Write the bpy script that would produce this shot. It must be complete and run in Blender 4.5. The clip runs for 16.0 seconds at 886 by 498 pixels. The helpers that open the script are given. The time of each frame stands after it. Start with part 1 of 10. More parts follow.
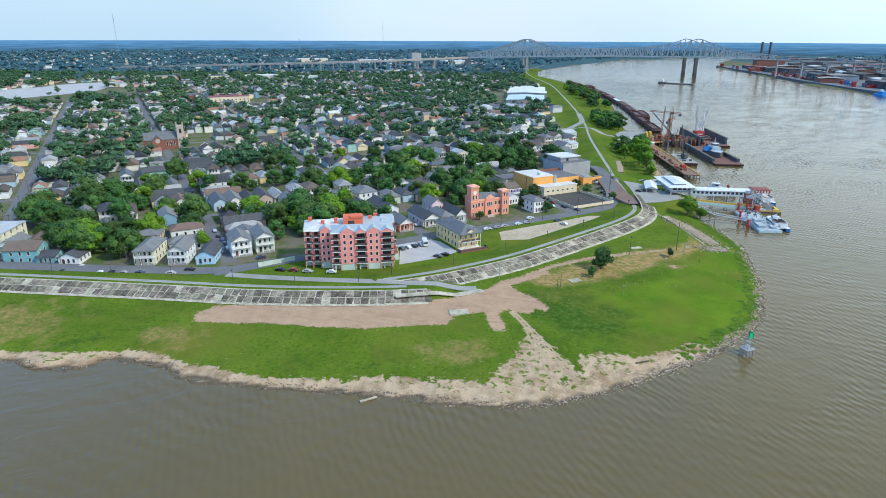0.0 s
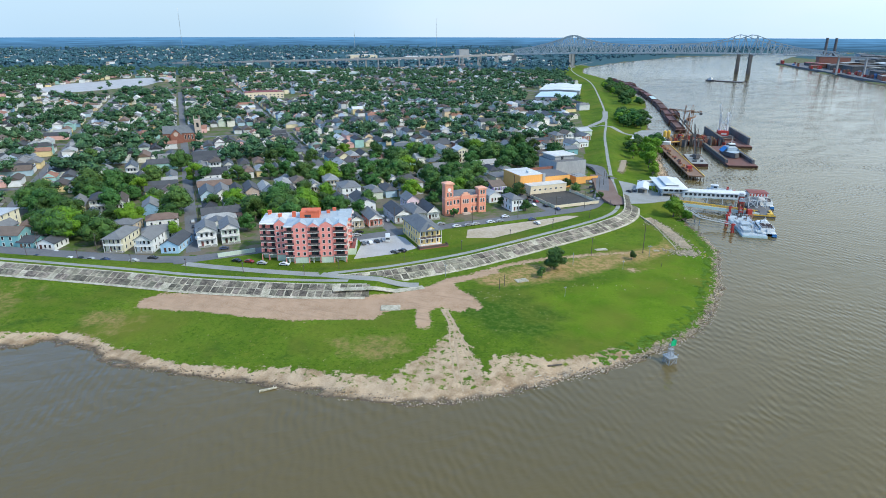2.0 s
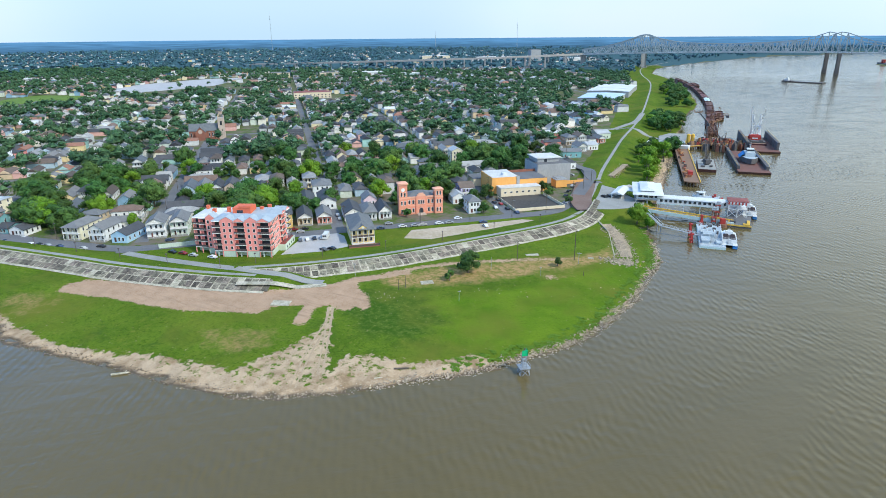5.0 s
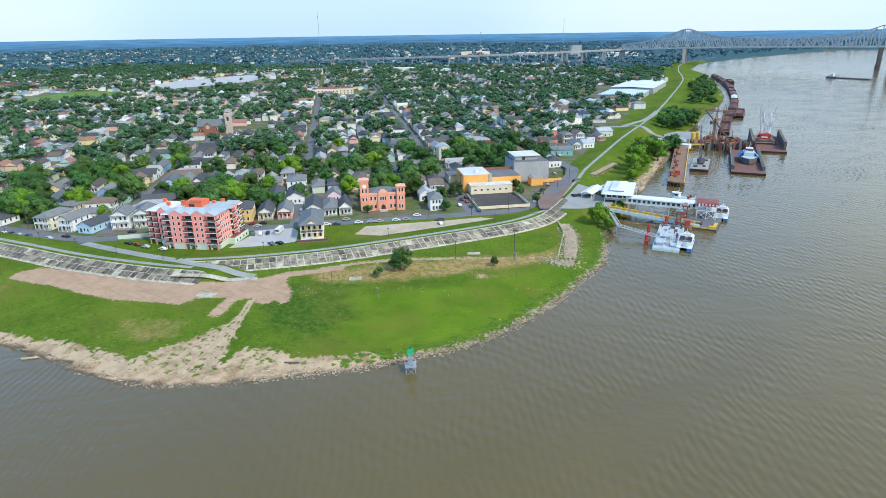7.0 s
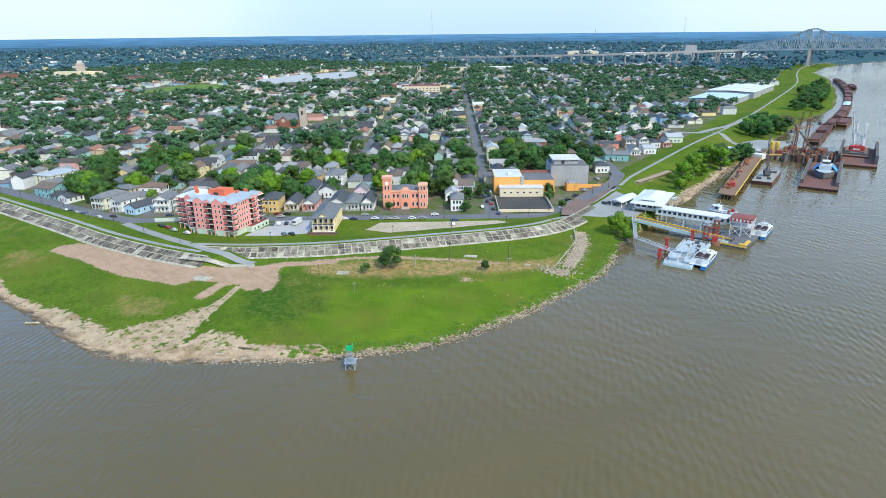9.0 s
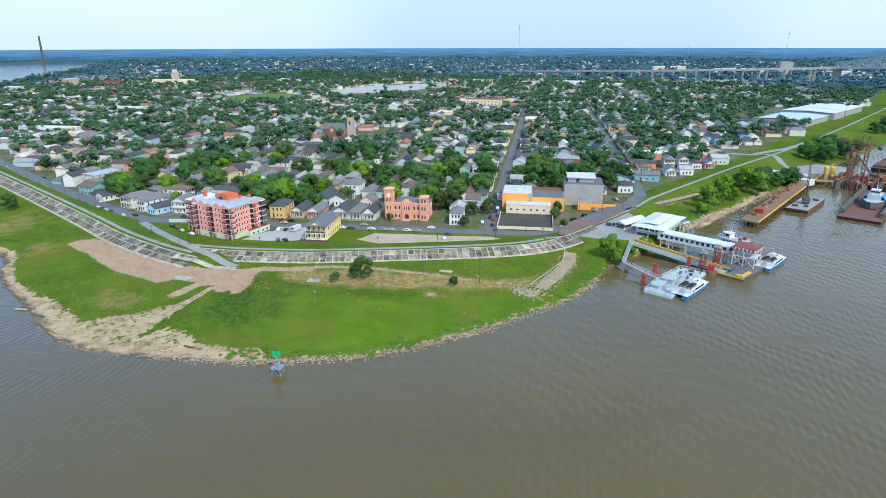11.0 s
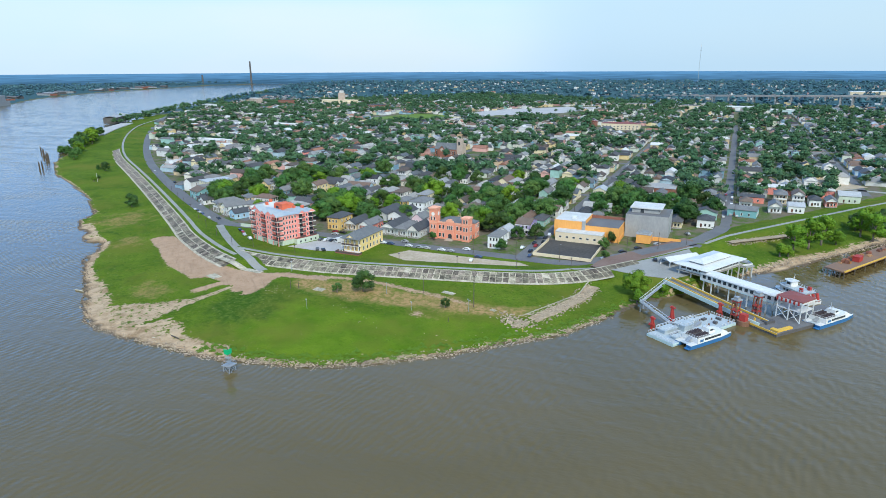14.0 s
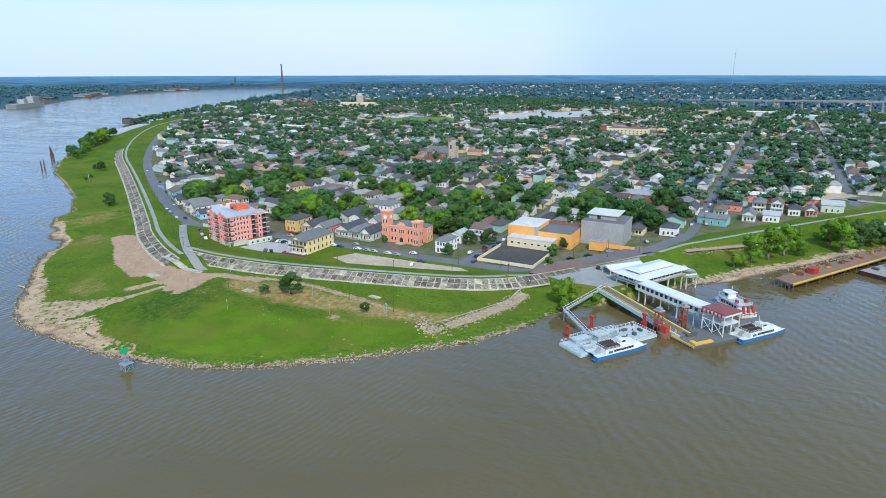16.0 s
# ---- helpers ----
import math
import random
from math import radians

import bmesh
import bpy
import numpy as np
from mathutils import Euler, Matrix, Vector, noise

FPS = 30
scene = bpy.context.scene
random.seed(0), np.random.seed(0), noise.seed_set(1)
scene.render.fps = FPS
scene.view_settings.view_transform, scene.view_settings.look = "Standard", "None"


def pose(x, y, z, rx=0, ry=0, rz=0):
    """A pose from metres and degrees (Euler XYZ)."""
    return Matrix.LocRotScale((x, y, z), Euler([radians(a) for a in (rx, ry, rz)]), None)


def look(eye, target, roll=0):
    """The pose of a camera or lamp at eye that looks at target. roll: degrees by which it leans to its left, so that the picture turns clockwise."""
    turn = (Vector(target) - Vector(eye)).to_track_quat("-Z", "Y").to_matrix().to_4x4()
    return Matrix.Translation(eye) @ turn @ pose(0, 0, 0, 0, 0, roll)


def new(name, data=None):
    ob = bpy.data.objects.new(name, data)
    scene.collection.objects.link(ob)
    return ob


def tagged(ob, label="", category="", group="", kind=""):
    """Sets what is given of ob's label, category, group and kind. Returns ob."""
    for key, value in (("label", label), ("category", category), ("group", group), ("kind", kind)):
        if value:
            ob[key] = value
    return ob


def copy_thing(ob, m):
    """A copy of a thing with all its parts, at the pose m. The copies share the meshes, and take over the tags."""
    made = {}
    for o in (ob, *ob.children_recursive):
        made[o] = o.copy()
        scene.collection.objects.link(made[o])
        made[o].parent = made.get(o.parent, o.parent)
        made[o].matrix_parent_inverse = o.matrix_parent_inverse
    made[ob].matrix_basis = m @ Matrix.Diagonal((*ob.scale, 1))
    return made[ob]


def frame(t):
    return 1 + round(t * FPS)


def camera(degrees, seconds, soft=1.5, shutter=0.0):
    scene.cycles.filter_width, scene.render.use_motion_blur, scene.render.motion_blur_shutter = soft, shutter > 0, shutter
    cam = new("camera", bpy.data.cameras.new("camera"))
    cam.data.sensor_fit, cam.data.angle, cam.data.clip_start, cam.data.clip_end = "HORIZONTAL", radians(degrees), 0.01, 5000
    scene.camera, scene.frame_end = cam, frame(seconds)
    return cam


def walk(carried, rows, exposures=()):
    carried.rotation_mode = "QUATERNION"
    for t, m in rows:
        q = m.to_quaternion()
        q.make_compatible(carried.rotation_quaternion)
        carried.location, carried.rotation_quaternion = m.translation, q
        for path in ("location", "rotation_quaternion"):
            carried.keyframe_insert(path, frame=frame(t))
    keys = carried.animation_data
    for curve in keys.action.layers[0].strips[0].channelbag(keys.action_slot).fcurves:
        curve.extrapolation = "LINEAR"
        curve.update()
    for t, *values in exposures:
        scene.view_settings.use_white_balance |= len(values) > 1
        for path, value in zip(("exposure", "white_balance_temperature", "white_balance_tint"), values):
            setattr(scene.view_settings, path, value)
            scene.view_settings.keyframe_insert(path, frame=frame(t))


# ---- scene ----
cam = camera(71.3, 16.0, soft=0.6)
PATH = [
    (0, (-0.31, -1.28, 102.08), (-0.302, 0.47, 101.479), 0.24),
    (0.5, (10.85, -1.06, 102.28), (10.82, 0.688, 101.68), 0.21),
    (1, (22.16, -0.8, 102.36), (22.069, 0.945, 101.752), 0.11),
    (1.5, (33.72, -0.36, 102.32), (33.604, 1.382, 101.713), 0.13),
    (2, (45.52, 0.37, 102.26), (45.366, 2.111, 101.649), 0.11),
    (2.5, (57.6, 1.46, 102.21), (57.4, 3.199, 101.603), 0.18),
    (3, (69.87, 2.94, 102.17), (69.641, 4.67, 101.563), 0.08),
    (3.5, (82.21, 4.83, 102.13), (81.961, 6.557, 101.519), -0.02),
    (4, (94.48, 7.19, 102.04), (94.192, 8.917, 101.436), -0.12),
    (6.3, (150.47, 20.62, 101.78), (149.97, 22.288, 101.162), -0.8),
    (6.5, (155.29, 21.99, 101.78), (154.787, 23.658, 101.163), -0.8),
    (7, (167.23, 25.91, 101.85), (166.692, 27.569, 101.233), -0.82),
    (7.5, (179.07, 30.31, 101.89), (178.463, 31.945, 101.276), -0.89),
    (8, (190.73, 35.18, 101.9), (190.051, 36.783, 101.288), -0.74),
    (8.5, (202.16, 40.58, 101.94), (201.423, 42.16, 101.329), -0.61),
    (9, (213.22, 46.49, 102.05), (212.391, 48.028, 101.431), -0.6),
    (9.2, (217.47, 49.05, 102.1), (216.609, 50.566, 101.486), -0.51),
    (11.3, (260.24, 77.82, 102.68), (259.178, 79.225, 102.113), -0.34),
    (11.5, (264.14, 80.8, 102.65), (263.067, 82.202, 102.113), -0.33),
    (12, (273.47, 88.83, 102.34), (272.328, 90.181, 101.818), -0.42),
    (12.5, (282.25, 97.4, 101.97), (281.033, 98.69, 101.448), -0.31),
    (13, (290.39, 106.43, 101.71), (289.105, 107.657, 101.191), -0.37),
    (13.5, (297.9, 115.84, 101.59), (296.558, 117.003, 101.067), -0.27),
    (14, (304.92, 125.57, 101.55), (303.515, 126.654, 101.03), -0.27),
    (14.5, (311.6, 135.51, 101.52), (310.153, 136.547, 101.007), -0.17),
    (15, (318.05, 145.56, 101.45), (316.588, 146.568, 100.937), -0.17),
    (15.5, (324.4, 155.61, 101.3), (322.932, 156.619, 100.787), -0.16),
    (16, (330.7, 165.62, 101.14), (329.236, 166.628, 100.629), -0.09),
]
walk(cam, [(t, look(eye, target, roll)) for t, eye, target, roll in PATH], exposures=[(0.0, 0.21, 6060, 7), (4.0, 0.26, 6070, 7), (6.5, 0.35, 6100, 7), (9.0, 0.38, 6160, 7), (12.0, 0.22, 6060, 6), (16.0, 0.18, 6050, 6)])

# ---- light ----
SUN_UP, SUN_TURN = 44.0, 118.0     # degrees: height, and compass turn clockwise from +y
world = bpy.data.worlds.new("sky")
world.use_nodes = True
scene.world = world
wn, wl = world.node_tree.nodes, world.node_tree.links
wn.clear()
sky = wn.new("ShaderNodeTexSky")
sky.sky_type = 'NISHITA'
sky.sun_disc = False
sky.sun_elevation, sky.sun_rotation = radians(SUN_UP), radians(SUN_TURN)
sky.air_density, sky.dust_density, sky.ozone_density = 1.3, 2.0, 2.0
# thin bright cloud over most of the sky, bluer high up in the west, with a grey-blue rain veil low in the north-west
wtc = wn.new("ShaderNodeTexCoord")
wsep = wn.new("ShaderNodeSeparateXYZ")
wl.new(wtc.outputs["Generated"], wsep.inputs[0])


def sky_math(op, a, b=0.0, c=0.0, clamp=False):
    n = wn.new("ShaderNodeMath")
    n.operation, n.use_clamp = op, clamp
    for k, v in enumerate((a, b, c)):
        if isinstance(v, float):
            n.inputs[k].default_value = v
        else:
            wl.new(v, n.inputs[k])
    return n.outputs[0]


def sky_range(v, a, b, lo, hi):
    n = wn.new("ShaderNodeMapRange")
    n.interpolation_type = 'SMOOTHSTEP'
    for name, val in (("From Min", a), ("From Max", b), ("To Min", lo), ("To Max", hi)):
        n.inputs[name].default_value = val
    wl.new(v, n.inputs["Value"])
    return n.outputs[0]


def sky_toward(turn, up):
    """How far a direction of the sky agrees with a compass turn and a height in degrees."""
    n = wn.new("ShaderNodeVectorMath")
    n.operation = 'DOT_PRODUCT'
    a, h = radians(turn), radians(up)
    n.inputs[1].default_value = (math.sin(a) * math.cos(h), math.cos(a) * math.cos(h), math.sin(h))
    wl.new(wtc.outputs["Generated"], n.inputs[0])
    return n.outputs["Value"]


def sky_mix(fac, a, b):
    n = wn.new("ShaderNodeMixRGB")
    if isinstance(fac, float):
        n.inputs[0].default_value = fac
    else:
        wl.new(fac, n.inputs[0])
    for k, v in ((1, a), (2, b)):
        if isinstance(v, tuple):
            n.inputs[k].default_value = (*v, 1)
        else:
            wl.new(v, n.inputs[k])
    return n.outputs[0]


wmap = wn.new("ShaderNodeMapping")
wmap.inputs["Scale"].default_value = (1.0, 1.0, 3.0)
wno = wn.new("ShaderNodeTexNoise")
wno.inputs["Scale"].default_value, wno.inputs["Detail"].default_value = 1.5, 5.0
wl.new(wtc.outputs["Generated"], wmap.inputs["Vector"])
wl.new(wmap.outputs["Vector"], wno.inputs["Vector"])
billow = sky_range(wno.outputs["Fac"], 0.36, 0.64, -0.22, 0.22)
high = sky_range(wsep.outputs["Z"], 0.08, 0.155, 0.0, 1.0)
white_low = sky_math('ADD', sky_math('MULTIPLY', billow, 0.5), 0.86)
white_high = sky_math('ADD', sky_math('MULTIPLY_ADD', wsep.outputs["X"], 1.0, 0.40), billow)
white = sky_math('ADD', sky_math('MULTIPLY', white_low, sky_math('SUBTRACT', 1.0, high)), sky_math('MULTIPLY', white_high, high), clamp=True)
cloud = sky_mix(white, (3.8, 8.3, 16.6), (8.0, 9.0, 9.5))
veil = sky_math('MULTIPLY', sky_range(sky_toward(-27.0, 4.0), 0.93, 0.985, 0.0, 0.72), sky_math('SUBTRACT', 1.0, high))
cloud = sky_mix(veil, cloud, (5.3, 7.3, 8.9))
glow = wn.new("ShaderNodeVectorMath")
glow.operation = 'SCALE'
wl.new(sky_mix(0.82, sky.outputs[0], cloud), glow.inputs[0])
wl.new(sky_math('MULTIPLY', sky_range(sky_toward(SUN_TURN - 35, SUN_UP), 0.25, 1.0, 1.0, 1.7), sky_range(wsep.outputs["Z"], 0.22, 0.75, 1.0, 0.58)), glow.inputs["Scale"])
wbg = wn.new("ShaderNodeBackground")
wbg.inputs["Strength"].default_value = 0.098
wout = wn.new("ShaderNodeOutputWorld")
wl.new(glow.outputs[0], wbg.inputs["Color"])
wl.new(wbg.outputs[0], wout.inputs["Surface"])

sun_data = bpy.data.lights.new("sun", "SUN")
sun_data.energy, sun_data.angle, sun_data.color = 2.6, radians(2.0), (1.0, 0.935, 0.82)
sun = new("sun", sun_data)
_az, _el = radians(SUN_TURN), radians(SUN_UP)
_to = Vector((math.sin(_az) * math.cos(_el), math.cos(_az) * math.cos(_el), math.sin(_el)))
sun.matrix_world = look(_to * 400, (0, 0, 0))


# ---- materials ----
def surf(name, col, col2=None, rough=0.8, s1=0.15, s2=2.5, bump=0.0, metal=0.0, rnd=0.0, spec=0.3, world_space=True, palette=None, island=False, streak=0.0):
    """A procedural surface: two scales of variation, optional per-object shade or palette, fine relief."""
    m = bpy.data.materials.new(name)
    m.use_nodes = True
    nt = m.node_tree
    nd, ln = nt.nodes, nt.links
    b = nd["Principled BSDF"]
    b.inputs["Roughness"].default_value = rough
    b.inputs["Metallic"].default_value = metal
    b.inputs["Specular IOR Level"].default_value = spec
    col2 = col2 or tuple(c * 0.72 for c in col)
    if world_space:
        pos = nd.new("ShaderNodeNewGeometry").outputs["Position"]
    else:
        pos = nd.new("ShaderNodeTexCoord").outputs["Object"]
    n1 = nd.new("ShaderNodeTexNoise")
    n1.inputs["Scale"].default_value, n1.inputs["Detail"].default_value = s1, 4
    n2 = nd.new("ShaderNodeTexNoise")
    n2.inputs["Scale"].default_value, n2.inputs["Detail"].default_value = s2, 3
    ln.new(pos, n1.inputs["Vector"])
    src2 = pos
    if streak:
        mp = nd.new("ShaderNodeMapping")
        mp.inputs["Scale"].default_value = (1, 1, streak)
        ln.new(pos, mp.inputs["Vector"])
        src2 = mp.outputs["Vector"]
    ln.new(src2, n2.inputs["Vector"])
    add = nd.new("ShaderNodeMath")
    add.operation = 'ADD'
    ln.new(n1.outputs["Fac"], add.inputs[0])
    ln.new(n2.outputs["Fac"], add.inputs[1])
    rng = nd.new("ShaderNodeMapRange")
    rng.inputs["From Min"].default_value, rng.inputs["From Max"].default_value = 0.75, 1.28
    ln.new(add.outputs[0], rng.inputs["Value"])
    mix = nd.new("ShaderNodeMixRGB")
    mix.inputs[1].default_value = (*col, 1)
    mix.inputs[2].default_value = (*col2, 1)
    ln.new(rng.outputs[0], mix.inputs[0])
    out = mix.outputs[0]
    rand = None
    if palette or rnd:
        rand = nd.new("ShaderNodeNewGeometry").outputs["Random Per Island"] if island else nd.new("ShaderNodeObjectInfo").outputs["Random"]
    if palette:
        ramp = nd.new("ShaderNodeValToRGB")
        ramp.color_ramp.interpolation = 'CONSTANT'
        el = ramp.color_ramp.elements
        while len(el) < len(palette):
            el.new(0.5)
        for k, c in enumerate(palette):
            el[k].position = k / len(palette)
            el[k].color = (*c, 1)
        ln.new(rand, ramp.inputs[0])
        mul = nd.new("ShaderNodeMixRGB")
        mul.blend_type = 'MULTIPLY'
        mul.inputs[0].default_value = 1
        ln.new(ramp.outputs[0], mul.inputs[1])
        ln.new(out, mul.inputs[2])
        out = mul.outputs[0]
    elif rnd:
        hs = nd.new("ShaderNodeHueSaturation")
        mr = nd.new("ShaderNodeMapRange")
        mr.inputs["To Min"].default_value, mr.inputs["To Max"].default_value = 1 - rnd, 1 + rnd
        ln.new(rand, mr.inputs["Value"])
        ln.new(mr.outputs[0], hs.inputs["Value"])
        mh = nd.new("ShaderNodeMapRange")
        mh.inputs["To Min"].default_value, mh.inputs["To Max"].default_value = 0.5 - rnd * 0.07, 0.5 + rnd * 0.05
        fr = nd.new("ShaderNodeMath")
        fr.operation = 'FRACT'
        m7 = nd.new("ShaderNodeMath")
        m7.operation = 'MULTIPLY'
        m7.inputs[1].default_value = 7.31
        ln.new(rand, m7.inputs[0])
        ln.new(m7.outputs[0], fr.inputs[0])
        ln.new(fr.outputs[0], mh.inputs["Value"])
        ln.new(mh.outputs[0], hs.inputs["Hue"])
        ln.new(out, hs.inputs["Color"])
        out = hs.outputs[0]
    ln.new(out, b.inputs["Base Color"])
    if bump:
        bp = nd.new("ShaderNodeBump")
        bp.inputs["Strength"].default_value = bump
        bp.inputs["Distance"].default_value = 0.1
        ln.new(n2.outputs["Fac"], bp.inputs["Height"])
        ln.new(bp.outputs[0], b.inputs["Normal"])
    return m


WALLS = [(0.82, 0.81, 0.78), (0.80, 0.77, 0.68), (0.78, 0.79, 0.80), (0.60, 0.62, 0.62), (0.80, 0.64, 0.34), (0.62, 0.68, 0.58), (0.46, 0.60, 0.70),
         (0.83, 0.82, 0.80), (0.70, 0.54, 0.36), (0.74, 0.44, 0.40), (0.36, 0.58, 0.54), (0.80, 0.78, 0.74), (0.55, 0.44, 0.36), (0.82, 0.72, 0.48), (0.68, 0.70, 0.72), (0.26, 0.42, 0.56)]
ROOFS = [(0.071, 0.074, 0.082), (0.109, 0.113, 0.122), (0.168, 0.172, 0.181), (0.109, 0.088, 0.076), (0.055, 0.057, 0.066), (0.160, 0.126, 0.105), (0.126, 0.143, 0.160), (0.286, 0.294, 0.302), (0.076, 0.076, 0.080),
         (0.101, 0.102, 0.109), (0.084, 0.088, 0.097), (0.210, 0.210, 0.210), (0.336, 0.336, 0.328), (0.235, 0.231, 0.227), (0.386, 0.382, 0.370), (0.202, 0.139, 0.109)]
W1, W2 = (1, 1, 1), (0.82, 0.80, 0.77)
M_WALL = surf("painted_clapboard", W1, W2, 0.75, 0.4, 3.0, palette=WALLS, streak=0.3)
M_ROOF = surf("shingle_roof", W1, (0.72, 0.72, 0.72), 0.85, 0.35, 3.0, 0.2, palette=ROOFS)
M_FARWALL = surf("far_painted_walls", W1, W2, 0.75, 0.4, 3.0, palette=WALLS, island=True)
M_FARROOF = surf("far_roofs", W1, (0.75, 0.75, 0.75), 0.85, 0.3, 2.0, palette=ROOFS + [(0.62, 0.63, 0.64), (0.33, 0.17, 0.12)], island=True)
M_TRIM = surf("white_trim", (0.78, 0.77, 0.74), (0.66, 0.65, 0.61), 0.6, 0.6, 4)
M_PANE = surf("dark_window_glass", (0.030, 0.036, 0.042), (0.05, 0.06, 0.07), 0.12, 0.3, 1.0, spec=0.6)
M_DOOR = surf("door_paint", (0.16, 0.08, 0.05), (0.10, 0.06, 0.05), 0.5, rnd=0.5)
M_ASPHALT = surf("asphalt", (0.125, 0.127, 0.135), (0.17, 0.17, 0.172), 0.9, 0.08, 1.2, 0.1)
M_ASPHALT_D = surf("dark_lot_asphalt", (0.055, 0.052, 0.048), (0.095, 0.085, 0.075), 0.9, 0.06, 0.8, 0.1)
M_BRICKROAD = surf("reddish_paving", (0.17, 0.105, 0.080), (0.22, 0.155, 0.125), 0.9, 0.08, 1.2, 0.1)
M_CONC = surf("concrete", (0.33, 0.325, 0.30), (0.25, 0.245, 0.22), 0.85, 0.12, 1.5, 0.15)
M_CONC_L = surf("pale_concrete", (0.56, 0.50, 0.39), (0.24, 0.225, 0.15), 0.85, 0.28, 1.3, 0.2)
M_GRAVEL = surf("pale_gravel", (0.46, 0.45, 0.45), (0.36, 0.35, 0.34), 0.95, 0.1, 1.6, 0.2)
M_SANDLOT = surf("sandy_lot", (0.50, 0.41, 0.31), (0.36, 0.29, 0.19), 0.95, 0.09, 0.9, 0.2)
M_PANEL = surf("weathered_revetment_slab", (0.075, 0.066, 0.052), (0.30, 0.265, 0.195), 0.9, 0.30, 1.1, 0.3, rnd=0.45)
M_ROCK = surf("riprap_rock", (0.47, 0.385, 0.28), (0.22, 0.175, 0.12), 0.9, 0.5, 2.0, 0.4, rnd=0.25, island=True)
M_LEAF = surf("leaves", (0.030, 0.080, 0.020), (0.078, 0.156, 0.034), 0.7, 0.25, 1.3, rnd=0.35, spec=0.2)
M_LEAF_Y = surf("light_leaves", (0.085, 0.180, 0.012), (0.150, 0.265, 0.020), 0.7, 0.25, 1.3, rnd=0.2, spec=0.2)
# woods of the far plain: distance haze mixed into the leaf colour as blue-grey
M_FARWOOD_HAZE = surf("hazed_far_wood_leaves", (0.046, 0.106, 0.142), (0.086, 0.160, 0.178), 0.8, 0.004, 0.05, rnd=0.45, island=True, spec=0.1)
# leaf green of the farther trees, with a little blue haze in the colour
M_FARLEAF_HAZE = surf("hazed_far_leaves", (0.032, 0.086, 0.044), (0.080, 0.150, 0.066), 0.8, 0.02, 0.3, rnd=0.4, island=True, spec=0.15)
M_WETROCK = surf("wet_dark_stone", (0.105, 0.080, 0.055), (0.26, 0.205, 0.14), 0.7, 0.5, 2.0, 0.4, rnd=0.35, island=True)
M_BLUEROOF = surf("pale_blue_sheet_roof", (0.50, 0.62, 0.70), (0.42, 0.54, 0.62), 0.55, 0.05, 0.6)
M_LAWN = surf("mown_lawn", (0.15, 0.23, 0.045), (0.11, 0.17, 0.035), 0.95, 0.05, 0.4, spec=0.1)
M_RUBBLE = surf("tan_rubble_concrete", (0.46, 0.35, 0.235), (0.23, 0.18, 0.11), 0.9, 0.4, 2.0, 0.4)
M_BARK = surf("bark", (0.14, 0.11, 0.085), (0.22, 0.19, 0.16), 0.9, 1.0, 5.0, 0.3)
M_PINK = surf("salmon_pink_stucco", (0.86, 0.33, 0.285), (0.78, 0.29, 0.25), 0.8, 0.15, 2.0, streak=0.3)
M_ORANGERED = surf("orange_red_stucco", (0.70, 0.17, 0.085), (0.60, 0.14, 0.075), 0.8, 0.15, 2.0)
M_MINT = surf("pale_green_plaster", (0.56, 0.64, 0.53), (0.46, 0.53, 0.44), 0.8, 0.15, 2.0, streak=0.3)
M_METALROOF = surf("blue_grey_metal_roof", (0.36, 0.41, 0.44), (0.46, 0.50, 0.52), 0.45, 0.12, 1.2, metal=0.2, spec=0.5)
M_RAIL = surf("dark_railing", (0.085, 0.065, 0.065), (0.12, 0.09, 0.09), 0.5, 0.8, 4)
M_YELLOW = surf("pale_yellow_clapboard", (0.82, 0.63, 0.28), (0.76, 0.57, 0.25), 0.75, 0.3, 3.0, streak=0.3)
M_SLATE = surf("dark_slate_shingle", (0.115, 0.125, 0.135), (0.17, 0.18, 0.185), 0.85, 0.4, 3.0, 0.2)
M_COURT = surf("terracotta_brick", (0.78, 0.33, 0.22), (0.68, 0.275, 0.18), 0.85, 0.2, 2.5, 0.1)
M_COURT_T = surf("pale_terracotta_trim", (0.80, 0.42, 0.29), (0.68, 0.34, 0.23), 0.8, 0.3, 2.5)
M_ORANGE = surf("orange_stucco", (0.80, 0.40, 0.115), (0.72, 0.35, 0.10), 0.8, 0.12, 1.5, streak=0.3)
M_GREYPANEL = surf("grey_concrete_cladding", (0.36, 0.37, 0.375), (0.29, 0.30, 0.305), 0.7, 0.1, 1.0, streak=0.4)
M_WHITEROOF = surf("white_membrane_roof", (0.66, 0.66, 0.64), (0.50, 0.49, 0.46), 0.7, 0.09, 0.7)
M_WHITE = surf("white_painted_metal", (0.70, 0.71, 0.70), (0.56, 0.57, 0.56), 0.45, 0.12, 1.2, spec=0.4)
M_CREAM = surf("cream_plaster", (0.72, 0.62, 0.45), (0.64, 0.54, 0.38), 0.8, 0.15, 1.5)
M_BRICK = surf("red_brown_brick", (0.30, 0.125, 0.085), (0.22, 0.10, 0.075), 0.9, 0.3, 2.0)
M_STONE = surf("pale_stone", (0.52, 0.42, 0.35), (0.42, 0.34, 0.28), 0.9, 0.3, 2.0)
M_STEEL = surf("bridge_steel", (0.38, 0.43, 0.45), (0.30, 0.34, 0.36), 0.6, 0.02, 0.2)
M_PIER = surf("bridge_pier_concrete", (0.42, 0.40, 0.37), (0.34, 0.32, 0.30), 0.9, 0.03, 0.3)
M_DARKPIER = surf("dark_stone_pier", (0.085, 0.085, 0.085), (0.13, 0.125, 0.12), 0.9, 0.03, 0.3)
M_RUST = surf("rusty_steel", (0.17, 0.075, 0.045), (0.24, 0.14, 0.09), 0.85, 0.15, 1.5, 0.2)
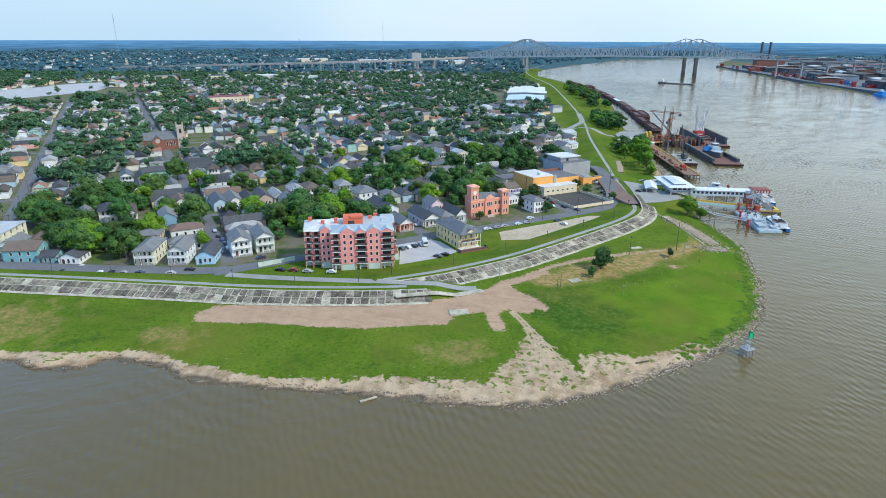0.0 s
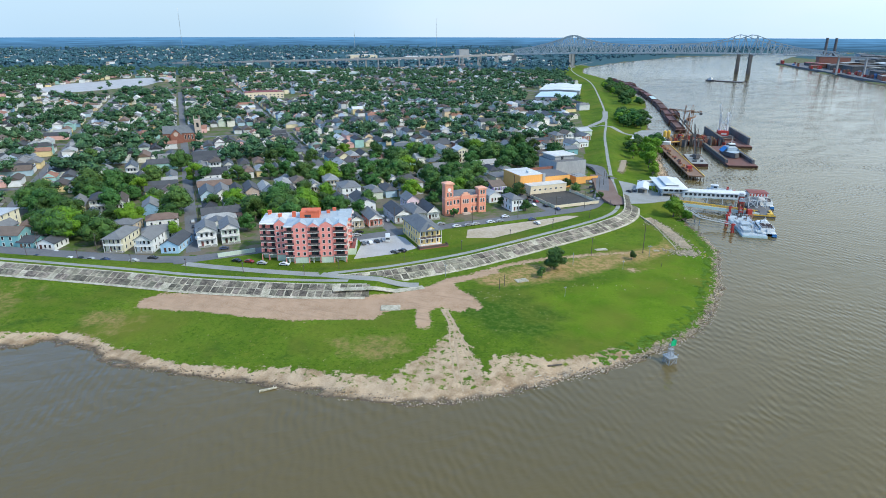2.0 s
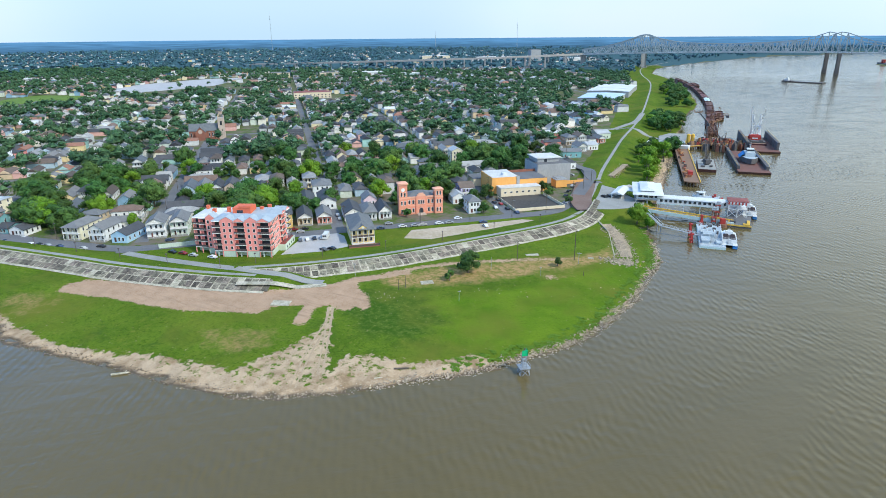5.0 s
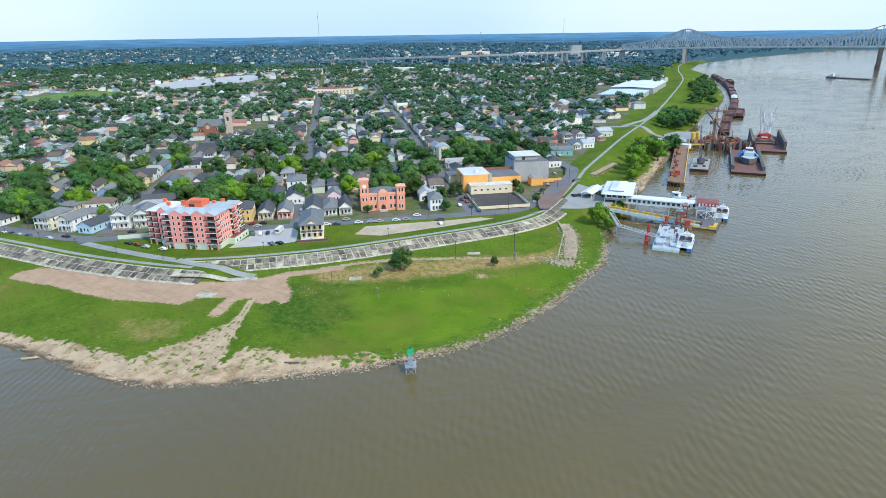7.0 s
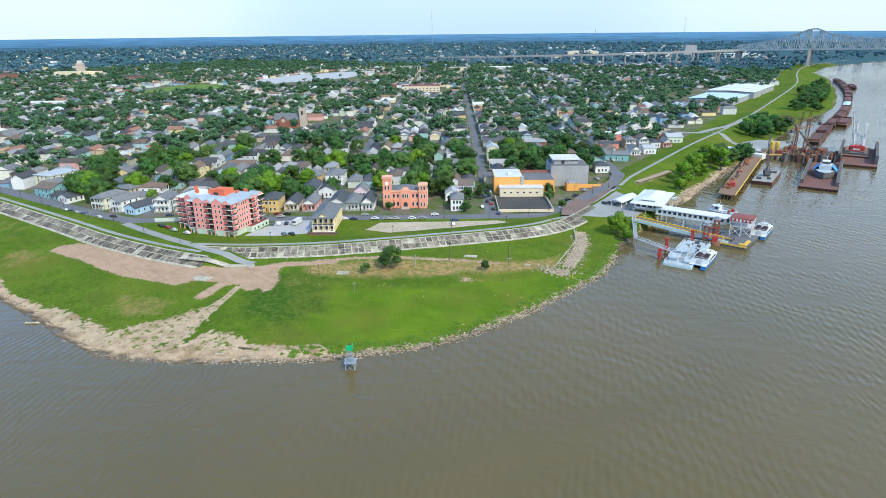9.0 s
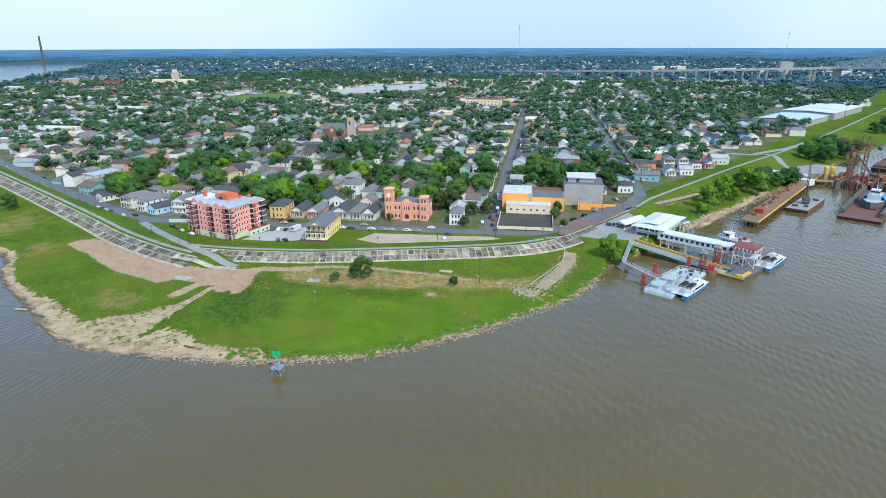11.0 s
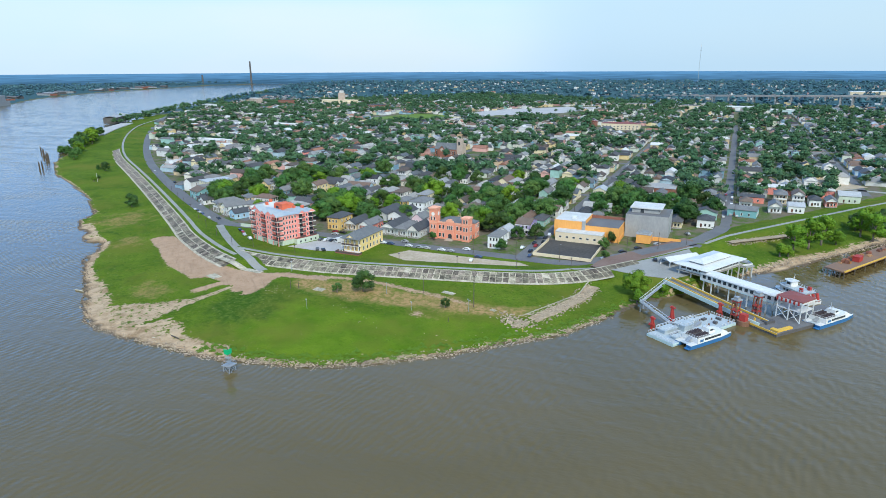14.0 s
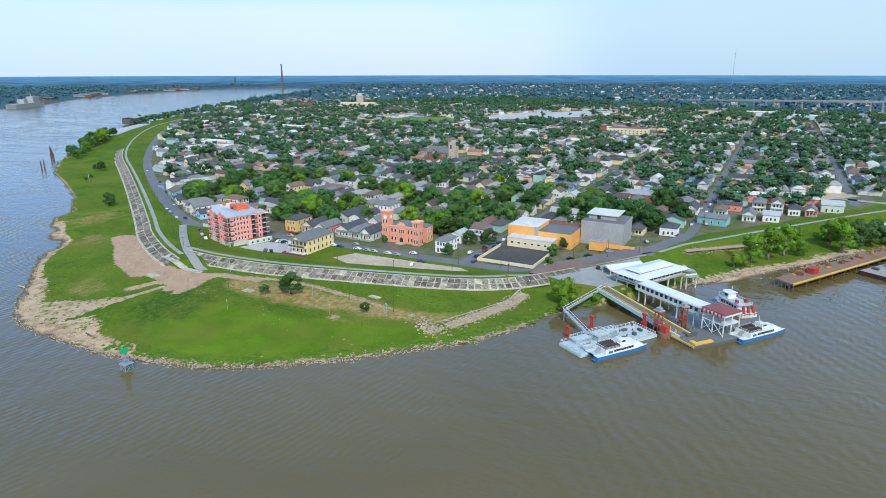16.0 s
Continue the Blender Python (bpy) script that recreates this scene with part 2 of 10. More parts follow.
M_RUSTDECK = surf("rust_stained_deck", (0.20, 0.135, 0.105), (0.27, 0.155, 0.085), 0.9, 0.12, 1.0, 0.2)
M_BARGEHULL = surf("barge_hull", (0.10, 0.05, 0.045), (0.16, 0.085, 0.07), 0.8, 0.1, 1.0, rnd=0.3)
M_DARKSTEEL = surf("dark_grey_steel", (0.085, 0.085, 0.09), (0.13, 0.12, 0.115), 0.7, 0.2, 1.5)
M_GREYDECK = surf("grey_painted_deck", (0.46, 0.52, 0.55), (0.36, 0.41, 0.44), 0.6, 0.2, 1.5)
M_BLUE = surf("blue_hull_paint", (0.03, 0.14, 0.36), (0.04, 0.16, 0.34), 0.4, 0.2, 2.0, spec=0.5)
M_BRIGHTBLUE = surf("bright_blue_paint", (0.05, 0.28, 0.62), (0.06, 0.25, 0.55), 0.6, 0.3, 2.0)
M_RED = surf("red_painted_steel", (0.42, 0.045, 0.035), (0.34, 0.05, 0.04), 0.6, 0.3, 2.0)
M_REDROOF = surf("red_brown_metal_roof", (0.26, 0.075, 0.06), (0.20, 0.065, 0.055), 0.6, 0.2, 1.5)
M_YELLOWSTEEL = surf("yellow_painted_steel", (0.72, 0.45, 0.06), (0.58, 0.36, 0.07), 0.6, 0.3, 2.0)
M_AQUA = surf("pale_aqua_steel", (0.52, 0.66, 0.66), (0.42, 0.54, 0.54), 0.5, 0.3, 2.0)
M_GREENSIGN = surf("green_daymark", (0.02, 0.45, 0.18), (0.03, 0.38, 0.16), 0.5, 0.6, 3.0)
M_GALV = surf("galvanised_steel", (0.42, 0.44, 0.45), (0.32, 0.33, 0.34), 0.5, 0.6, 3.0, metal=0.4)
M_POLE = surf("dark_wooden_pole", (0.085, 0.07, 0.058), (0.13, 0.11, 0.09), 0.9, 0.8, 4.0)
M_TYRE = surf("tyre_rubber", (0.018, 0.018, 0.018), (0.03, 0.03, 0.03), 0.9, 1.0, 6.0)
CARS = [(0.72, 0.73, 0.74), (0.03, 0.03, 0.033), (0.10, 0.105, 0.11), (0.35, 0.36, 0.37), (0.70, 0.70, 0.70), (0.25, 0.03, 0.03), (0.05, 0.07, 0.13), (0.02, 0.02, 0.022), (0.45, 0.45, 0.44)]
M_REDDECK = surf("red_oxide_deck", (0.20, 0.085, 0.065), (0.14, 0.085, 0.07), 0.85, 0.15, 1.2, 0.2)
M_SCRAP = surf("rusty_scrap", W1, (0.7, 0.7, 0.7), 0.85, 0.3, 2.0, palette=[(0.30, 0.12, 0.07), (0.42, 0.20, 0.08), (0.22, 0.10, 0.07), (0.36, 0.07, 0.05), (0.10, 0.09, 0.09), (0.45, 0.26, 0.13), (0.30, 0.28, 0.26)])
M_WEED = surf("bank_weed_leaves", (0.125, 0.215, 0.022), (0.085, 0.16, 0.018), 0.8, 0.3, 1.5, spec=0.1)
M_RUT = surf("worn_wheel_track", (0.44, 0.335, 0.22), (0.34, 0.245, 0.15), 0.95, 0.4, 2.5, 0.2)
M_CAR = surf("car_paint", W1, (0.93, 0.93, 0.93), 0.25, 0.5, 3.0, spec=0.6, palette=CARS)

# ---- building tools ----
class Soup:
    """Collects vertices and faces of one mesh; each face may have a material index."""

    def __init__(self):
        self.v, self.f, self.m = [], [], []

    def add(self, verts, faces, mi=0):
        n = len(self.v)
        self.v.extend(verts)
        self.f.extend([tuple(i + n for i in fc) for fc in faces])
        self.m.extend([mi] * len(faces))
        return self

    def box(self, x0, x1, y0, y1, z0, z1, mi=0):
        return self.add([(x0, y0, z0), (x1, y0, z0), (x1, y1, z0), (x0, y1, z0), (x0, y0, z1), (x1, y0, z1), (x1, y1, z1), (x0, y1, z1)],
                        [(0, 3, 2, 1), (4, 5, 6, 7), (0, 1, 5, 4), (1, 2, 6, 5), (2, 3, 7, 6), (3, 0, 4, 7)], mi)

    def prism(self, pts, z0, z1, mi=0):
        """A plan outline (counter-clockwise) pulled up from z0 to z1."""
        n = len(pts)
        vs = [(x, y, z0) for x, y in pts] + [(x, y, z1) for x, y in pts]
        fs = [tuple(range(n - 1, -1, -1)), tuple(range(n, 2 * n))] + [(i, (i + 1) % n, n + (i + 1) % n, n + i) for i in range(n)]
        return self.add(vs, fs, mi)

    def beam(self, a, b, w, mi=0, w2=None):
        """A square bar from a to b."""
        a, b = Vector(a), Vector(b)
        d = (b - a).normalized()
        s = d.cross(Vector((0, 0, 1)))
        s = s.normalized() if s.length > 1e-4 else Vector((1, 0, 0))
        u = s.cross(d)
        s, u = s * w / 2, u * (w2 or w) / 2
        vs = [tuple(p + i * s + j * u) for p in (a, b) for i, j in ((-1, -1), (1, -1), (1, 1), (-1, 1))]
        return self.add(vs, [(0, 1, 2, 3), (7, 6, 5, 4), (0, 4, 5, 1), (1, 5, 6, 2), (2, 6, 7, 3), (3, 7, 4, 0)], mi)

    def tube(self, a, b, r0, r1=None, n=8, mi=0):
        """A round tapered bar from a to b with closed ends."""
        a, b, r1 = Vector(a), Vector(b), r0 if r1 is None else r1
        d = (b - a).normalized()
        s = d.cross(Vector((0, 0, 1)))
        s = s.normalized() if s.length > 1e-4 else Vector((1, 0, 0))
        u = s.cross(d)
        ring = [(math.cos(2 * math.pi * k / n), math.sin(2 * math.pi * k / n)) for k in range(n)]
        vs = [tuple(a + s * c * r0 + u * q * r0) for c, q in ring] + [tuple(b + s * c * r1 + u * q * r1) for c, q in ring]
        return self.add(vs, [tuple(range(n)), tuple(range(2 * n - 1, n - 1, -1))] + [(i, n + i, n + (i + 1) % n, (i + 1) % n) for i in range(n)], mi)

    def gable(self, x0, x1, y0, y1, z0, rise, over=0.5, thick=0.22, mi=0, along="y"):
        """A pitched roof of two slabs with overhang, its ridge along y (or x)."""
        if along == "x":
            s = Soup().gable(y0, y1, x0, x1, z0, rise, over, thick)
            return self.add([(y, x, z) for x, y, z in s.v], [tuple(reversed(fc)) for fc in s.f], mi)
        cx, hw = (x0 + x1) / 2, (x1 - x0) / 2
        k = rise / hw
        for sg in (-1, 1):
            e = cx + sg * (hw + over)
            ze = z0 - k * over
            vs = [(e, y0 - over, ze), (e, y1 + over, ze), (cx, y1 + over, z0 + rise), (cx, y0 - over, z0 + rise)]
            vs += [(x, y, z + thick) for x, y, z in vs]
            fs = [(0, 3, 2, 1), (4, 5, 6, 7), (0, 1, 5, 4), (1, 2, 6, 5), (2, 3, 7, 6), (3, 0, 4, 7)]
            if sg > 0:
                fs = [tuple(reversed(fc)) for fc in fs]
            self.add(vs, [tuple(reversed(fc)) for fc in fs], mi)
        return self

    def gable_ends(self, x0, x1, y0, y1, z0, rise, mi=0, along="y"):
        if along == "x":
            s = Soup().gable_ends(y0, y1, x0, x1, z0, rise)
            return self.add([(y, x, z) for x, y, z in s.v], [tuple(reversed(fc)) for fc in s.f], mi)
        cx = (x0 + x1) / 2
        return self.add([(x0, y0, z0), (x1, y0, z0), (cx, y0, z0 + rise), (x0, y1, z0), (x1, y1, z0), (cx, y1, z0 + rise)],
                        [(0, 1, 2), (4, 3, 5)], mi)

    def hip(self, x0, x1, y0, y1, z0, rise, over=0.5, thick=0.2, mi=0):
        """A hipped roof, its ridge along the longer side."""
        x0, x1, y0, y1 = x0 - over, x1 + over, y0 - over, y1 + over
        w, l = x1 - x0, y1 - y0
        if l >= w:
            r = [((x0 + x1) / 2, y0 + w / 2, z0 + rise), ((x0 + x1) / 2, y1 - w / 2, z0 + rise)]
            fs = [(0, 1, 8), (1, 2, 9, 8), (2, 3, 9), (3, 0, 8, 9)]
        else:
            r = [(x0 + l / 2, (y0 + y1) / 2, z0 + rise), (x1 - l / 2, (y0 + y1) / 2, z0 + rise)]
            fs = [(0, 1, 9, 8), (1, 2, 9), (2, 3, 8, 9), (3, 0, 8)]
        low = [(x0, y0), (x1, y0), (x1, y1), (x0, y1)]
        vs = [(x, y, z0 + 0.02) for x, y in low] + [(x, y, z0 - thick) for x, y in low] + r
        fs += [(5, 4, 7, 6)] + [(4 + i, 4 + (i + 1) % 4, (i + 1) % 4, i) for i in range(4)]
        return self.add(vs, fs, mi)

    def mesh(self, name, mats, smooth=False):
        me = bpy.data.meshes.new(name)
        me.from_pydata(self.v, [], self.f)
        for m in mats:
            me.materials.append(m)
        if len(mats) > 1:
            me.polygons.foreach_set("material_index", self.m)
        if smooth:
            me.polygons.foreach_set("use_smooth", [True] * len(me.polygons))
        me.update()
        return me


def thing(name, label, category, m=None, group="", kind=""):
    ob = new(name)
    ob.empty_display_size = 0.5
    ob.matrix_world = m or Matrix()
    return tagged(ob, label, category, group, kind)


def part(name, soup, mats, parent=None, label="", at=None, smooth=False):
    """One mesh object, from a Soup or a ready mesh, under a thing or a part."""
    mats = mats if isinstance(mats, (list, tuple)) else [mats]
    ob = new(name, soup.mesh(name, mats, smooth) if isinstance(soup, Soup) else soup)
    if parent:
        ob.parent = parent
    if at is not None:
        ob.matrix_basis = at if isinstance(at, Matrix) else Matrix.Translation(at)
    return tagged(ob, label) if label else ob


def solo(name, soup, mats, label, category, group="", kind="", m=None, smooth=False):
    """A top-level thing that is one mesh."""
    ob = part(name, soup, mats, smooth=smooth)
    if m is not None:
        ob.matrix_world = m
    return tagged(ob, label, category, group, kind)


U, W = np.array((-0.46, 0.888)), np.array((0.888, 0.46))   # the street grid: away from the river, and along it
GRID_TURN = 27.4


def grid_xy(a, b):
    return (a * W[0] + b * U[0], a * W[1] + b * U[1])


def along_line(pts, step):
    """Points and headings every step metres along a plan line."""
    p = np.array(pts, float)
    seg = np.linalg.norm(np.diff(p, axis=0), axis=1)
    at = np.r_[0, np.cumsum(seg)]
    n = max(2, int(at[-1] / step) + 1)
    s = np.linspace(0, at[-1], n)
    x, y = np.interp(s, at, p[:, 0]), np.interp(s, at, p[:, 1])
    q = np.stack([x, y], 1)
    t = np.gradient(q, axis=0)
    return q, t / np.linalg.norm(t, axis=1)[:, None]


def smooth_line(pts, step=4.0, rounds=2):
    """A plan line with its corners cut round."""
    p = np.array(pts, float)
    for _ in range(rounds):
        a, b = p[:-1] * 0.75 + p[1:] * 0.25, p[:-1] * 0.25 + p[1:] * 0.75
        p = np.concatenate([p[:1], np.stack([a, b], 1).reshape(-1, 2), p[-1:]])
    return along_line(p, step)[0]


def line_dist(px, py, line):
    """Distance of many points to a line of points, and on which side (left positive)."""
    best, side = np.full(px.shape, 1e9), np.zeros(px.shape)
    for (x0, y0), (x1, y1) in zip(line[:-1], line[1:]):
        dx, dy = x1 - x0, y1 - y0
        k = np.clip(((px - x0) * dx + (py - y0) * dy) / (dx * dx + dy * dy + 1e-9), 0, 1)
        d = np.hypot(px - x0 - k * dx, py - y0 - k * dy)
        near = d < best
        best = np.where(near, d, best)
        side = np.where(near, np.sign(dx * (py - y0) - dy * (px - x0)), side)
    return best, side


def inside(px, py, poly):
    hit = np.zeros(px.shape, bool)
    n = len(poly)
    for i in range(n):
        (x0, y0), (x1, y1) = poly[i], poly[(i + 1) % n]
        if y0 == y1:
            continue
        c = ((y0 > py) != (y1 > py)) & (px < (x1 - x0) * (py - y0) / (y1 - y0) + x0)
        hit ^= c
    return hit


def blobs(px, py, size, seed):
    """Smooth uneven noise, about -1 to 1, over the plan."""
    rs = np.random.RandomState(seed)
    out = np.zeros(px.shape)
    for k in range(7):
        a, f, ph = rs.uniform(0, 6.28), (2 * math.pi / size) * rs.uniform(0.6, 1.9), rs.uniform(0, 6.28)
        b, ph2 = a + rs.uniform(1.0, 2.0), rs.uniform(0, 6.28)
        out += np.sin((px * math.cos(a) + py * math.sin(a)) * f + ph + 1.3 * np.sin((px * math.cos(b) + py * math.sin(b)) * f * 0.7 + ph2))
    return out / 3.2

# ---- ground, river, levee ----
TOWN = 3.8
SHORE = [(-6322, 4508), (-5265, 3443), (-4413, 2671), (-3662, 2057), (-3232, 1706), (-2880, 1457), (-2325, 1155), (-2027, 912), (-1672, 728), (-1507, 603), (-1136, 419), (-864, 290), (-647, 241), (-531, 205),
         (-425, 194), (-359, 198), (-305, 199), (-258, 199), (-228, 195), (-201, 193), (-184, 181), (-156, 177), (-145, 181), (-131, 174.5), (-116, 175.5), (-111, 182), (-99, 179), (-90, 176.5), (-83, 170), (-67, 166), (-48, 163),
         (-24, 160), (-8, 157.5), (5, 155), (20, 153.5), (29, 154), (37, 156), (46, 160), (59, 166), (70, 173), (81, 178), (91, 184), (98, 190), (107, 197.5), (120, 209.5), (132, 229.5), (140.5, 249), (148.5, 275), (156, 300), (156, 330),
         (154, 350), (157, 366), (163, 410), (168, 438), (177, 473), (181, 516), (190, 567)]
SHORE_UP = [(224, 773), (243, 882), (275, 1000), (290, 1200), (295, 1590), (272, 1780), (306, 2020), (427, 2290), (646, 2708), (916, 3061), (1229, 3331), (2500, 4800), (6000, 9000)]
LAND = SHORE + SHORE_UP + [(-6000, 9000)]
EAST_BANK = [(1000, -300), (930, 600), (838, 1205), (868, 1503), (941, 1900), (1015, 2375), (1296, 2950), (1685, 3560), (3112, 4581), (6000, 6500), (6000, -300)]
WEST_BANK = [(-1500, -300), (-1838, 150), (-2051, 268), (-2335, 344), (-2626, 454), (-3015, 710), (-3290, 922), (-3591, 1243), (-3960, 1490), (-3985, 1820), (-4200, 1900), (-4584, 2098), (-5986, 3162), (-9000, 4800), (-9000, -300)]
# the levee's crown, west of the ramp, then round the bend and on beside the ferry landing
CROWN_W = smooth_line([(-2600, 1560), (-1900, 1010), (-1560, 760), (-1180, 520), (-960, 404), (-877, 367), (-697, 313), (-501, 272), (-353, 260), (-218, 247), (-106, 235), (-76, 230.5), (-31, 229.5), (-6, 232)])
CROWN_E = smooth_line([(-24, 238), (-2, 247), (13, 256), (29, 266), (46, 280), (63, 295), (81, 311), (99, 327.5), (112, 343), (118, 360), (123, 400), (127, 440), (131, 480), (141, 555), (150, 625),
                       (168, 724), (183, 833), (200, 990), (228, 1265), (236, 1400), (232, 1640), (252, 1960), (380, 2350)])
APRON = [(124, 368), (137, 371), (153, 379), (155, 394), (148, 400), (138, 423), (130, 431), (128, 406), (125, 385)]
RAMP = [(-93, 249), (-70, 244), (-47, 239.5), (-19, 235.2), (2, 234), (14.7, 235)]


def axis(fine0, fine1, step, lo, hi, grow=1.12):
    """Grid lines, dense from fine0 to fine1 and ever wider beyond."""
    mid = list(np.arange(fine0, fine1 + 1e-6, step))
    d, left, x = step, [], fine0
    while x > lo:
        d *= grow
        x -= d
        left.append(max(x, lo))
    d, right, x = step, [], fine1
    while x < hi:
        d *= grow
        x += d
        right.append(min(x, hi))
    return np.array(left[::-1] + mid + right)


def land_height(px, py):
    """Height of the ground and how far inside the bank it lies."""
    on = inside(px, py, LAND)
    d, _ = line_dist(px, py, SHORE + SHORE_UP)
    d = d + blobs(px, py, 9, 3) * 1.3 + blobs(px, py, 26, 4) * 1.2
    d = np.where(on, d, -d)
    h = np.interp(d, [-60, -10, -2, 0, 3, 9, 30, 55, 75], [-6, -4, -0.7, 0, 0.75, 1.5, 2.4, 3.2, TOWN])
    h = np.where(d > 1, h + blobs(px, py, 14, 5) * 0.10 * np.clip((75 - d) / 40, 0, 1), h)
    for bank in (EAST_BANK, WEST_BANK):
        db, _ = line_dist(px, py, bank[:-2])
        db = np.where(inside(px, py, bank), db, -db)
        h = np.maximum(h, np.interp(db, [-60, -10, 0, 6, 20], [-6, -4, 0, 3, 4.5]))
    # made ground under the ferry forecourt
    e, _ = line_dist(px, py, APRON + APRON[:1])
    e = np.where(inside(px, py, APRON), 0.0, e)
    h = np.where(on, np.maximum(h, 5.45 - np.maximum(0, e - 0.8) / 2.2), h)
    for crown, lift in ((CROWN_W, 6.2), (CROWN_E, 6.4)):
        e, side = line_dist(px, py, crown)
        flat = 4.2
        lift = lift - 1.7 * np.clip((py - 352) / 14, 0, 1) * np.clip((470 - py) / 20, 0, 1) * (lift > 6.3)
        up = lift - np.maximum(0, e - flat) / np.where(side < 0, 3.0, 4.5)
        h = np.where(on, np.maximum(h, up), h)
    return h, d


def ground_z(x, y):
    h, _ = land_height(np.array([float(x)]), np.array([float(y)]))
    return float(h[0])


gx = axis(-112, 172, 1.6, -5200, 5200, 1.09)
gy = axis(150, 372, 1.6, -350, 5600, 1.09)
# closer lines down the river, where the far shore runs
gx = np.unique(np.r_[gx, np.arange(-4500, -900, 75.0)])
gy = np.unique(np.r_[gy, np.arange(430, 2900, 75.0)])
GX, GY = np.meshgrid(gx, gy)
GH, GD = land_height(GX, GY)

# what covers the ground, as three masks: sand, bare earth, worn or dry grass
BEACH = [(-165, 186), (-123, 183.5), (-104, 187), (-85, 178.5), (-64, 171), (-50, 168), (-31, 167.5), (-16.6, 168), (0, 167), (7.5, 165.8), (15.3, 166), (17.7, 170), (18.5, 174), (23.9, 179), (27, 186.3), (30.3, 193), (34, 193.2),
         (37.2, 185.3), (39.5, 180), (42.3, 175), (42.8, 169.5), (45.4, 171), (45.6, 180), (48.6, 181), (55.3, 183), (60, 183), (66, 181), (70, 182.3), (75, 185), (80, 186.6), (84, 190.7), (91, 191), (94, 188.5), (99, 192), (98, 175), (40, 145), (-165, 150)]
TRACK2 = [(38, 250), (52, 262), (66, 270), (92, 281), (112, 288)]
TRACK = [(27, 213), (31.4, 201), (31.8, 190), (33.7, 179), (34.8, 170), (36.7, 161)]
TRACK_B = [(27.6, 213), (35.2, 190.4), (38.6, 179.5), (42.2, 169)]
DIRT = [(-91.6, 206), (-92.7, 213.8), (-87.3, 218.5), (-68.8, 219), (-50.2, 218.8), (-17.5, 220), (-3.2, 222), (12.2, 228.6), (21, 236.2), (25.2, 243), (38, 250.1), (46.5, 255.5), (48.3, 252.5), (29, 237.8), (31, 233.2), (37.3, 226.5), (41.2, 219.3),
        (41.3, 213.7), (36.6, 216.3), (34.4, 212.1), (31.2, 212.6), (25.4, 215), (21.5, 211.2), (23.7, 200.3), (21.5, 196.6), (18.1, 199.3), (17.4, 205.7), (16.8, 212.5), (11.8, 211.8), (5.3, 209.3), (2.5, 202.9), (-8.7, 202.1), (-28.4, 199.8), (-47, 201.5),
        (-64.8, 204.4), (-76.3, 204.7)]
WEEDY = [(32.9, 210.5), (32, 233.6), (57.4, 237.7), (73.7, 211.4), (65.6, 196), (46.3, 192)]
LUSH = [(55, 222), (101, 254), (138, 292), (153, 295), (147.3, 262), (132, 234.8), (104, 199), (91, 193), (71, 201)]
OLIVE = [(-14.6, 185.4), (16.4, 194.7), (25, 187.6), (16, 176), (3.6, 173)]
DRY = [(28, 244), (68.5, 268), (125, 300), (133, 314), (137, 296), (115, 275), (80.5, 250), (48.8, 236)]
e, _ = line_dist(GX, GY, BEACH + BEACH[:1])
sandy = np.clip(0.5 + np.where(inside(GX, GY, BEACH), e, -e) / 4.4, 0, 1)
for line in (TRACK, TRACK_B):
    e, _ = line_dist(GX, GY, line)
    sandy = np.maximum(sandy, np.clip(0.92 - e / 2.6, 0, 1))
sandy = np.where(GD > 5, np.minimum(sandy, 0.66), sandy)
# narrow bare strip along the water elsewhere
sandy = np.maximum(sandy, np.clip(0.85 - np.abs(GD - 1.2) / 3.2, 0, 1) * np.where(GX > 100, 0.75, 1.0))
BANKE = [(160, 425), (170, 425), (186, 500), (190, 560), (180, 560), (174, 505), (166, 470)]
e, _ = line_dist(GX, GY, BANKE + BANKE[:1])
sandy = np.maximum(sandy, np.clip(0.45 + np.where(inside(GX, GY, BANKE), e, -e) / 8.0, 0, 1))
e, _ = line_dist(GX, GY, DIRT + DIRT[:1])
earthy = np.clip(0.5 + np.where(inside(GX, GY, DIRT), e, -e) / 3.0, 0, 1)
e, _ = line_dist(GX, GY, DRY + DRY[:1])
dry = np.clip(0.45 + np.where(inside(GX, GY, DRY), e, -e) / 9.0, 0, 1)
e, _ = line_dist(GX, GY, OLIVE + OLIVE[:1])
dry = np.maximum(dry, np.clip(0.35 + np.where(inside(GX, GY, OLIVE), e, -e) / 16.0, 0, 0.62))
for cx, cy, r in ((105, 272, 12), (-95, 196, 16), (-160, 205, 30), (44, 246, 9)):
    dry = np.maximum(dry, np.clip(0.75 - np.hypot(GX - cx, GY - cy) / r * 0.5, 0, 1))
e, _ = line_dist(GX, GY, TRACK2)
earthy = np.maximum(earthy, np.clip(0.84 - e / 4.6, 0, 1) * np.clip(1.3 - (GX - 38) / 120, 0, 1))
e = np.hypot(GX - 107, GY - 264)
earthy = np.maximum(earthy, np.clip(0.75 - e / 7, 0, 1))
# the town's own ground: yards, drives and verges
crown_all = np.concatenate([CROWN_W, CROWN_E])
ew, sw = line_dist(GX, GY, CROWN_W)
ee, se = line_dist(GX, GY, CROWN_E)
PARKSIDE = [(-2600, 1560), (-1560, 760), (-1230, 538), (-987, 434), (-704, 351), (-455, 293), (-274, 268), (-175, 258), (-118, 256), (-85, 263), (-28, 290), (11, 310), (61, 337), (104, 364), (112, 391), (112, 450),
            (118, 520), (128, 600), (140, 700), (150, 833), (165, 1000), (195, 1265), (200, 1640), (210, 2100), (700, 5600), (-6000, 5600), (-6000, 3500)]
yard = inside(GX, GY, PARKSIDE).astype(float)
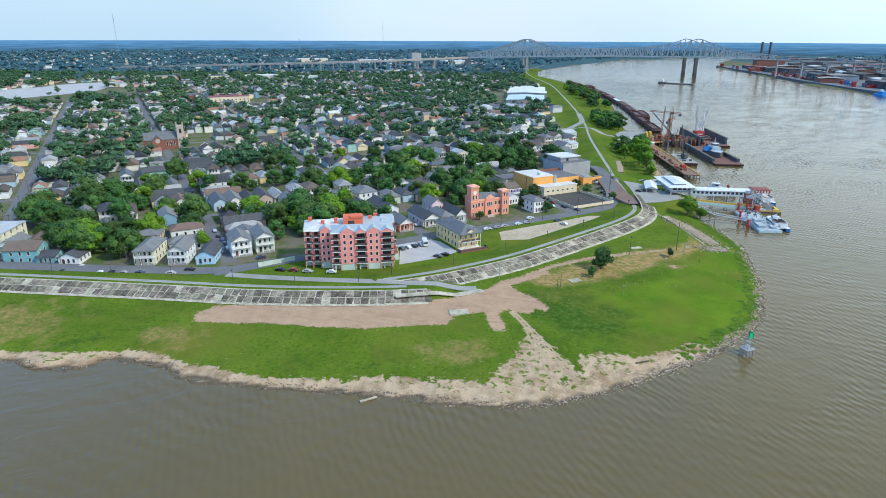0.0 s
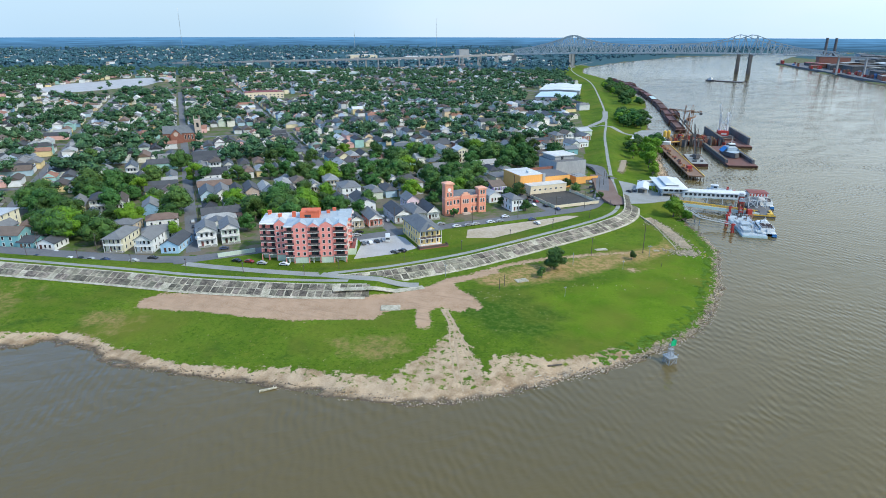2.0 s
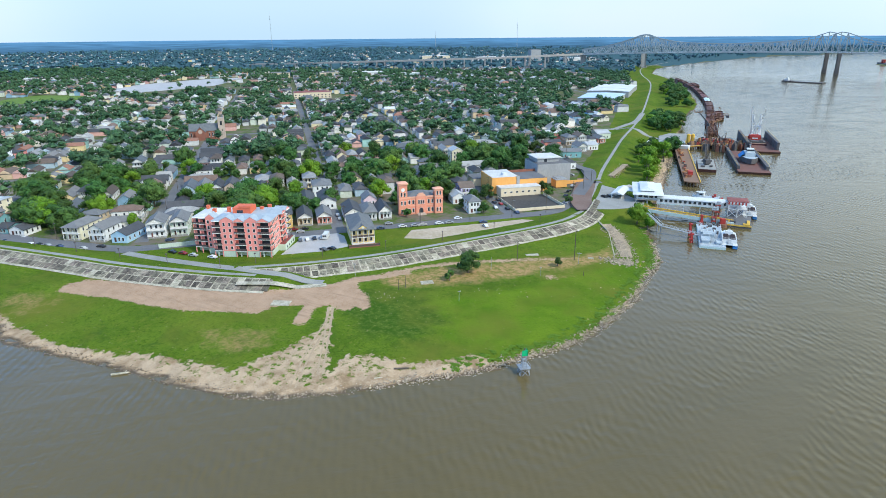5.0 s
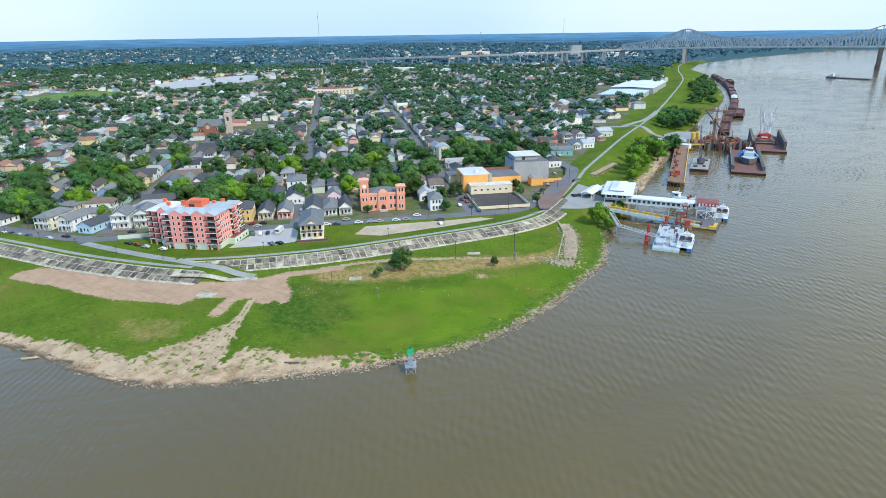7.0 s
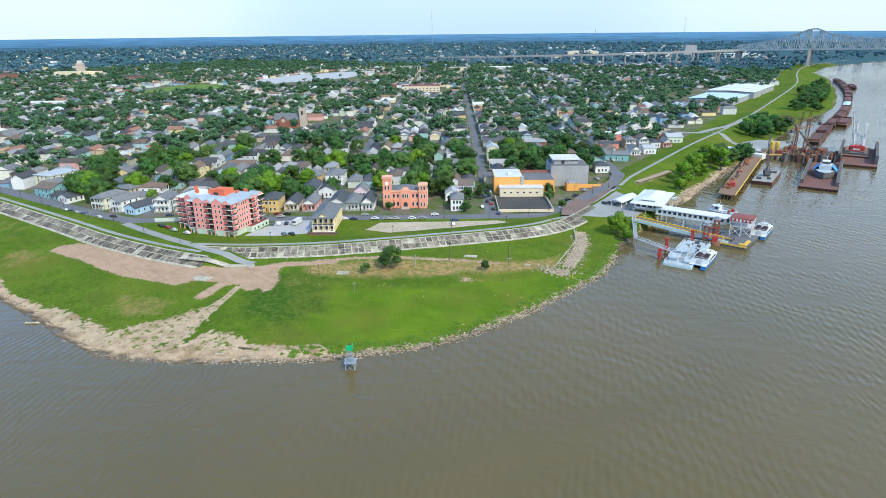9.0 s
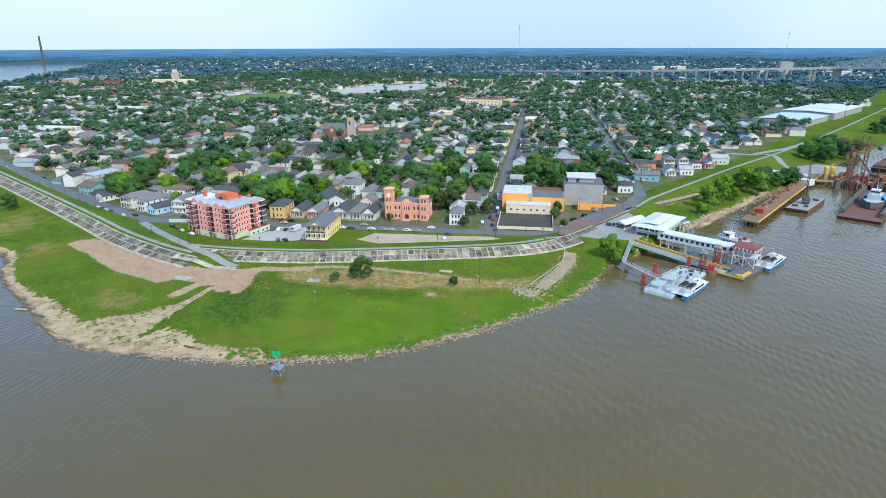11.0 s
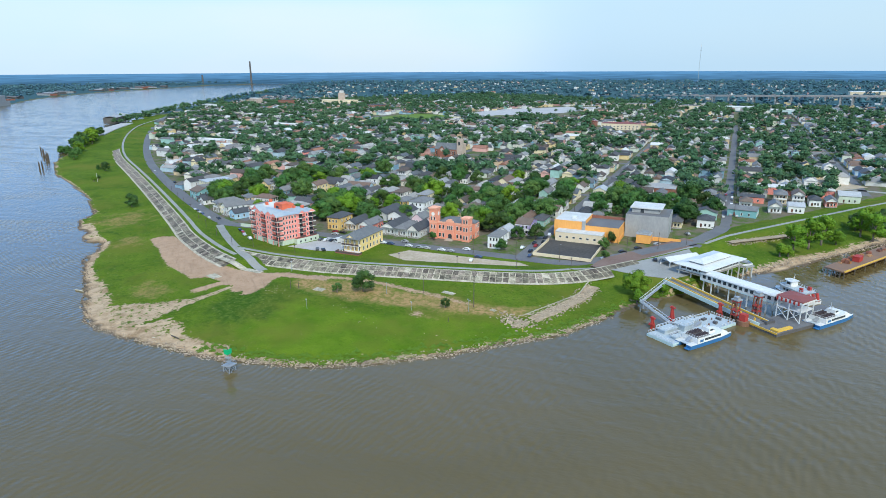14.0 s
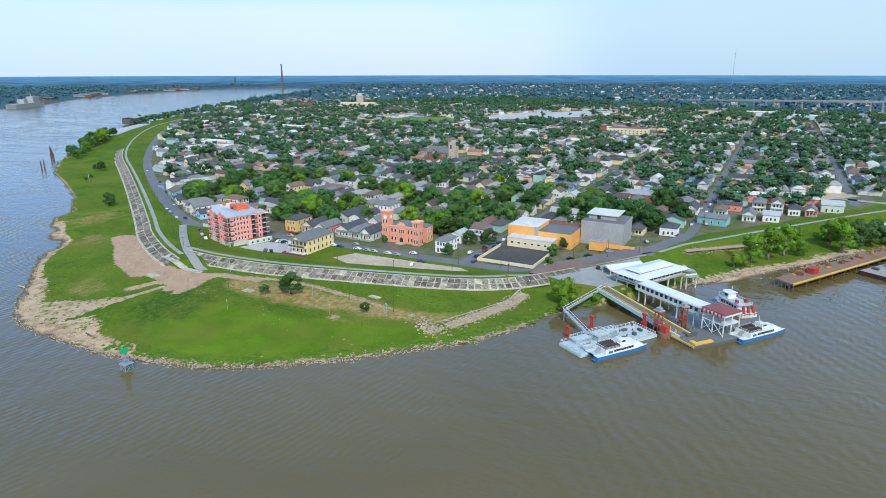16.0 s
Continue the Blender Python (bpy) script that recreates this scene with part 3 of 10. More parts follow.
yard = np.where(inside(GX, GY, EAST_BANK) | inside(GX, GY, WEST_BANK), 1.0, yard)
# 2 marks far land, whose ground colour has the haze painted in
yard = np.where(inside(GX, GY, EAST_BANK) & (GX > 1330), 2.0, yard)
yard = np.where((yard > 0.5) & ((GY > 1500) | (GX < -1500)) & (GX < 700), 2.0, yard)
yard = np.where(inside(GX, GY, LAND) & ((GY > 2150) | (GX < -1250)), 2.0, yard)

e, _ = line_dist(GX, GY, WEEDY + WEEDY[:1])
weedy = np.clip(0.5 + np.where(inside(GX, GY, WEEDY), e, -e) / 16.0, 0, 1)
e, _ = line_dist(GX, GY, LUSH + LUSH[:1])
lush = np.clip(0.5 + np.where(inside(GX, GY, LUSH), e, -e) / 14.0, 0, 1)
gv = np.stack([GX.ravel(), GY.ravel(), GH.ravel()], 1)
nx, ny = len(gx), len(gy)
ix = (np.arange(ny - 1)[:, None] * nx + np.arange(nx - 1)[None, :]).ravel()
gf = np.stack([ix, ix + 1, ix + nx + 1, ix + nx], 1)
me = bpy.data.meshes.new("ground")
me.vertices.add(len(gv))
me.vertices.foreach_set("co", gv.ravel())
me.loops.add(gf.size)
me.loops.foreach_set("vertex_index", gf.ravel())
me.polygons.add(len(gf))
me.polygons.foreach_set("loop_start", np.arange(0, gf.size, 4))
me.polygons.foreach_set("loop_total", np.full(len(gf), 4))
me.update(calc_edges=True)
me.polygons.foreach_set("use_smooth", [True] * len(gf))
att = me.color_attributes.new("cover", 'FLOAT_COLOR', 'POINT')
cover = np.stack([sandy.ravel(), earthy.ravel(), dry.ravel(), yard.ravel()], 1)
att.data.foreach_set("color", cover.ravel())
att = me.color_attributes.new("growth", 'FLOAT_COLOR', 'POINT')
att.data.foreach_set("color", np.stack([weedy.ravel(), lush.ravel(), 0 * lush.ravel(), 0 * lush.ravel() + 1], 1).ravel())


def ground_material():
    m = bpy.data.materials.new("ground_cover")
    m.use_nodes = True
    nd, ln = m.node_tree.nodes, m.node_tree.links
    b = nd["Principled BSDF"]
    b.inputs["Roughness"].default_value = 0.95
    b.inputs["Specular IOR Level"].default_value = 0.04
    pos = nd.new("ShaderNodeNewGeometry").outputs["Position"]
    growth = nd.new("ShaderNodeAttribute")
    growth.attribute_name = "growth"
    gsep = nd.new("ShaderNodeSeparateColor")
    ln.new(growth.outputs["Color"], gsep.inputs[0])
    at = nd.new("ShaderNodeAttribute")
    at.attribute_name = "cover"
    sep = nd.new("ShaderNodeSeparateColor")
    ln.new(at.outputs["Color"], sep.inputs[0])

    def nz(scale, detail=4, rough=0.55):
        n = nd.new("ShaderNodeTexNoise")
        n.inputs["Scale"].default_value, n.inputs["Detail"].default_value, n.inputs["Roughness"].default_value = scale, detail, rough
        ln.new(pos, n.inputs["Vector"])
        return n.outputs["Fac"]

    def streaks(scale, turn):
        """Long thin marks, as wheels leave them, running at a turn from +y."""
        mp = nd.new("ShaderNodeMapping")
        mp.vector_type = 'TEXTURE'
        mp.inputs["Rotation"].default_value = (0, 0, radians(turn))
        mp.inputs["Scale"].default_value = (1.0, 9.0, 1.0)
        n = nd.new("ShaderNodeTexNoise")
        n.inputs["Scale"].default_value, n.inputs["Detail"].default_value, n.inputs["Distortion"].default_value = scale, 3, 0.6
        ln.new(pos, mp.inputs["Vector"])
        ln.new(mp.outputs[0], n.inputs["Vector"])
        return n.outputs["Fac"]

    def rng(v, a, c):
        r = nd.new("ShaderNodeMapRange")
        r.inputs["From Min"].default_value, r.inputs["From Max"].default_value = a, c
        ln.new(v, r.inputs["Value"])
        return r.outputs[0]

    def blend(fac, a, c):
        x = nd.new("ShaderNodeMixRGB")
        ln.new(fac, x.inputs[0])
        for k, val in ((1, a), (2, c)):
            if isinstance(val, tuple):
                x.inputs[k].default_value = (*val, 1)
            else:
                ln.new(val, x.inputs[k])
        return x.outputs[0]

    def mask(v, amount, lo, hi, scale):
        """A mask with a ragged edge."""
        a = nd.new("ShaderNodeMath")
        a.operation = 'MULTIPLY_ADD'
        s = nd.new("ShaderNodeMath")
        s.operation = 'SUBTRACT'
        ln.new(nz(scale, 5, 0.65), s.inputs[0])
        s.inputs[1].default_value = 0.5
        ln.new(s.outputs[0], a.inputs[0])
        a.inputs[1].default_value = amount
        ln.new(v, a.inputs[2])
        return rng(a.outputs[0], lo, hi)

    n_big, n_mid, n_fine = nz(0.035), nz(0.22), nz(2.2, 5, 0.7)
    grass = blend(rng(n_big, 0.36, 0.64), (0.078, 0.132, 0.012), (0.132, 0.192, 0.018))
    grass = blend(rng(nz(0.075, 5, 0.6), 0.52, 0.70), grass, (0.056, 0.106, 0.014))
    grass = blend(rng(n_mid, 0.52, 0.76), grass, (0.132, 0.170, 0.018))
    grass = blend(rng(nz(0.33, 6, 0.75), 0.57, 0.72), grass, (0.172, 0.185, 0.030))
    grass = blend(rng(nz(0.7, 6, 0.8), 0.50, 0.66), grass, (0.045, 0.090, 0.008))
    # a smoother, brighter sward near the water, and a rank dark patch of weeds inland
    sward = blend(rng(nz(0.06, 4, 0.6), 0.40, 0.62), (0.088, 0.162, 0.010), (0.136, 0.212, 0.015))
    grass = blend(mask(gsep.outputs[1], 0.9, 0.30, 0.75, 0.07), grass, sward)
    rank = blend(rng(nz(0.45, 6, 0.75), 0.44, 0.60), (0.040, 0.092, 0.010), (0.098, 0.142, 0.022))
    grass = blend(mask(gsep.outputs[0], 1.5, 0.40, 0.75, 0.10), grass, rank)
    grass = blend(rng(n_fine, 0.46, 0.84), grass, (0.050, 0.105, 0.006))
    grass = blend(rng(nz(1.3, 5, 0.8), 0.54, 0.72), grass, (0.034, 0.068, 0.008))
    grass = blend(rng(nz(0.9, 6, 0.75), 0.63, 0.71), grass, (0.30, 0.255, 0.135))
    grass = blend(rng(nz(0.019, 4, 0.6), 0.50, 0.68), grass, (0.135, 0.150, 0.022))
    yardc = blend(rng(nz(0.11, 3), 0.42, 0.58), (0.085, 0.130, 0.030), (0.17, 0.145, 0.11))
    yardc = blend(rng(nz(0.6, 3), 0.50, 0.70), yardc, (0.14, 0.13, 0.10))
    col = blend(rng(at.outputs["Alpha"], 0.4, 0.6), grass, yardc)
    # far land: dull blue-green, the haze of distance put into the base colour
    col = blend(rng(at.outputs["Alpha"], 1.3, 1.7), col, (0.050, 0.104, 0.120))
    dryc = blend(rng(nz(0.5, 5, 0.7), 0.42, 0.60), (0.36, 0.235, 0.105), (0.17, 0.165, 0.04))
    col = blend(mask(sep.outputs[2], 1.6, 0.35, 0.95, 0.12), col, dryc)
    earth = blend(rng(n_mid, 0.35, 0.65), (0.44, 0.285, 0.180), (0.33, 0.205, 0.122))
    earth = blend(rng(n_fine, 0.4, 0.75), earth, (0.47, 0.35, 0.245))
    earth = blend(rng(streaks(0.5, 75), 0.52, 0.80), earth, (0.30, 0.205, 0.135))
    col = blend(mask(sep.outputs[1], 1.7, 0.36, 0.62, 0.75), col, earth)
    sand = blend(rng(n_mid, 0.35, 0.65), (0.49, 0.355, 0.225), (0.36, 0.25, 0.148))
    sand = blend(rng(n_fine, 0.42, 0.72), sand, (0.52, 0.41, 0.285))
    sand = blend(rng(nz(0.11, 5, 0.65), 0.50, 0.66), sand, (0.27, 0.185, 0.108))
    sand = blend(rng(streaks(0.55, -12), 0.54, 0.84), sand, (0.32, 0.235, 0.15))
    col = blend(mask(sep.outputs[0], 2.3, 0.38, 0.60, 0.42), col, sand)
    # wet silt along the waterline
    sz = nd.new("ShaderNodeSeparateXYZ")
    ln.new(pos, sz.inputs[0])
    wet = nd.new("ShaderNodeMapRange")
    wet.inputs["From Min"].default_value, wet.inputs["From Max"].default_value = 0.55, 0.15
    ln.new(sz.outputs["Z"], wet.inputs["Value"])
    col = blend(wet.outputs[0], col, (0.13, 0.10, 0.07))
    ln.new(col, b.inputs["Base Color"])
    bp = nd.new("ShaderNodeBump")
    bp.inputs["Strength"].default_value, bp.inputs["Distance"].default_value = 0.5, 0.25
    ln.new(n_fine, bp.inputs["Height"])
    ln.new(bp.outputs[0], b.inputs["Normal"])
    return m


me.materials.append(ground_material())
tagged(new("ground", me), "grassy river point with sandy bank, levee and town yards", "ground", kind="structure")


def water_material():
    m = bpy.data.materials.new("muddy_river_water")
    m.use_nodes = True
    nd, ln = m.node_tree.nodes, m.node_tree.links
    b = nd["Principled BSDF"]
    b.inputs["IOR"].default_value = 1.33
    b.inputs["Roughness"].default_value = 0.09
    pos = nd.new("ShaderNodeNewGeometry").outputs["Position"]

    def nz(scale, detail, sx=1.0, sy=1.0, turn=0.0, dist=0.0):
        mp = nd.new("ShaderNodeMapping")
        mp.vector_type = 'TEXTURE'
        mp.inputs["Scale"].default_value = (1 / sx, 1 / sy, 1)
        mp.inputs["Rotation"].default_value = (0, 0, radians(turn))
        n = nd.new("ShaderNodeTexNoise")
        n.inputs["Scale"].default_value, n.inputs["Detail"].default_value, n.inputs["Distortion"].default_value = scale, detail, dist
        ln.new(pos, mp.inputs["Vector"])
        ln.new(mp.outputs[0], n.inputs["Vector"])
        return n.outputs["Fac"]

    mix = nd.new("ShaderNodeMixRGB")
    mix.inputs[1].default_value, mix.inputs[2].default_value = (0.104, 0.082, 0.034, 1), (0.145, 0.108, 0.046, 1)
    ln.new(nz(0.012, 4, dist=1.0), mix.inputs[0])
    ln.new(mix.outputs[0], b.inputs["Base Color"])
    # where the current boils, the wavelets are stronger
    gust = nd.new("ShaderNodeMapRange")
    gust.inputs["From Min"].default_value, gust.inputs["From Max"].default_value = 0.36, 0.66
    gust.inputs["To Min"].default_value, gust.inputs["To Max"].default_value = 0.12, 1.0
    ln.new(nz(0.013, 3, 1.0, 2.0, 35, 1.5), gust.inputs["Value"])
    last = None
    for length, turn, warp, tall in ((5.2, 62, 9.0, 0.10), (2.7, 20, 10.0, 0.075)):
        mp = nd.new("ShaderNodeMapping")
        mp.vector_type = 'TEXTURE'
        mp.inputs["Rotation"].default_value = (0, 0, radians(turn))
        wv = nd.new("ShaderNodeTexWave")
        for name, val in (("Scale", 0.314 / length), ("Distortion", warp), ("Detail", 2.0), ("Detail Scale", 0.35), ("Detail Roughness", 0.6)):
            wv.inputs[name].default_value = val
        ln.new(pos, mp.inputs["Vector"])
        ln.new(mp.outputs[0], wv.inputs["Vector"])
        bw = nd.new("ShaderNodeBump")
        bw.inputs["Distance"].default_value = tall
        ln.new(gust.outputs[0], bw.inputs["Strength"])
        ln.new(wv.outputs["Fac"], bw.inputs["Height"])
        if last:
            ln.new(last.outputs[0], bw.inputs["Normal"])
        last = bw
    for scale, tall, turn in ((0.14, 0.55, 24), (0.8, 0.12, 40)):
        bw = nd.new("ShaderNodeBump")
        bw.inputs["Distance"].default_value, bw.inputs["Strength"].default_value = tall, 0.6
        ln.new(nz(scale, 2.0, 0.5, 1.0, turn, 0.4), bw.inputs["Height"])
        ln.new(last.outputs[0], bw.inputs["Normal"])
        last = bw
    ln.new(last.outputs[0], b.inputs["Normal"])
    return m


s = Soup()
xs, ys = np.linspace(-5200, 5200, 14), np.linspace(-1500, 5600, 10)
for j in range(len(ys)):
    for i in range(len(xs)):
        s.v.append((xs[i], ys[j], 0.0))
s.add([], [], 0)
for j in range(len(ys) - 1):
    for i in range(len(xs) - 1):
        k = j * len(xs) + i
        s.f.append((k, k + 1, k + len(xs) + 1, k + len(xs)))
        s.m.append(0)
solo("water", s, [water_material()], "wide muddy brown river with rippled current", "river", kind="structure")

# the rim of the plain, far off: a glowing ring with haze in its colour
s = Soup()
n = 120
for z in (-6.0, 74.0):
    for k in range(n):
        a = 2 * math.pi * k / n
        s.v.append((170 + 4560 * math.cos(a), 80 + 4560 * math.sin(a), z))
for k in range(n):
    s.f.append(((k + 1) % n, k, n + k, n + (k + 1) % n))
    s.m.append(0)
mb = bpy.data.materials.new("hazy_rim_glow")
mb.use_nodes = True
nd, ln = mb.node_tree.nodes, mb.node_tree.links
nd.clear()
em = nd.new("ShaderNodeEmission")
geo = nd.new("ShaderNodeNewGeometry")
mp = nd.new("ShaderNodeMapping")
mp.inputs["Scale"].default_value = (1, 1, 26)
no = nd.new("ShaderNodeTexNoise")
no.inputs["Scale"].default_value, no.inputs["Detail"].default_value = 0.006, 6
# painted haze: dark blue-green at the foot, paler blue towards the top
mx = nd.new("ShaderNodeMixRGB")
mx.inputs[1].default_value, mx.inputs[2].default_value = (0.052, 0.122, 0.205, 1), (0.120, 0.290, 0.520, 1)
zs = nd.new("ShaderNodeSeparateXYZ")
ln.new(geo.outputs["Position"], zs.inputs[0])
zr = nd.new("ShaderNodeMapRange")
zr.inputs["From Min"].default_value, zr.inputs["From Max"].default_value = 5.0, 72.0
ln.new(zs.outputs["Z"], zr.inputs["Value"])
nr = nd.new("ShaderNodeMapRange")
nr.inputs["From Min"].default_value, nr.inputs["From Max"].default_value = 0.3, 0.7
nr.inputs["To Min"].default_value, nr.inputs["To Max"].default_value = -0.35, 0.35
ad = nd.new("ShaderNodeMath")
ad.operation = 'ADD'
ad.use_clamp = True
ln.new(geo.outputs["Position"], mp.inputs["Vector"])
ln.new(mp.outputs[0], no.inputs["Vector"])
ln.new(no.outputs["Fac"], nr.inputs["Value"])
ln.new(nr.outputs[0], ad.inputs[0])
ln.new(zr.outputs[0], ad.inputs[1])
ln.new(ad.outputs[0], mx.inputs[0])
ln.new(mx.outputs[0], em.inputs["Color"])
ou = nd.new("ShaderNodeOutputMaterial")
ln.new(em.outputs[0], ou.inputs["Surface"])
solo("backdrop", s, [mb], "glowing backdrop painted as blue hazy woods at the horizon", "backdrop", kind="structure")


def ribbon(name, pts, width, mat, lift=0.06, label="", category="road", z=None, kind="structure", step=4.0, thick=0.25):
    """A strip of paving laid over the ground."""
    q, t = along_line(smooth_line(pts, step), step)
    nrm = np.stack([-t[:, 1], t[:, 0]], 1)
    k = 3
    off = np.linspace(-width / 2, width / 2, k)
    s = Soup()
    P = [q + nrm * o for o in off]
    X = np.stack([p[:, 0] for p in P], 1)
    Y = np.stack([p[:, 1] for p in P], 1)
    Z = land_height(X, Y)[0].max(axis=1, keepdims=True).repeat(k, 1) if z is None else np.full(X.shape, z)
    Z = Z + lift
    n = len(q)
    s.v = [(X[i, j], Y[i, j], Z[i, j]) for i in range(n) for j in range(k)]
    s.f = [(i * k + j + 1, i * k + j, (i + 1) * k + j, (i + 1) * k + j + 1) for i in range(n - 1) for j in range(k - 1)]
    for j in (0, k - 1):
        b0 = len(s.v)
        s.v += [(X[i, j], Y[i, j], Z[i, j] - thick) for i in range(n)]
        for i in range(n - 1):
            a, c = i * k + j, (i + 1) * k + j
            s.f.append((a, c, b0 + i + 1, b0 + i) if j else (c, a, b0 + i, b0 + i + 1))
    s.m = [0] * len(s.f)
    return solo(name, s, [mat], label, category, kind=kind)


def patch(name, pts, mat, z, label, category="pavement", kind="structure", thick=0.3):
    return solo(name, Soup().prism(pts, z - thick, z), [mat], label, category, kind=kind)


# revetment: pale concrete bed with dark weathered slabs
def revetment(name, crown, first, last, foot_in, slabs, limit):
    q, t = along_line(crown, 1.0)
    keep = (q[:, 0] >= first) & (q[:, 0] <= last)
    q, t = q[keep], t[keep]
    nrm = np.stack([t[:, 1], -t[:, 0]], 1)          # towards the river
    host = thing(name, "weathered sloping concrete revetment on the levee", "revetment", kind="structure")
    s = Soup()
    top, run, drop = 4.0, 7.6, 2.45
    zc = [ground_z(*p) for p in (q[0], q[len(q) // 2], q[-1])][1]
    for i in range(len(q)):
        for o in (top - 0.6, top, top + run, top + run + 1.0):
            z = zc + 0.14 - max(0, o - top) / run * drop
            s.v.append((q[i, 0] + nrm[i, 0] * o, q[i, 1] + nrm[i, 1] * o, z))
    for i in range(len(q) - 1):
        for j in range(3):
            k = i * 4 + j
            s.f.append((k, k + 1, k + 5, k + 4))
            s.m.append(0)
    part("concrete_bed", s, [M_CONC_L], host)
    # slab pieces, two rows, each its own object on shared meshes
    protos = []
    for k in range(4):
        rs = random.Random(k)
        p = Soup()
        w, l = 2.72, run / 2 - 0.3
        z = 0.06 + 0.02 * k
        j = [rs.uniform(-0.26, 0.2) * (1 if q % 2 else 1.2) for q in range(8)]
        p.prism([(-w / 2 + j[0], -l / 2 + j[1]), (w / 2 + j[2], -l / 2 + j[3]), (w / 2 + j[4], l / 2 + j[5]), (-w / 2 + j[6], l / 2 + j[7])], -0.1, z)
        protos.append(p)
    shared = [p.mesh("slab", [M_PANEL]) for p in protos]
    slope = math.atan2(drop, run)
    far = Soup()
    made = 0
    rs = random.Random(5)
    order = range(len(q) - 1, 0, -3) if slabs == "back" else range(0, len(q), 3)
    for i in order:
        for row in (0, 1):
            o = top + run * (0.255 + 0.49 * row)
            z = zc + 0.15 - (o - top) / run * drop
            c = (q[i, 0] + nrm[i, 0] * o, q[i, 1] + nrm[i, 1] * o, z)
            m = Matrix.Translation(c) @ Matrix.Rotation(math.atan2(t[i, 1], t[i, 0]), 4, 'Z') @ Matrix.Rotation(slope + rs.uniform(-0.01, 0.01), 4, 'X')
            if rs.random() < 0.05:
                continue
            k = rs.randrange(4)
            if made < limit:
                part("slab", shared[k], [M_PANEL], host, at=m)
                made += 1
            else:
                far.add([tuple(m @ Vector(v)) for v in protos[k].v], protos[k].f)
    if far.v:
        tagged(part("slabs", far, [M_PANEL], host), kind="stuff")
    return host


# streets and paths
PATTERSON = [(-1640, 800), (-1230, 533), (-987, 429), (-704, 346), (-455, 288), (-274, 263), (-175, 254.5), (-118, 253), (-92, 256)]
ribbon("road_riverside", PATTERSON, 8.5, M_ASPHALT, 0.07, "grey asphalt street behind the levee")
ribbon("road_front", [(-100, 252), (-82, 262), (-28, 292.5), (11, 313.5), (61, 340.5), (89, 356), (104, 368), (113, 391), (119, 430), (124, 470), (112, 500)], 8.5, M_ASPHALT, 0.075, "grey asphalt street in front of the town houses")
ribbon("road_ramp", RAMP, 4.6, M_CONC, 0.08, "pale concrete ramp over the levee")
ribbon("ramp_rubble", [(-18, 223), (-2, 225.5), (10, 229.5), (17, 233)], 3.6, M_CONC_L, 0.05, "pale broken concrete beside the ramp foot", "rubble", step=2)
ribbon("path_crown_west", [tuple(p) for p in CROWN_W[::3]], 2.4, M_CONC, 0.05, "pale path on the levee crown", "path")
ribbon("path_crown_east", [tuple(p) for p in CROWN_E[::3]], 2.4, M_CONC, 0.05, "pale path on the levee crown", "path")

# ---- town: streets ----
A0, AS, B0, BS = 36.0, 98.3, 275.0, 92.0
def town_street(p0, p1, width, lift):
    """The stretch of a straight street that lies inside the town."""
    n = 80
    f = np.linspace(0, 1, n)
    x, y = p0[0] + (p1[0] - p0[0]) * f, p0[1] + (p1[1] - p0[1]) * f
    e, _ = line_dist(x, y, PARKSIDE[:20])
    good = inside(x, y, PARKSIDE) & (e > 3)
    if good.sum() < 4:
        return
    i, j = np.where(good)[0][[0, -1]]
    ribbon("street", [(x[i], y[i]), ((x[i] + x[j]) / 2, (y[i] + y[j]) / 2), (x[j], y[j])], width, M_ASPHALT, lift, "grey asphalt town street", "street", z=TOWN, step=30)


for k in range(-13, 8):
    a = A0 + AS * k
    town_street(grid_xy(a, {1: 277, 2: 277, 3: 382}.get(k, 150)), grid_xy(a, 1180), 6.5, 0.06)
for j in range(1, 10):
    town_street(grid_xy(-1150, B0 + BS * j), grid_xy(320 if j < 3 else 440, B0 + BS * j), 6.0, 0.065)

# ---- trees ----
def leaf_cloud(rs, clumps, leaves, leaf, far=False):
    """Leaf clusters round a set of clump centres: many small tilted quads over a few rough cores."""
    s = Soup()
    for cx, cy, cz, r in clumps:
        if far:
            vs = [(cx + x * r * rs.uniform(0.65, 0.95), cy + y * r * rs.uniform(0.65, 0.95), cz + z * r * rs.uniform(0.5, 0.8)) for x, y, z in ((1, 0, 0), (0, 1, 0), (-1, 0, 0), (0, -1, 0), (0, 0, 1), (0, 0, -1))]
            s.add(vs, [(0, 1, 4), (1, 2, 4), (2, 3, 4), (3, 0, 4), (1, 0, 5), (2, 1, 5), (3, 2, 5), (0, 3, 5)])
        else:
            ico = bmesh.new()
            bmesh.ops.create_icosphere(ico, subdivisions=1, radius=1.0)
            vs = [tuple(Vector((cx, cy, cz)) + Vector((v.co.x, v.co.y, v.co.z * 0.8)) * r * rs.uniform(0.72, 0.92)) for v in ico.verts]
            s.add(vs, [tuple(v.index for v in f.verts) for f in ico.faces])
            ico.free()
        for _ in range(leaves):
            d = Vector((rs.gauss(0, 1), rs.gauss(0, 1), rs.gauss(0.15, 0.9))).normalized()
            c = Vector((cx, cy, cz)) + Vector((d.x, d.y, d.z * 0.82)) * r * rs.uniform(0.72, 1.15)
            a = Vector((rs.gauss(0, 1), rs.gauss(0, 1), rs.gauss(0, 0.6))).normalized()
            b = d.cross(a)
            b = (b if b.length > 0.05 else Vector((1, 0, 0))).normalized()
            a, b = a * leaf * rs.uniform(0.5, 1.2), b * leaf * rs.uniform(0.5, 1.2)
            s.add([tuple(c - a - b), tuple(c + a - b * 0.4), tuple(c + a * 0.1 + b * 1.1)], [(0, 1, 2)])
    return s


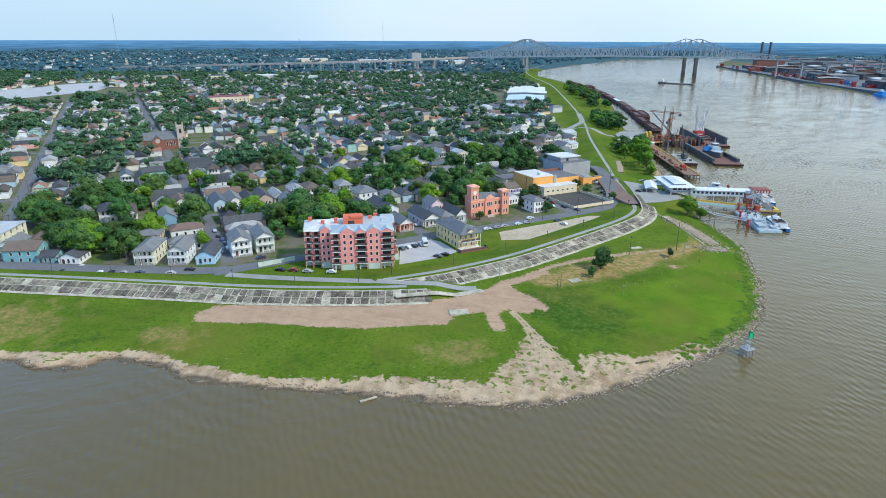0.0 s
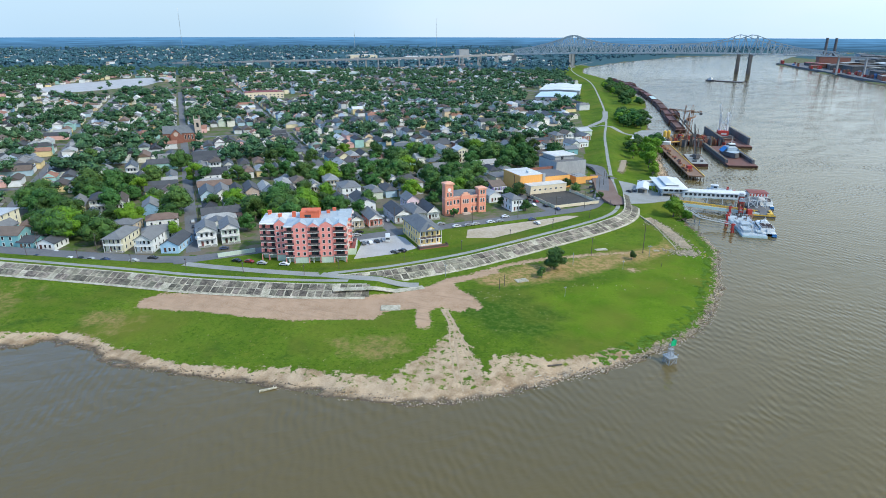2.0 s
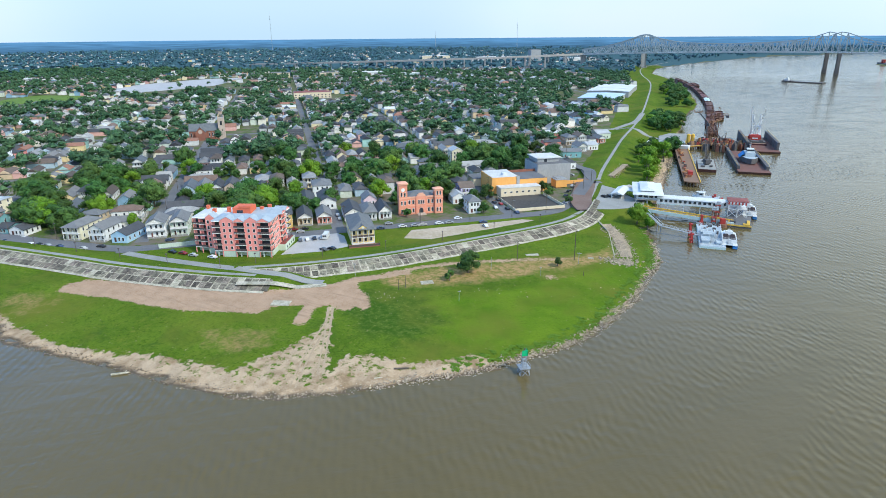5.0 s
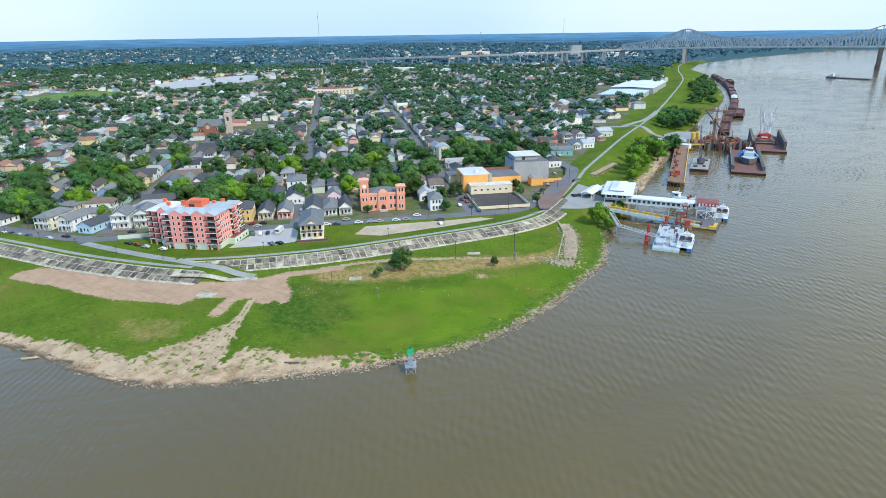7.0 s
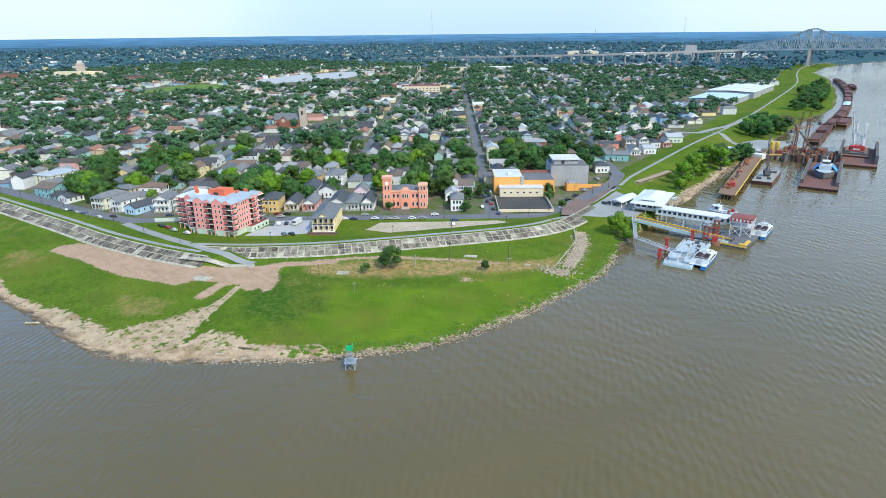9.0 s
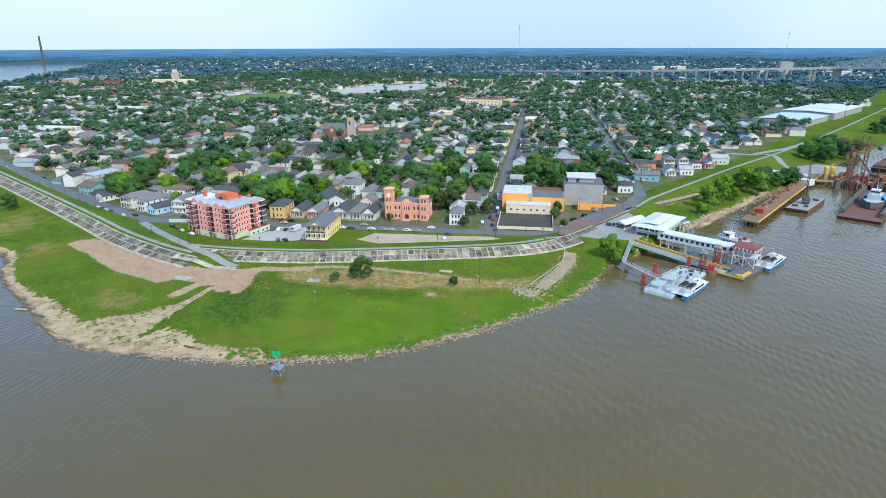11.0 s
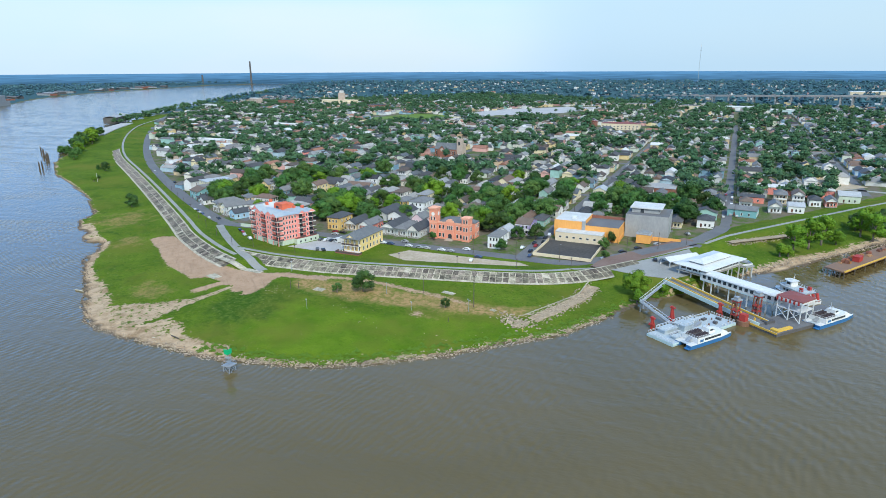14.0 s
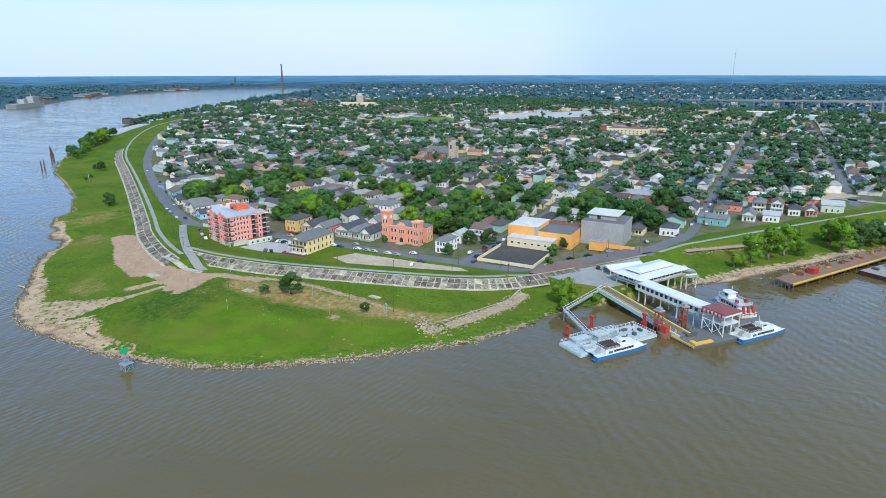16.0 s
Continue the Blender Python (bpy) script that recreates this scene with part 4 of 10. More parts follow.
def tree_shape(seed, height, spread, n, leaves, leaf, trunk_h):
    rs = random.Random(seed)
    cl = []
    for k in range(n):
        a = rs.uniform(0, 6.28)
        q = math.sqrt(rs.random()) * spread * 0.68
        zt = trunk_h + (height - trunk_h) * (0.10 + 0.70 * rs.random() * (1 - 0.5 * (q / spread) ** 2))
        cl.append((q * math.cos(a), q * math.sin(a), zt, spread * rs.uniform(0.24, 0.42)))
    cl.append((0, 0, trunk_h + (height - trunk_h) * 0.72, spread * 0.45))
    t = Soup()
    t.tube((0, 0, -0.4), (0.15, 0.1, trunk_h), 0.42, 0.30, 8)
    for x, y, z, r in cl[:6]:
        t.tube((0.15, 0.1, trunk_h * 0.85), (x * 0.75, y * 0.75, z), 0.20, 0.07, 6)
    return t.mesh("trunk", [M_BARK], True), leaf_cloud(rs, cl, leaves, leaf)


TREES = []
for k, (h, sp, n, lv, lf, th) in enumerate([(11, 6.2, 18, 100, 0.40, 2.4), (9, 4.8, 15, 95, 0.36, 1.9), (13, 7.6, 22, 105, 0.44, 2.8), (7, 3.4, 11, 90, 0.32, 1.3), (12, 4.4, 16, 95, 0.36, 2.2)]):
    tr, cr = tree_shape(40 + k, h, sp, n, lv, lf, th)
    TREES.append((tr, cr.mesh("crown", [M_LEAF]), cr.mesh("crown", [M_LEAF_Y])))


def tree(x, y, k=0, size=1.0, light=False, label="", z=None, group="trees of the town"):
    z = ground_z(x, y) if z is None else z
    m = Matrix.Translation((x, y, z)) @ Matrix.Rotation((x * 7.3 + y * 3.1) % 6.28, 4, 'Z') @ Matrix.Scale(size, 4)
    e = thing("tree", label or ("light green leafy tree among the houses" if light else "dark green leafy tree among the houses"), "tree", m, group)
    tr, cr, cl = TREES[k]
    part("trunk", tr, [M_BARK], e)
    part("crown", cl if light else cr, [M_LEAF_Y if light else M_LEAF], e)
    return e


# ---- houses ----
UNIT = {}


def window_unit(w=1.0, h=1.7):
    """A sash window: frame, dark pane and a glazing bar; it faces -y, its back at y = 0."""
    if (w, h) not in UNIT:
        s, f = Soup(), 0.13
        o = [(-w / 2 - f, -f), (w / 2 + f, -f), (w / 2 + f, h + f), (-w / 2 - f, h + f)]
        i = [(-w / 2, 0), (w / 2, 0), (w / 2, h), (-w / 2, h)]
        s.v = [(x, -0.10, z) for x, z in o] + [(x, 0.04, z) for x, z in o] + [(x, -0.10, z) for x, z in i] + [(x, -0.03, z) for x, z in i]
        for k in range(4):
            n = (k + 1) % 4
            s.f += [(k, n, 8 + n, 8 + k), (4 + k, 4 + n, n, k), (8 + k, 8 + n, 12 + n, 12 + k)]
            s.m += [0, 0, 0]
        s.f.append((12, 13, 14, 15))
        s.m.append(1)
        UNIT[(w, h)] = s.mesh("window", [M_TRIM, M_PANE])
    return UNIT[(w, h)]


def facing(x, y, z, side):
    """The place of a unit on a wall that faces front (-y), back, left (-x) or right."""
    return Matrix.Translation((x, y, z)) @ Matrix.Rotation({"front": 0, "back": math.pi, "left": -math.pi / 2, "right": math.pi / 2}[side], 4, 'Z')


def house(w, l, hw, rise, roof, porch, floors, rich, label, wall_mat=None, roof_mat=None, m=None, group="houses of the town"):
    """A timber house on low piers, its front towards -y: wall, roof, porch, door, windows."""
    wall_mat, roof_mat = wall_mat or M_WALL, roof_mat or M_ROOF
    e = thing("house", label, "house", m, group)
    p = 1.9 if porch else 0.0
    H = hw + 0.5
    s = Soup()
    if roof == "gable":
        s.add([(-w / 2, p, 0), (w / 2, p, 0), (w / 2, l, 0), (-w / 2, l, 0), (-w / 2, p, H), (w / 2, p, H), (w / 2, l, H), (-w / 2, l, H), (0, p, H + rise), (0, l, H + rise)],
              [(0, 1, 5, 8, 4), (1, 2, 6, 5), (2, 3, 7, 9, 6), (3, 0, 4, 7), (0, 3, 2, 1)])
    elif roof == "side":
        c = (p + l) / 2
        s.add([(-w / 2, p, 0), (w / 2, p, 0), (w / 2, l, 0), (-w / 2, l, 0), (-w / 2, p, H), (w / 2, p, H), (w / 2, l, H), (-w / 2, l, H), (-w / 2, c, H + rise), (w / 2, c, H + rise)],
              [(0, 1, 5, 4), (1, 2, 6, 9, 5), (2, 3, 7, 6), (3, 0, 4, 8, 7), (0, 3, 2, 1)])
    else:
        s.box(-w / 2, w / 2, p, l, 0.0, H)
    part("wall", s, [wall_mat], e)
    r = Soup()
    if roof == "gable":
        r.gable(-w / 2, w / 2, 0 if porch == 1 else p, l, H, rise, 0.45)
    elif roof == "side":
        r.gable(-w / 2, w / 2, p, l, H, rise, 0.45, along="x")
    else:
        r.hip(-w / 2, w / 2, 0 if porch else p, l, H, rise, 0.5)
    part("roof", r, [roof_mat], e)
    if porch:
        part("porch_floor", Soup().box(-w / 2, w / 2, 0, p, 0.0, 0.55), [M_CONC], e)
        part("porch_beam", Soup().prism([(-w / 2, 0.03), (w / 2, 0.03), (w / 2, 0.33), (-w / 2, 0.33)], hw + 0.2, H), [M_TRIM], e)
        if roof == "gable":
            part("pediment", Soup().add([(-w / 2, 0.1, H), (w / 2, 0.1, H), (0, 0.1, H + rise - 0.05), (-w / 2, 0.3, H), (w / 2, 0.3, H), (0, 0.3, H + rise - 0.05)], [(0, 1, 2), (4, 3, 5), (0, 3, 4, 1)]), [M_TRIM], e)
        if rich:
            key = ("post", hw)
            if key not in UNIT:
                UNIT[key] = Soup().box(-0.11, 0.11, 0.05, 0.27, 0.55, hw + 0.2).mesh("post", [M_TRIM])
            for x in (-w / 2 + 0.15, -w / 6, w / 6, w / 2 - 0.15):
                part("post", UNIT[key], [], e, at=(x, 0, 0))
        if floors > 1:
            part("gallery_floor", Soup().box(-w / 2, w / 2, 0, p, hw / 2 + 0.35, hw / 2 + 0.55), [M_TRIM], e)
            part("gallery_rail", Soup().box(-w / 2, w / 2, 0.06, 0.10, hw / 2 + 0.56, hw / 2 + 1.4), [M_TRIM], e)
    part("door", Soup().box(-0.55, 0.55, -0.08, 0.03, 0, 2.25), [M_DOOR], e, at=facing(-w / 4, p, 0.55, "front"))
    win = window_unit()
    fl = hw / floors
    for f in range(floors):
        z = 1.15 + fl * f
        xs = (w / 4, 0.02) if f == 0 else (-w / 4, 0.02, w / 4)
        for x in xs:
            part("window", win, [], e, at=facing(x, p, z, "front"))
        if rich:
            n = 3 if l < 17 else 4
            for k in range(n):
                y = p + (l - p) * (k + 0.6) / (n + 0.2)
                part("window", win, [], e, at=facing(-w / 2, y, z, "left"))
                part("window", win, [], e, at=facing(w / 2, y, z, "right"))
    return e


def at_grid(x, y, turn=0.0, z=TOWN):
    return Matrix.Translation((x, y, z)) @ Matrix.Rotation(radians(GRID_TURN + turn), 4, 'Z')


KINDS = [(7.0, 19, 4.0, 2.5, "gable", 1, 1, "painted timber shotgun house with gabled roof and porch"),
         (7.6, 17, 4.1, 2.4, "hip", 1, 1, "painted timber cottage with hipped shingle roof"),
         (8.6, 15, 7.2, 2.4, "hip", 1, 2, "two-storey painted timber house with hipped roof"),
         (9.6, 14, 4.2, 2.6, "side", 0, 1, "low timber double house with side-gabled roof"),
         (8.0, 16, 7.0, 2.6, "gable", 1, 2, "two-storey timber house with gabled roof and balcony"),
         (8.2, 21, 4.2, 2.8, "gable", 0, 1, "long timber house with dark gabled roof")]
PROTO = {}


def town_house(k, rich, m):
    """A copy of one of the town's kinds of house at m."""
    if (k, rich) not in PROTO:
        w, l, hw, rise, roof, porch, floors, label = KINDS[k]
        PROTO[(k, rich)] = house(w, l, hw, rise, roof, porch, floors, rich, label, m=m)
        return PROTO[(k, rich)]
    return copy_thing(PROTO[(k, rich)], m)


# plots that hold something else, as circles: x, y, radius
TAKEN = [(-40, 272, 36), (13, 298, 20), (28, 350, 24), (84, 385, 32), (82, 430, 34), (98, 448, 24), (-245, 580, 42), (130, 1080, 130), (110, 385, 22), (118, 480, 14), (-20, 275, 26),
         (-330, 990, 60), (140, 690, 40), (-740, 1080, 70), (-735, 1200, 85), (-740, 1340, 75), (-778, 870, 78), (-640, 1010, 60), (-605, 1120, 60), (-600, 1230, 60), (-730, 800, 55), (-700, 860, 50)]
TOWNLINE = PARKSIDE


def free_plot(x, y, r, more=()):
    return all((x - a) ** 2 + (y - b) ** 2 > (c + r) ** 2 for a, b, c in [*TAKEN, *more])


# houses placed one by one along the river front: x, y, turn, width, length, wall height, rise, roof, porch, floors, wall, roof, label
def paint(name, c):
    return surf(name, c, tuple(v * 0.86 for v in c), 0.75, 0.4, 3.0, streak=0.3)


P_TEAL, P_CREAM, P_WHITE, P_GREY = paint("teal_clapboard", (0.22, 0.45, 0.48)), paint("cream_clapboard", (0.76, 0.71, 0.52)), paint("white_clapboard", (0.80, 0.81, 0.80)), paint("pale_grey_clapboard", (0.62, 0.65, 0.66))
P_TAN, P_PALEPINK, P_CORAL, P_GREEN = paint("tan_clapboard", (0.62, 0.50, 0.34)), paint("pale_pink_clapboard", (0.76, 0.58, 0.60)), paint("coral_clapboard", (0.72, 0.26, 0.20)), paint("pale_green_clapboard", (0.58, 0.66, 0.55))
P_GOLD, P_PURPLE, P_SKY, P_BRIGHT = paint("golden_clapboard", (0.72, 0.50, 0.18)), paint("purple_clapboard", (0.36, 0.30, 0.55)), paint("sky_blue_clapboard", (0.42, 0.62, 0.78)), paint("bright_blue_clapboard", (0.06, 0.40, 0.70))
R_GREY, R_DARK, R_PALE, R_BROWN = surf("grey_shingle", (0.20, 0.205, 0.21), None, 0.85, 0.35, 3, 0.2), surf("charcoal_shingle", (0.085, 0.09, 0.10), None, 0.85, 0.35, 3, 0.2), surf("pale_metal_sheet", (0.48, 0.49, 0.49), None, 0.5, 0.2, 2), surf("brown_shingle", (0.19, 0.145, 0.115), None, 0.85, 0.35, 3, 0.2)
FRONT = ([(-190, 262, -22, 15, 13, 6.0, 2.6, "side", 0, 2, P_TEAL, R_BROWN, "teal two-storey timber house with brown roof"),
     (-179, 262, -24, 8, 11, 2.8, 1.6, "side", 0, 1, P_TEAL, R_DARK, "low teal garage with dark roof"),
     (-168, 261, -25, 9, 11, 3.0, 2.2, "gable", 0, 1, P_WHITE, R_DARK, "small white gabled garage by the street"),
     (-133.5, 260, -22, 8.6, 19, 6.6, 2.4, "hip", 1, 2, P_CREAM, R_GREY, "cream two-storey house with front galleries"),
     (-119, 261, -22, 8.2, 15, 6.2, 2.6, "gable", 1, 2, P_WHITE, R_GREY, "white two-storey house with front galleries"),
     (-107, 262.5, -22, 8.4, 17, 3.6, 2.4, "gable", 0, 1, P_SKY, R_DARK, "pale blue gabled cottage on the street corner"),
     (-93, 272.5, 0, 9, 14, 7.6, 2.6, "gable", 1, 2, P_WHITE, R_GREY, "large pale two-storey house with gabled galleries"),
     (-83.5, 278.0, 0, 8.5, 15, 7.6, 2.6, "gable", 1, 2, P_GREEN, R_GREY, "pale green two-storey house with gabled gallery")]
    + [(-144, 285, -22, 12, 11, 6.0, 1.8, "hip", 0, 2, P_TAN, R_GREY, "tan two-storey house behind the street"),
     (-37, 302, 0, 9.5, 15, 7.2, 2.4, "hip", 0, 2, P_GOLD, R_DARK, "golden yellow two-storey house with dark roof"),
     (-27.5, 308.5, 0, 8.0, 18, 4.2, 2.6, "gable", 1, 1, P_TAN, R_DARK, "tan shotgun house with dark gabled roof"),
     (-18, 313, 0, 7.8, 17, 4.2, 2.6, "gable", 1, 1, P_CORAL, R_GREY, "coral red cottage with white porch"),
     (-4.5, 321.5, 0, 9.5, 22, 4.4, 2.8, "gable", 1, 1, P_GREY, R_DARK, "pale grey corner cottage with dark roof"),
     (4.0, 325, 0, 7.4, 18, 4.6, 2.6, "hip", 1, 1, P_GREY, R_GREY, "grey raised cottage with pediment porch"),
     (11.5, 329, 0, 7.2, 18, 4.4, 3.2, "gable", 1, 1, P_GREY, R_DARK, "grey cottage with steep dark roof"),
     (-2, 342, 0, 7.6, 12, 7.2, 2.8, "gable", 0, 2, P_PALEPINK, R_GREY, "pale pink two-storey gabled house")]
    + [(58, 352, 0, 7.2, 13, 6.6, 2.2, "hip", 0, 2, P_WHITE, R_GREY, "white two-storey house on the front street"),
     (48, 384, 0, 9, 16, 6.2, 2.4, "side", 1, 2, P_PURPLE, R_BROWN, "purple house with brown roof and white porch"),
     (45, 371, 0, 8, 12, 4.0, 2.2, "gable", 0, 1, P_WHITE, R_PALE, "white cottage with pale metal roof"),
     (-88, 350, 0, 8.5, 13, 6.8, 3.0, "gable", 0, 2, P_TAN, R_GREY, "tan two-storey gabled house"),
     (-78, 354, 0, 8.2, 14, 7.0, 2.6, "gable", 0, 2, P_GREEN, R_DARK, "pale green two-storey house with dark roof"),
     (-45, 372, 0, 12, 17, 6.6, 2.4, "hip", 0, 2, P_WHITE, R_GREY, "long white two-storey house with grey hipped roof"),
     (-58, 366, 0, 9, 16, 5.8, 2.2, "hip", 0, 2, P_GOLD, R_GREY, "yellow house with grey roof"),
     (107, 487, 0, 10, 12, 4.8, 2.4, "hip", 0, 1, P_WHITE, R_DARK, "white pavilion house with blue-grey hipped roof")]
    + [(106, 534, -8, 18, 12, 4.4, 2.0, "side", 0, 1, P_TEAL, R_GREY, "sea-green long house by the levee"),
     (18, 494, 0, 9, 13, 9.4, 2.2, "gable", 0, 3, P_CREAM, R_PALE, "tall cream three-storey gabled house"),
     (-92, 392, 0, 9, 14, 4.6, 2.4, "gable", 0, 1, P_BRIGHT, R_GREY, "bright blue cottage with grey roof"),
     (-40, 338, 0, 10, 24, 4.2, 2.6, "gable", 0, 1, P_GREY, R_DARK, "long grey house with charcoal roof"),
     (-29, 343, 0, 10, 24, 4.2, 2.6, "gable", 0, 1, P_WHITE, R_DARK, "long white house with charcoal roof"),
     (-217, 278, -22, 16, 22, 8.6, 1.0, "hip", 0, 3, P_CREAM, R_PALE, "cream three-storey block by the riverside street"),
     (115.4, 561.5, 0, 8, 15, 4.6, 2.6, "gable", 1, 1, P_WHITE, R_GREY, "white gabled cottage behind the levee"),
     (104, 594, 0, 8.5, 15, 7.0, 2.6, "hip", 1, 2, P_TAN, R_GREY, "tan two-storey house with hipped roof")]
    + [(114.0, 599.7, 0, 7.8, 14, 7.6, 2.6, "gable", 1, 2, P_GREY, R_BROWN, "grey two-storey house with brown gabled roof"),
     (123.9, 574, 0, 10, 14, 4.2, 1.8, "side", 0, 1, P_WHITE, R_PALE, "white low house with pale metal roof"),
     (123, 606, 0, 7.5, 14, 4.4, 2.2, "hip", 0, 1, P_WHITE, R_DARK, "white cottage with charcoal hipped roof"),
     (132, 611, 0, 7.2, 14, 4.2, 2.4, "gable", 1, 1, P_CORAL, R_GREY, "coral cottage with white porch by the levee"),
     (134, 637, 0, 14, 16, 5.0, 2.4, "side", 0, 1, P_GREEN, R_PALE, "pale green long house behind the levee"),
     (83, 545, 0, 8.4, 18, 5.0, 2.8, "gable", 1, 1, P_WHITE, R_DARK, "white corner cottage with dark roof"),
     (72, 526, 0, 8, 13, 4.4, 2.4, "hip", 0, 1, P_TAN, R_BROWN, "tan cottage with brown hipped roof"),
     (94, 563, 0, 8.4, 12, 4.4, 2.4, "hip", 1, 1, P_WHITE, R_BROWN, "white cottage with brown hipped roof")]
    + [(88, 584, 0, 16, 9, 4.0, 1.4, "side", 0, 1, P_CORAL, R_DARK, "low red brick row with dark roof"),
     (60, 520, 0, 8, 16, 4.6, 2.6, "gable", 1, 1, P_CREAM, R_GREY, "cream shotgun house with grey roof"),
     (49, 514, 0, 8, 17, 4.6, 2.6, "gable", 1, 1, P_SKY, R_DARK, "sky blue shotgun house with dark roof"),
     (70, 556, 0, 8.4, 16, 6.6, 2.4, "hip", 1, 2, P_PALEPINK, R_GREY, "pale pink two-storey house with grey roof"),
     (58, 549, 0, 8, 15, 4.6, 2.6, "gable", 1, 1, P_WHITE, R_GREY, "white shotgun house with grey gabled roof"),
     (-200, 268, -22, 8, 14, 6.0, 2.6, "gable", 1, 2, P_TEAL, R_GREY, "blue-grey house with steep roof")])
placed = []
for x, y, turn, w, l, hw, rise, roof, porch, floors, wm, rm, label in FRONT:
    house(w, l, hw, rise, roof, porch, floors, True, label, wm, rm, at_grid(x, y, turn), group="houses along the river front")
    c = Vector((x, y, 0)) + Matrix.Rotation(radians(GRID_TURN + turn), 3, 'Z') @ Vector((0, l / 2, 0))
    placed.append((c.x, c.y, max(w, l) * 0.5))

rs = random.Random(12)
plots = []
park = [np.array([p[0] for p in TOWNLINE]), np.array([p[1] for p in TOWNLINE])]
for k in range(-15, 8):
    for j in range(-4, 16):
        a0, a1 = A0 + AS * k + 6, A0 + AS * (k + 1) - 6
        b0, b1 = B0 + BS * j + 6, B0 + BS * (j + 1) - 6
        for row, (b, turn) in enumerate(((b0, 0), (b1, 180))):
            a = a0 + 5
            while a < a1 - 3:
                step = rs.choice((8.8, 9.2, 9.8, 11.2))
                plots.append((a, b + rs.uniform(0, 2) * (1 if row == 0 else -1), turn))
                a += step
        for a, turn in ((a0, -90), (a1, 90)):
            for q in (0.36, 0.5, 0.64):
                plots.append((a, b0 + (b1 - b0) * q, turn))
PX = np.array([grid_xy(a, b) for a, b, _ in plots])
ok = inside(PX[:, 0], PX[:, 1], TOWNLINE)
edge, _ = line_dist(PX[:, 0], PX[:, 1], TOWNLINE[:20])
near, mid, far = [], [], []
for (a, b, turn), (x, y), good, e in zip(plots, PX, ok, edge):
    dx, dy = Matrix.Rotation(radians(GRID_TURN + turn), 2) @ Vector((0, 9))
    if not good or e < 10 or not free_plot(x + dx, y + dy, 7, placed) or rs.random() < 0.10:
        continue
    d = math.hypot(x - 60, y - 250)
    (near if d < 215 else mid if d < 330 else far).append((x, y, turn, d))
near.sort(key=lambda r: r[3])
mid.sort(key=lambda r: r[3])
for n, (x, y, turn, d) in enumerate(near + mid[:170]):
    town_house(rs.choice((0, 0, 1, 1, 2, 3, 4, 5, 5)), n < 70, at_grid(x, y, turn))
far += mid[170:]

# the rest of the houses, too many to count
def far_houses(name, rows, label):
    wv, wf, rv, rf = [], [], [], []
    for x, y, turn, d in rows:
        w, l = rs.uniform(6.8, 10), rs.uniform(12, 21)
        two = rs.random() < 0.28
        h, r = (6.8 if two else 4.3) + rs.uniform(-0.3, 0.6), rs.uniform(1.8, 2.9)
        c, sn = math.cos(radians(GRID_TURN + turn)), math.sin(radians(GRID_TURN + turn))
        T = lambda p: (x + p[0] * c - p[1] * sn, y + p[0] * sn + p[1] * c, TOWN + p[2])
        n = len(wv)
        wv += [T(p) for p in ((-w / 2, 0, 0), (w / 2, 0, 0), (w / 2, l, 0), (-w / 2, l, 0), (-w / 2, 0, h), (w / 2, 0, h), (w / 2, l, h), (-w / 2, l, h), (0, 0.01, h + r), (0, l - 0.01, h + r))]
        wf += [(n, n + 1, n + 5, n + 8, n + 4), (n + 1, n + 2, n + 6, n + 5), (n + 2, n + 3, n + 7, n + 9, n + 6), (n + 3, n, n + 4, n + 7)]
        n = len(rv)
        o = 0.5
        k = r / (w / 2) * o
        hipped = rs.random() < 0.4
        y0, y1 = (w * 0.45, l - w * 0.45) if hipped else (-o, l + o)
        rv += [T(p) for p in ((-w / 2 - o, -o, h - k), (w / 2 + o, -o, h - k), (w / 2 + o, l + o, h - k), (-w / 2 - o, l + o, h - k), (0, y0, h + r + 0.1), (0, y1, h + r + 0.1))]
        rf += [(n, n + 4, n + 5, n + 3), (n + 1, n + 2, n + 5, n + 4), (n, n + 1, n + 4), (n + 2, n + 3, n + 5)]
    sw, sr = Soup(), Soup()
    sw.v, sw.f, sw.m = wv, wf, [0] * len(wf)
    sr.v, sr.f, sr.m = rv, rf, [0] * len(rf)
    e = thing(name, label, "houses", kind="stuff")
    tagged(part("walls", sw, [M_FARWALL], e), kind="stuff")
    tagged(part("roofs", sr, [M_FARROOF], e), kind="stuff")
    return e


far_houses("far_houses", far, "hundreds of small painted houses with grey roofs")
# suburbs beyond the street grid
sub = []
for _ in range(13000):
    x, y = rs.uniform(-3300, 900), rs.uniform(900, 4000)
    sub.append((x, y))
SX = np.array(sub)
okk = inside(SX[:, 0], SX[:, 1], TOWNLINE)
ga = SX @ W
gb = SX @ U
clus = blobs(SX[:, 0], SX[:, 1], 500, 31)
sub = [(x, y, rs.choice((0, 90, 180)), 0) for (x, y), o, b, c, a in zip(sub, okk, gb, clus, ga) if o and c > -0.35 and free_plot(x, y, 10) and (b > B0 + BS * 16 or a < A0 - AS * 15) and y < 3900 and rs.random() < 0.13]
far_houses("suburb_houses", sub, "scattered pale suburban houses between trees")

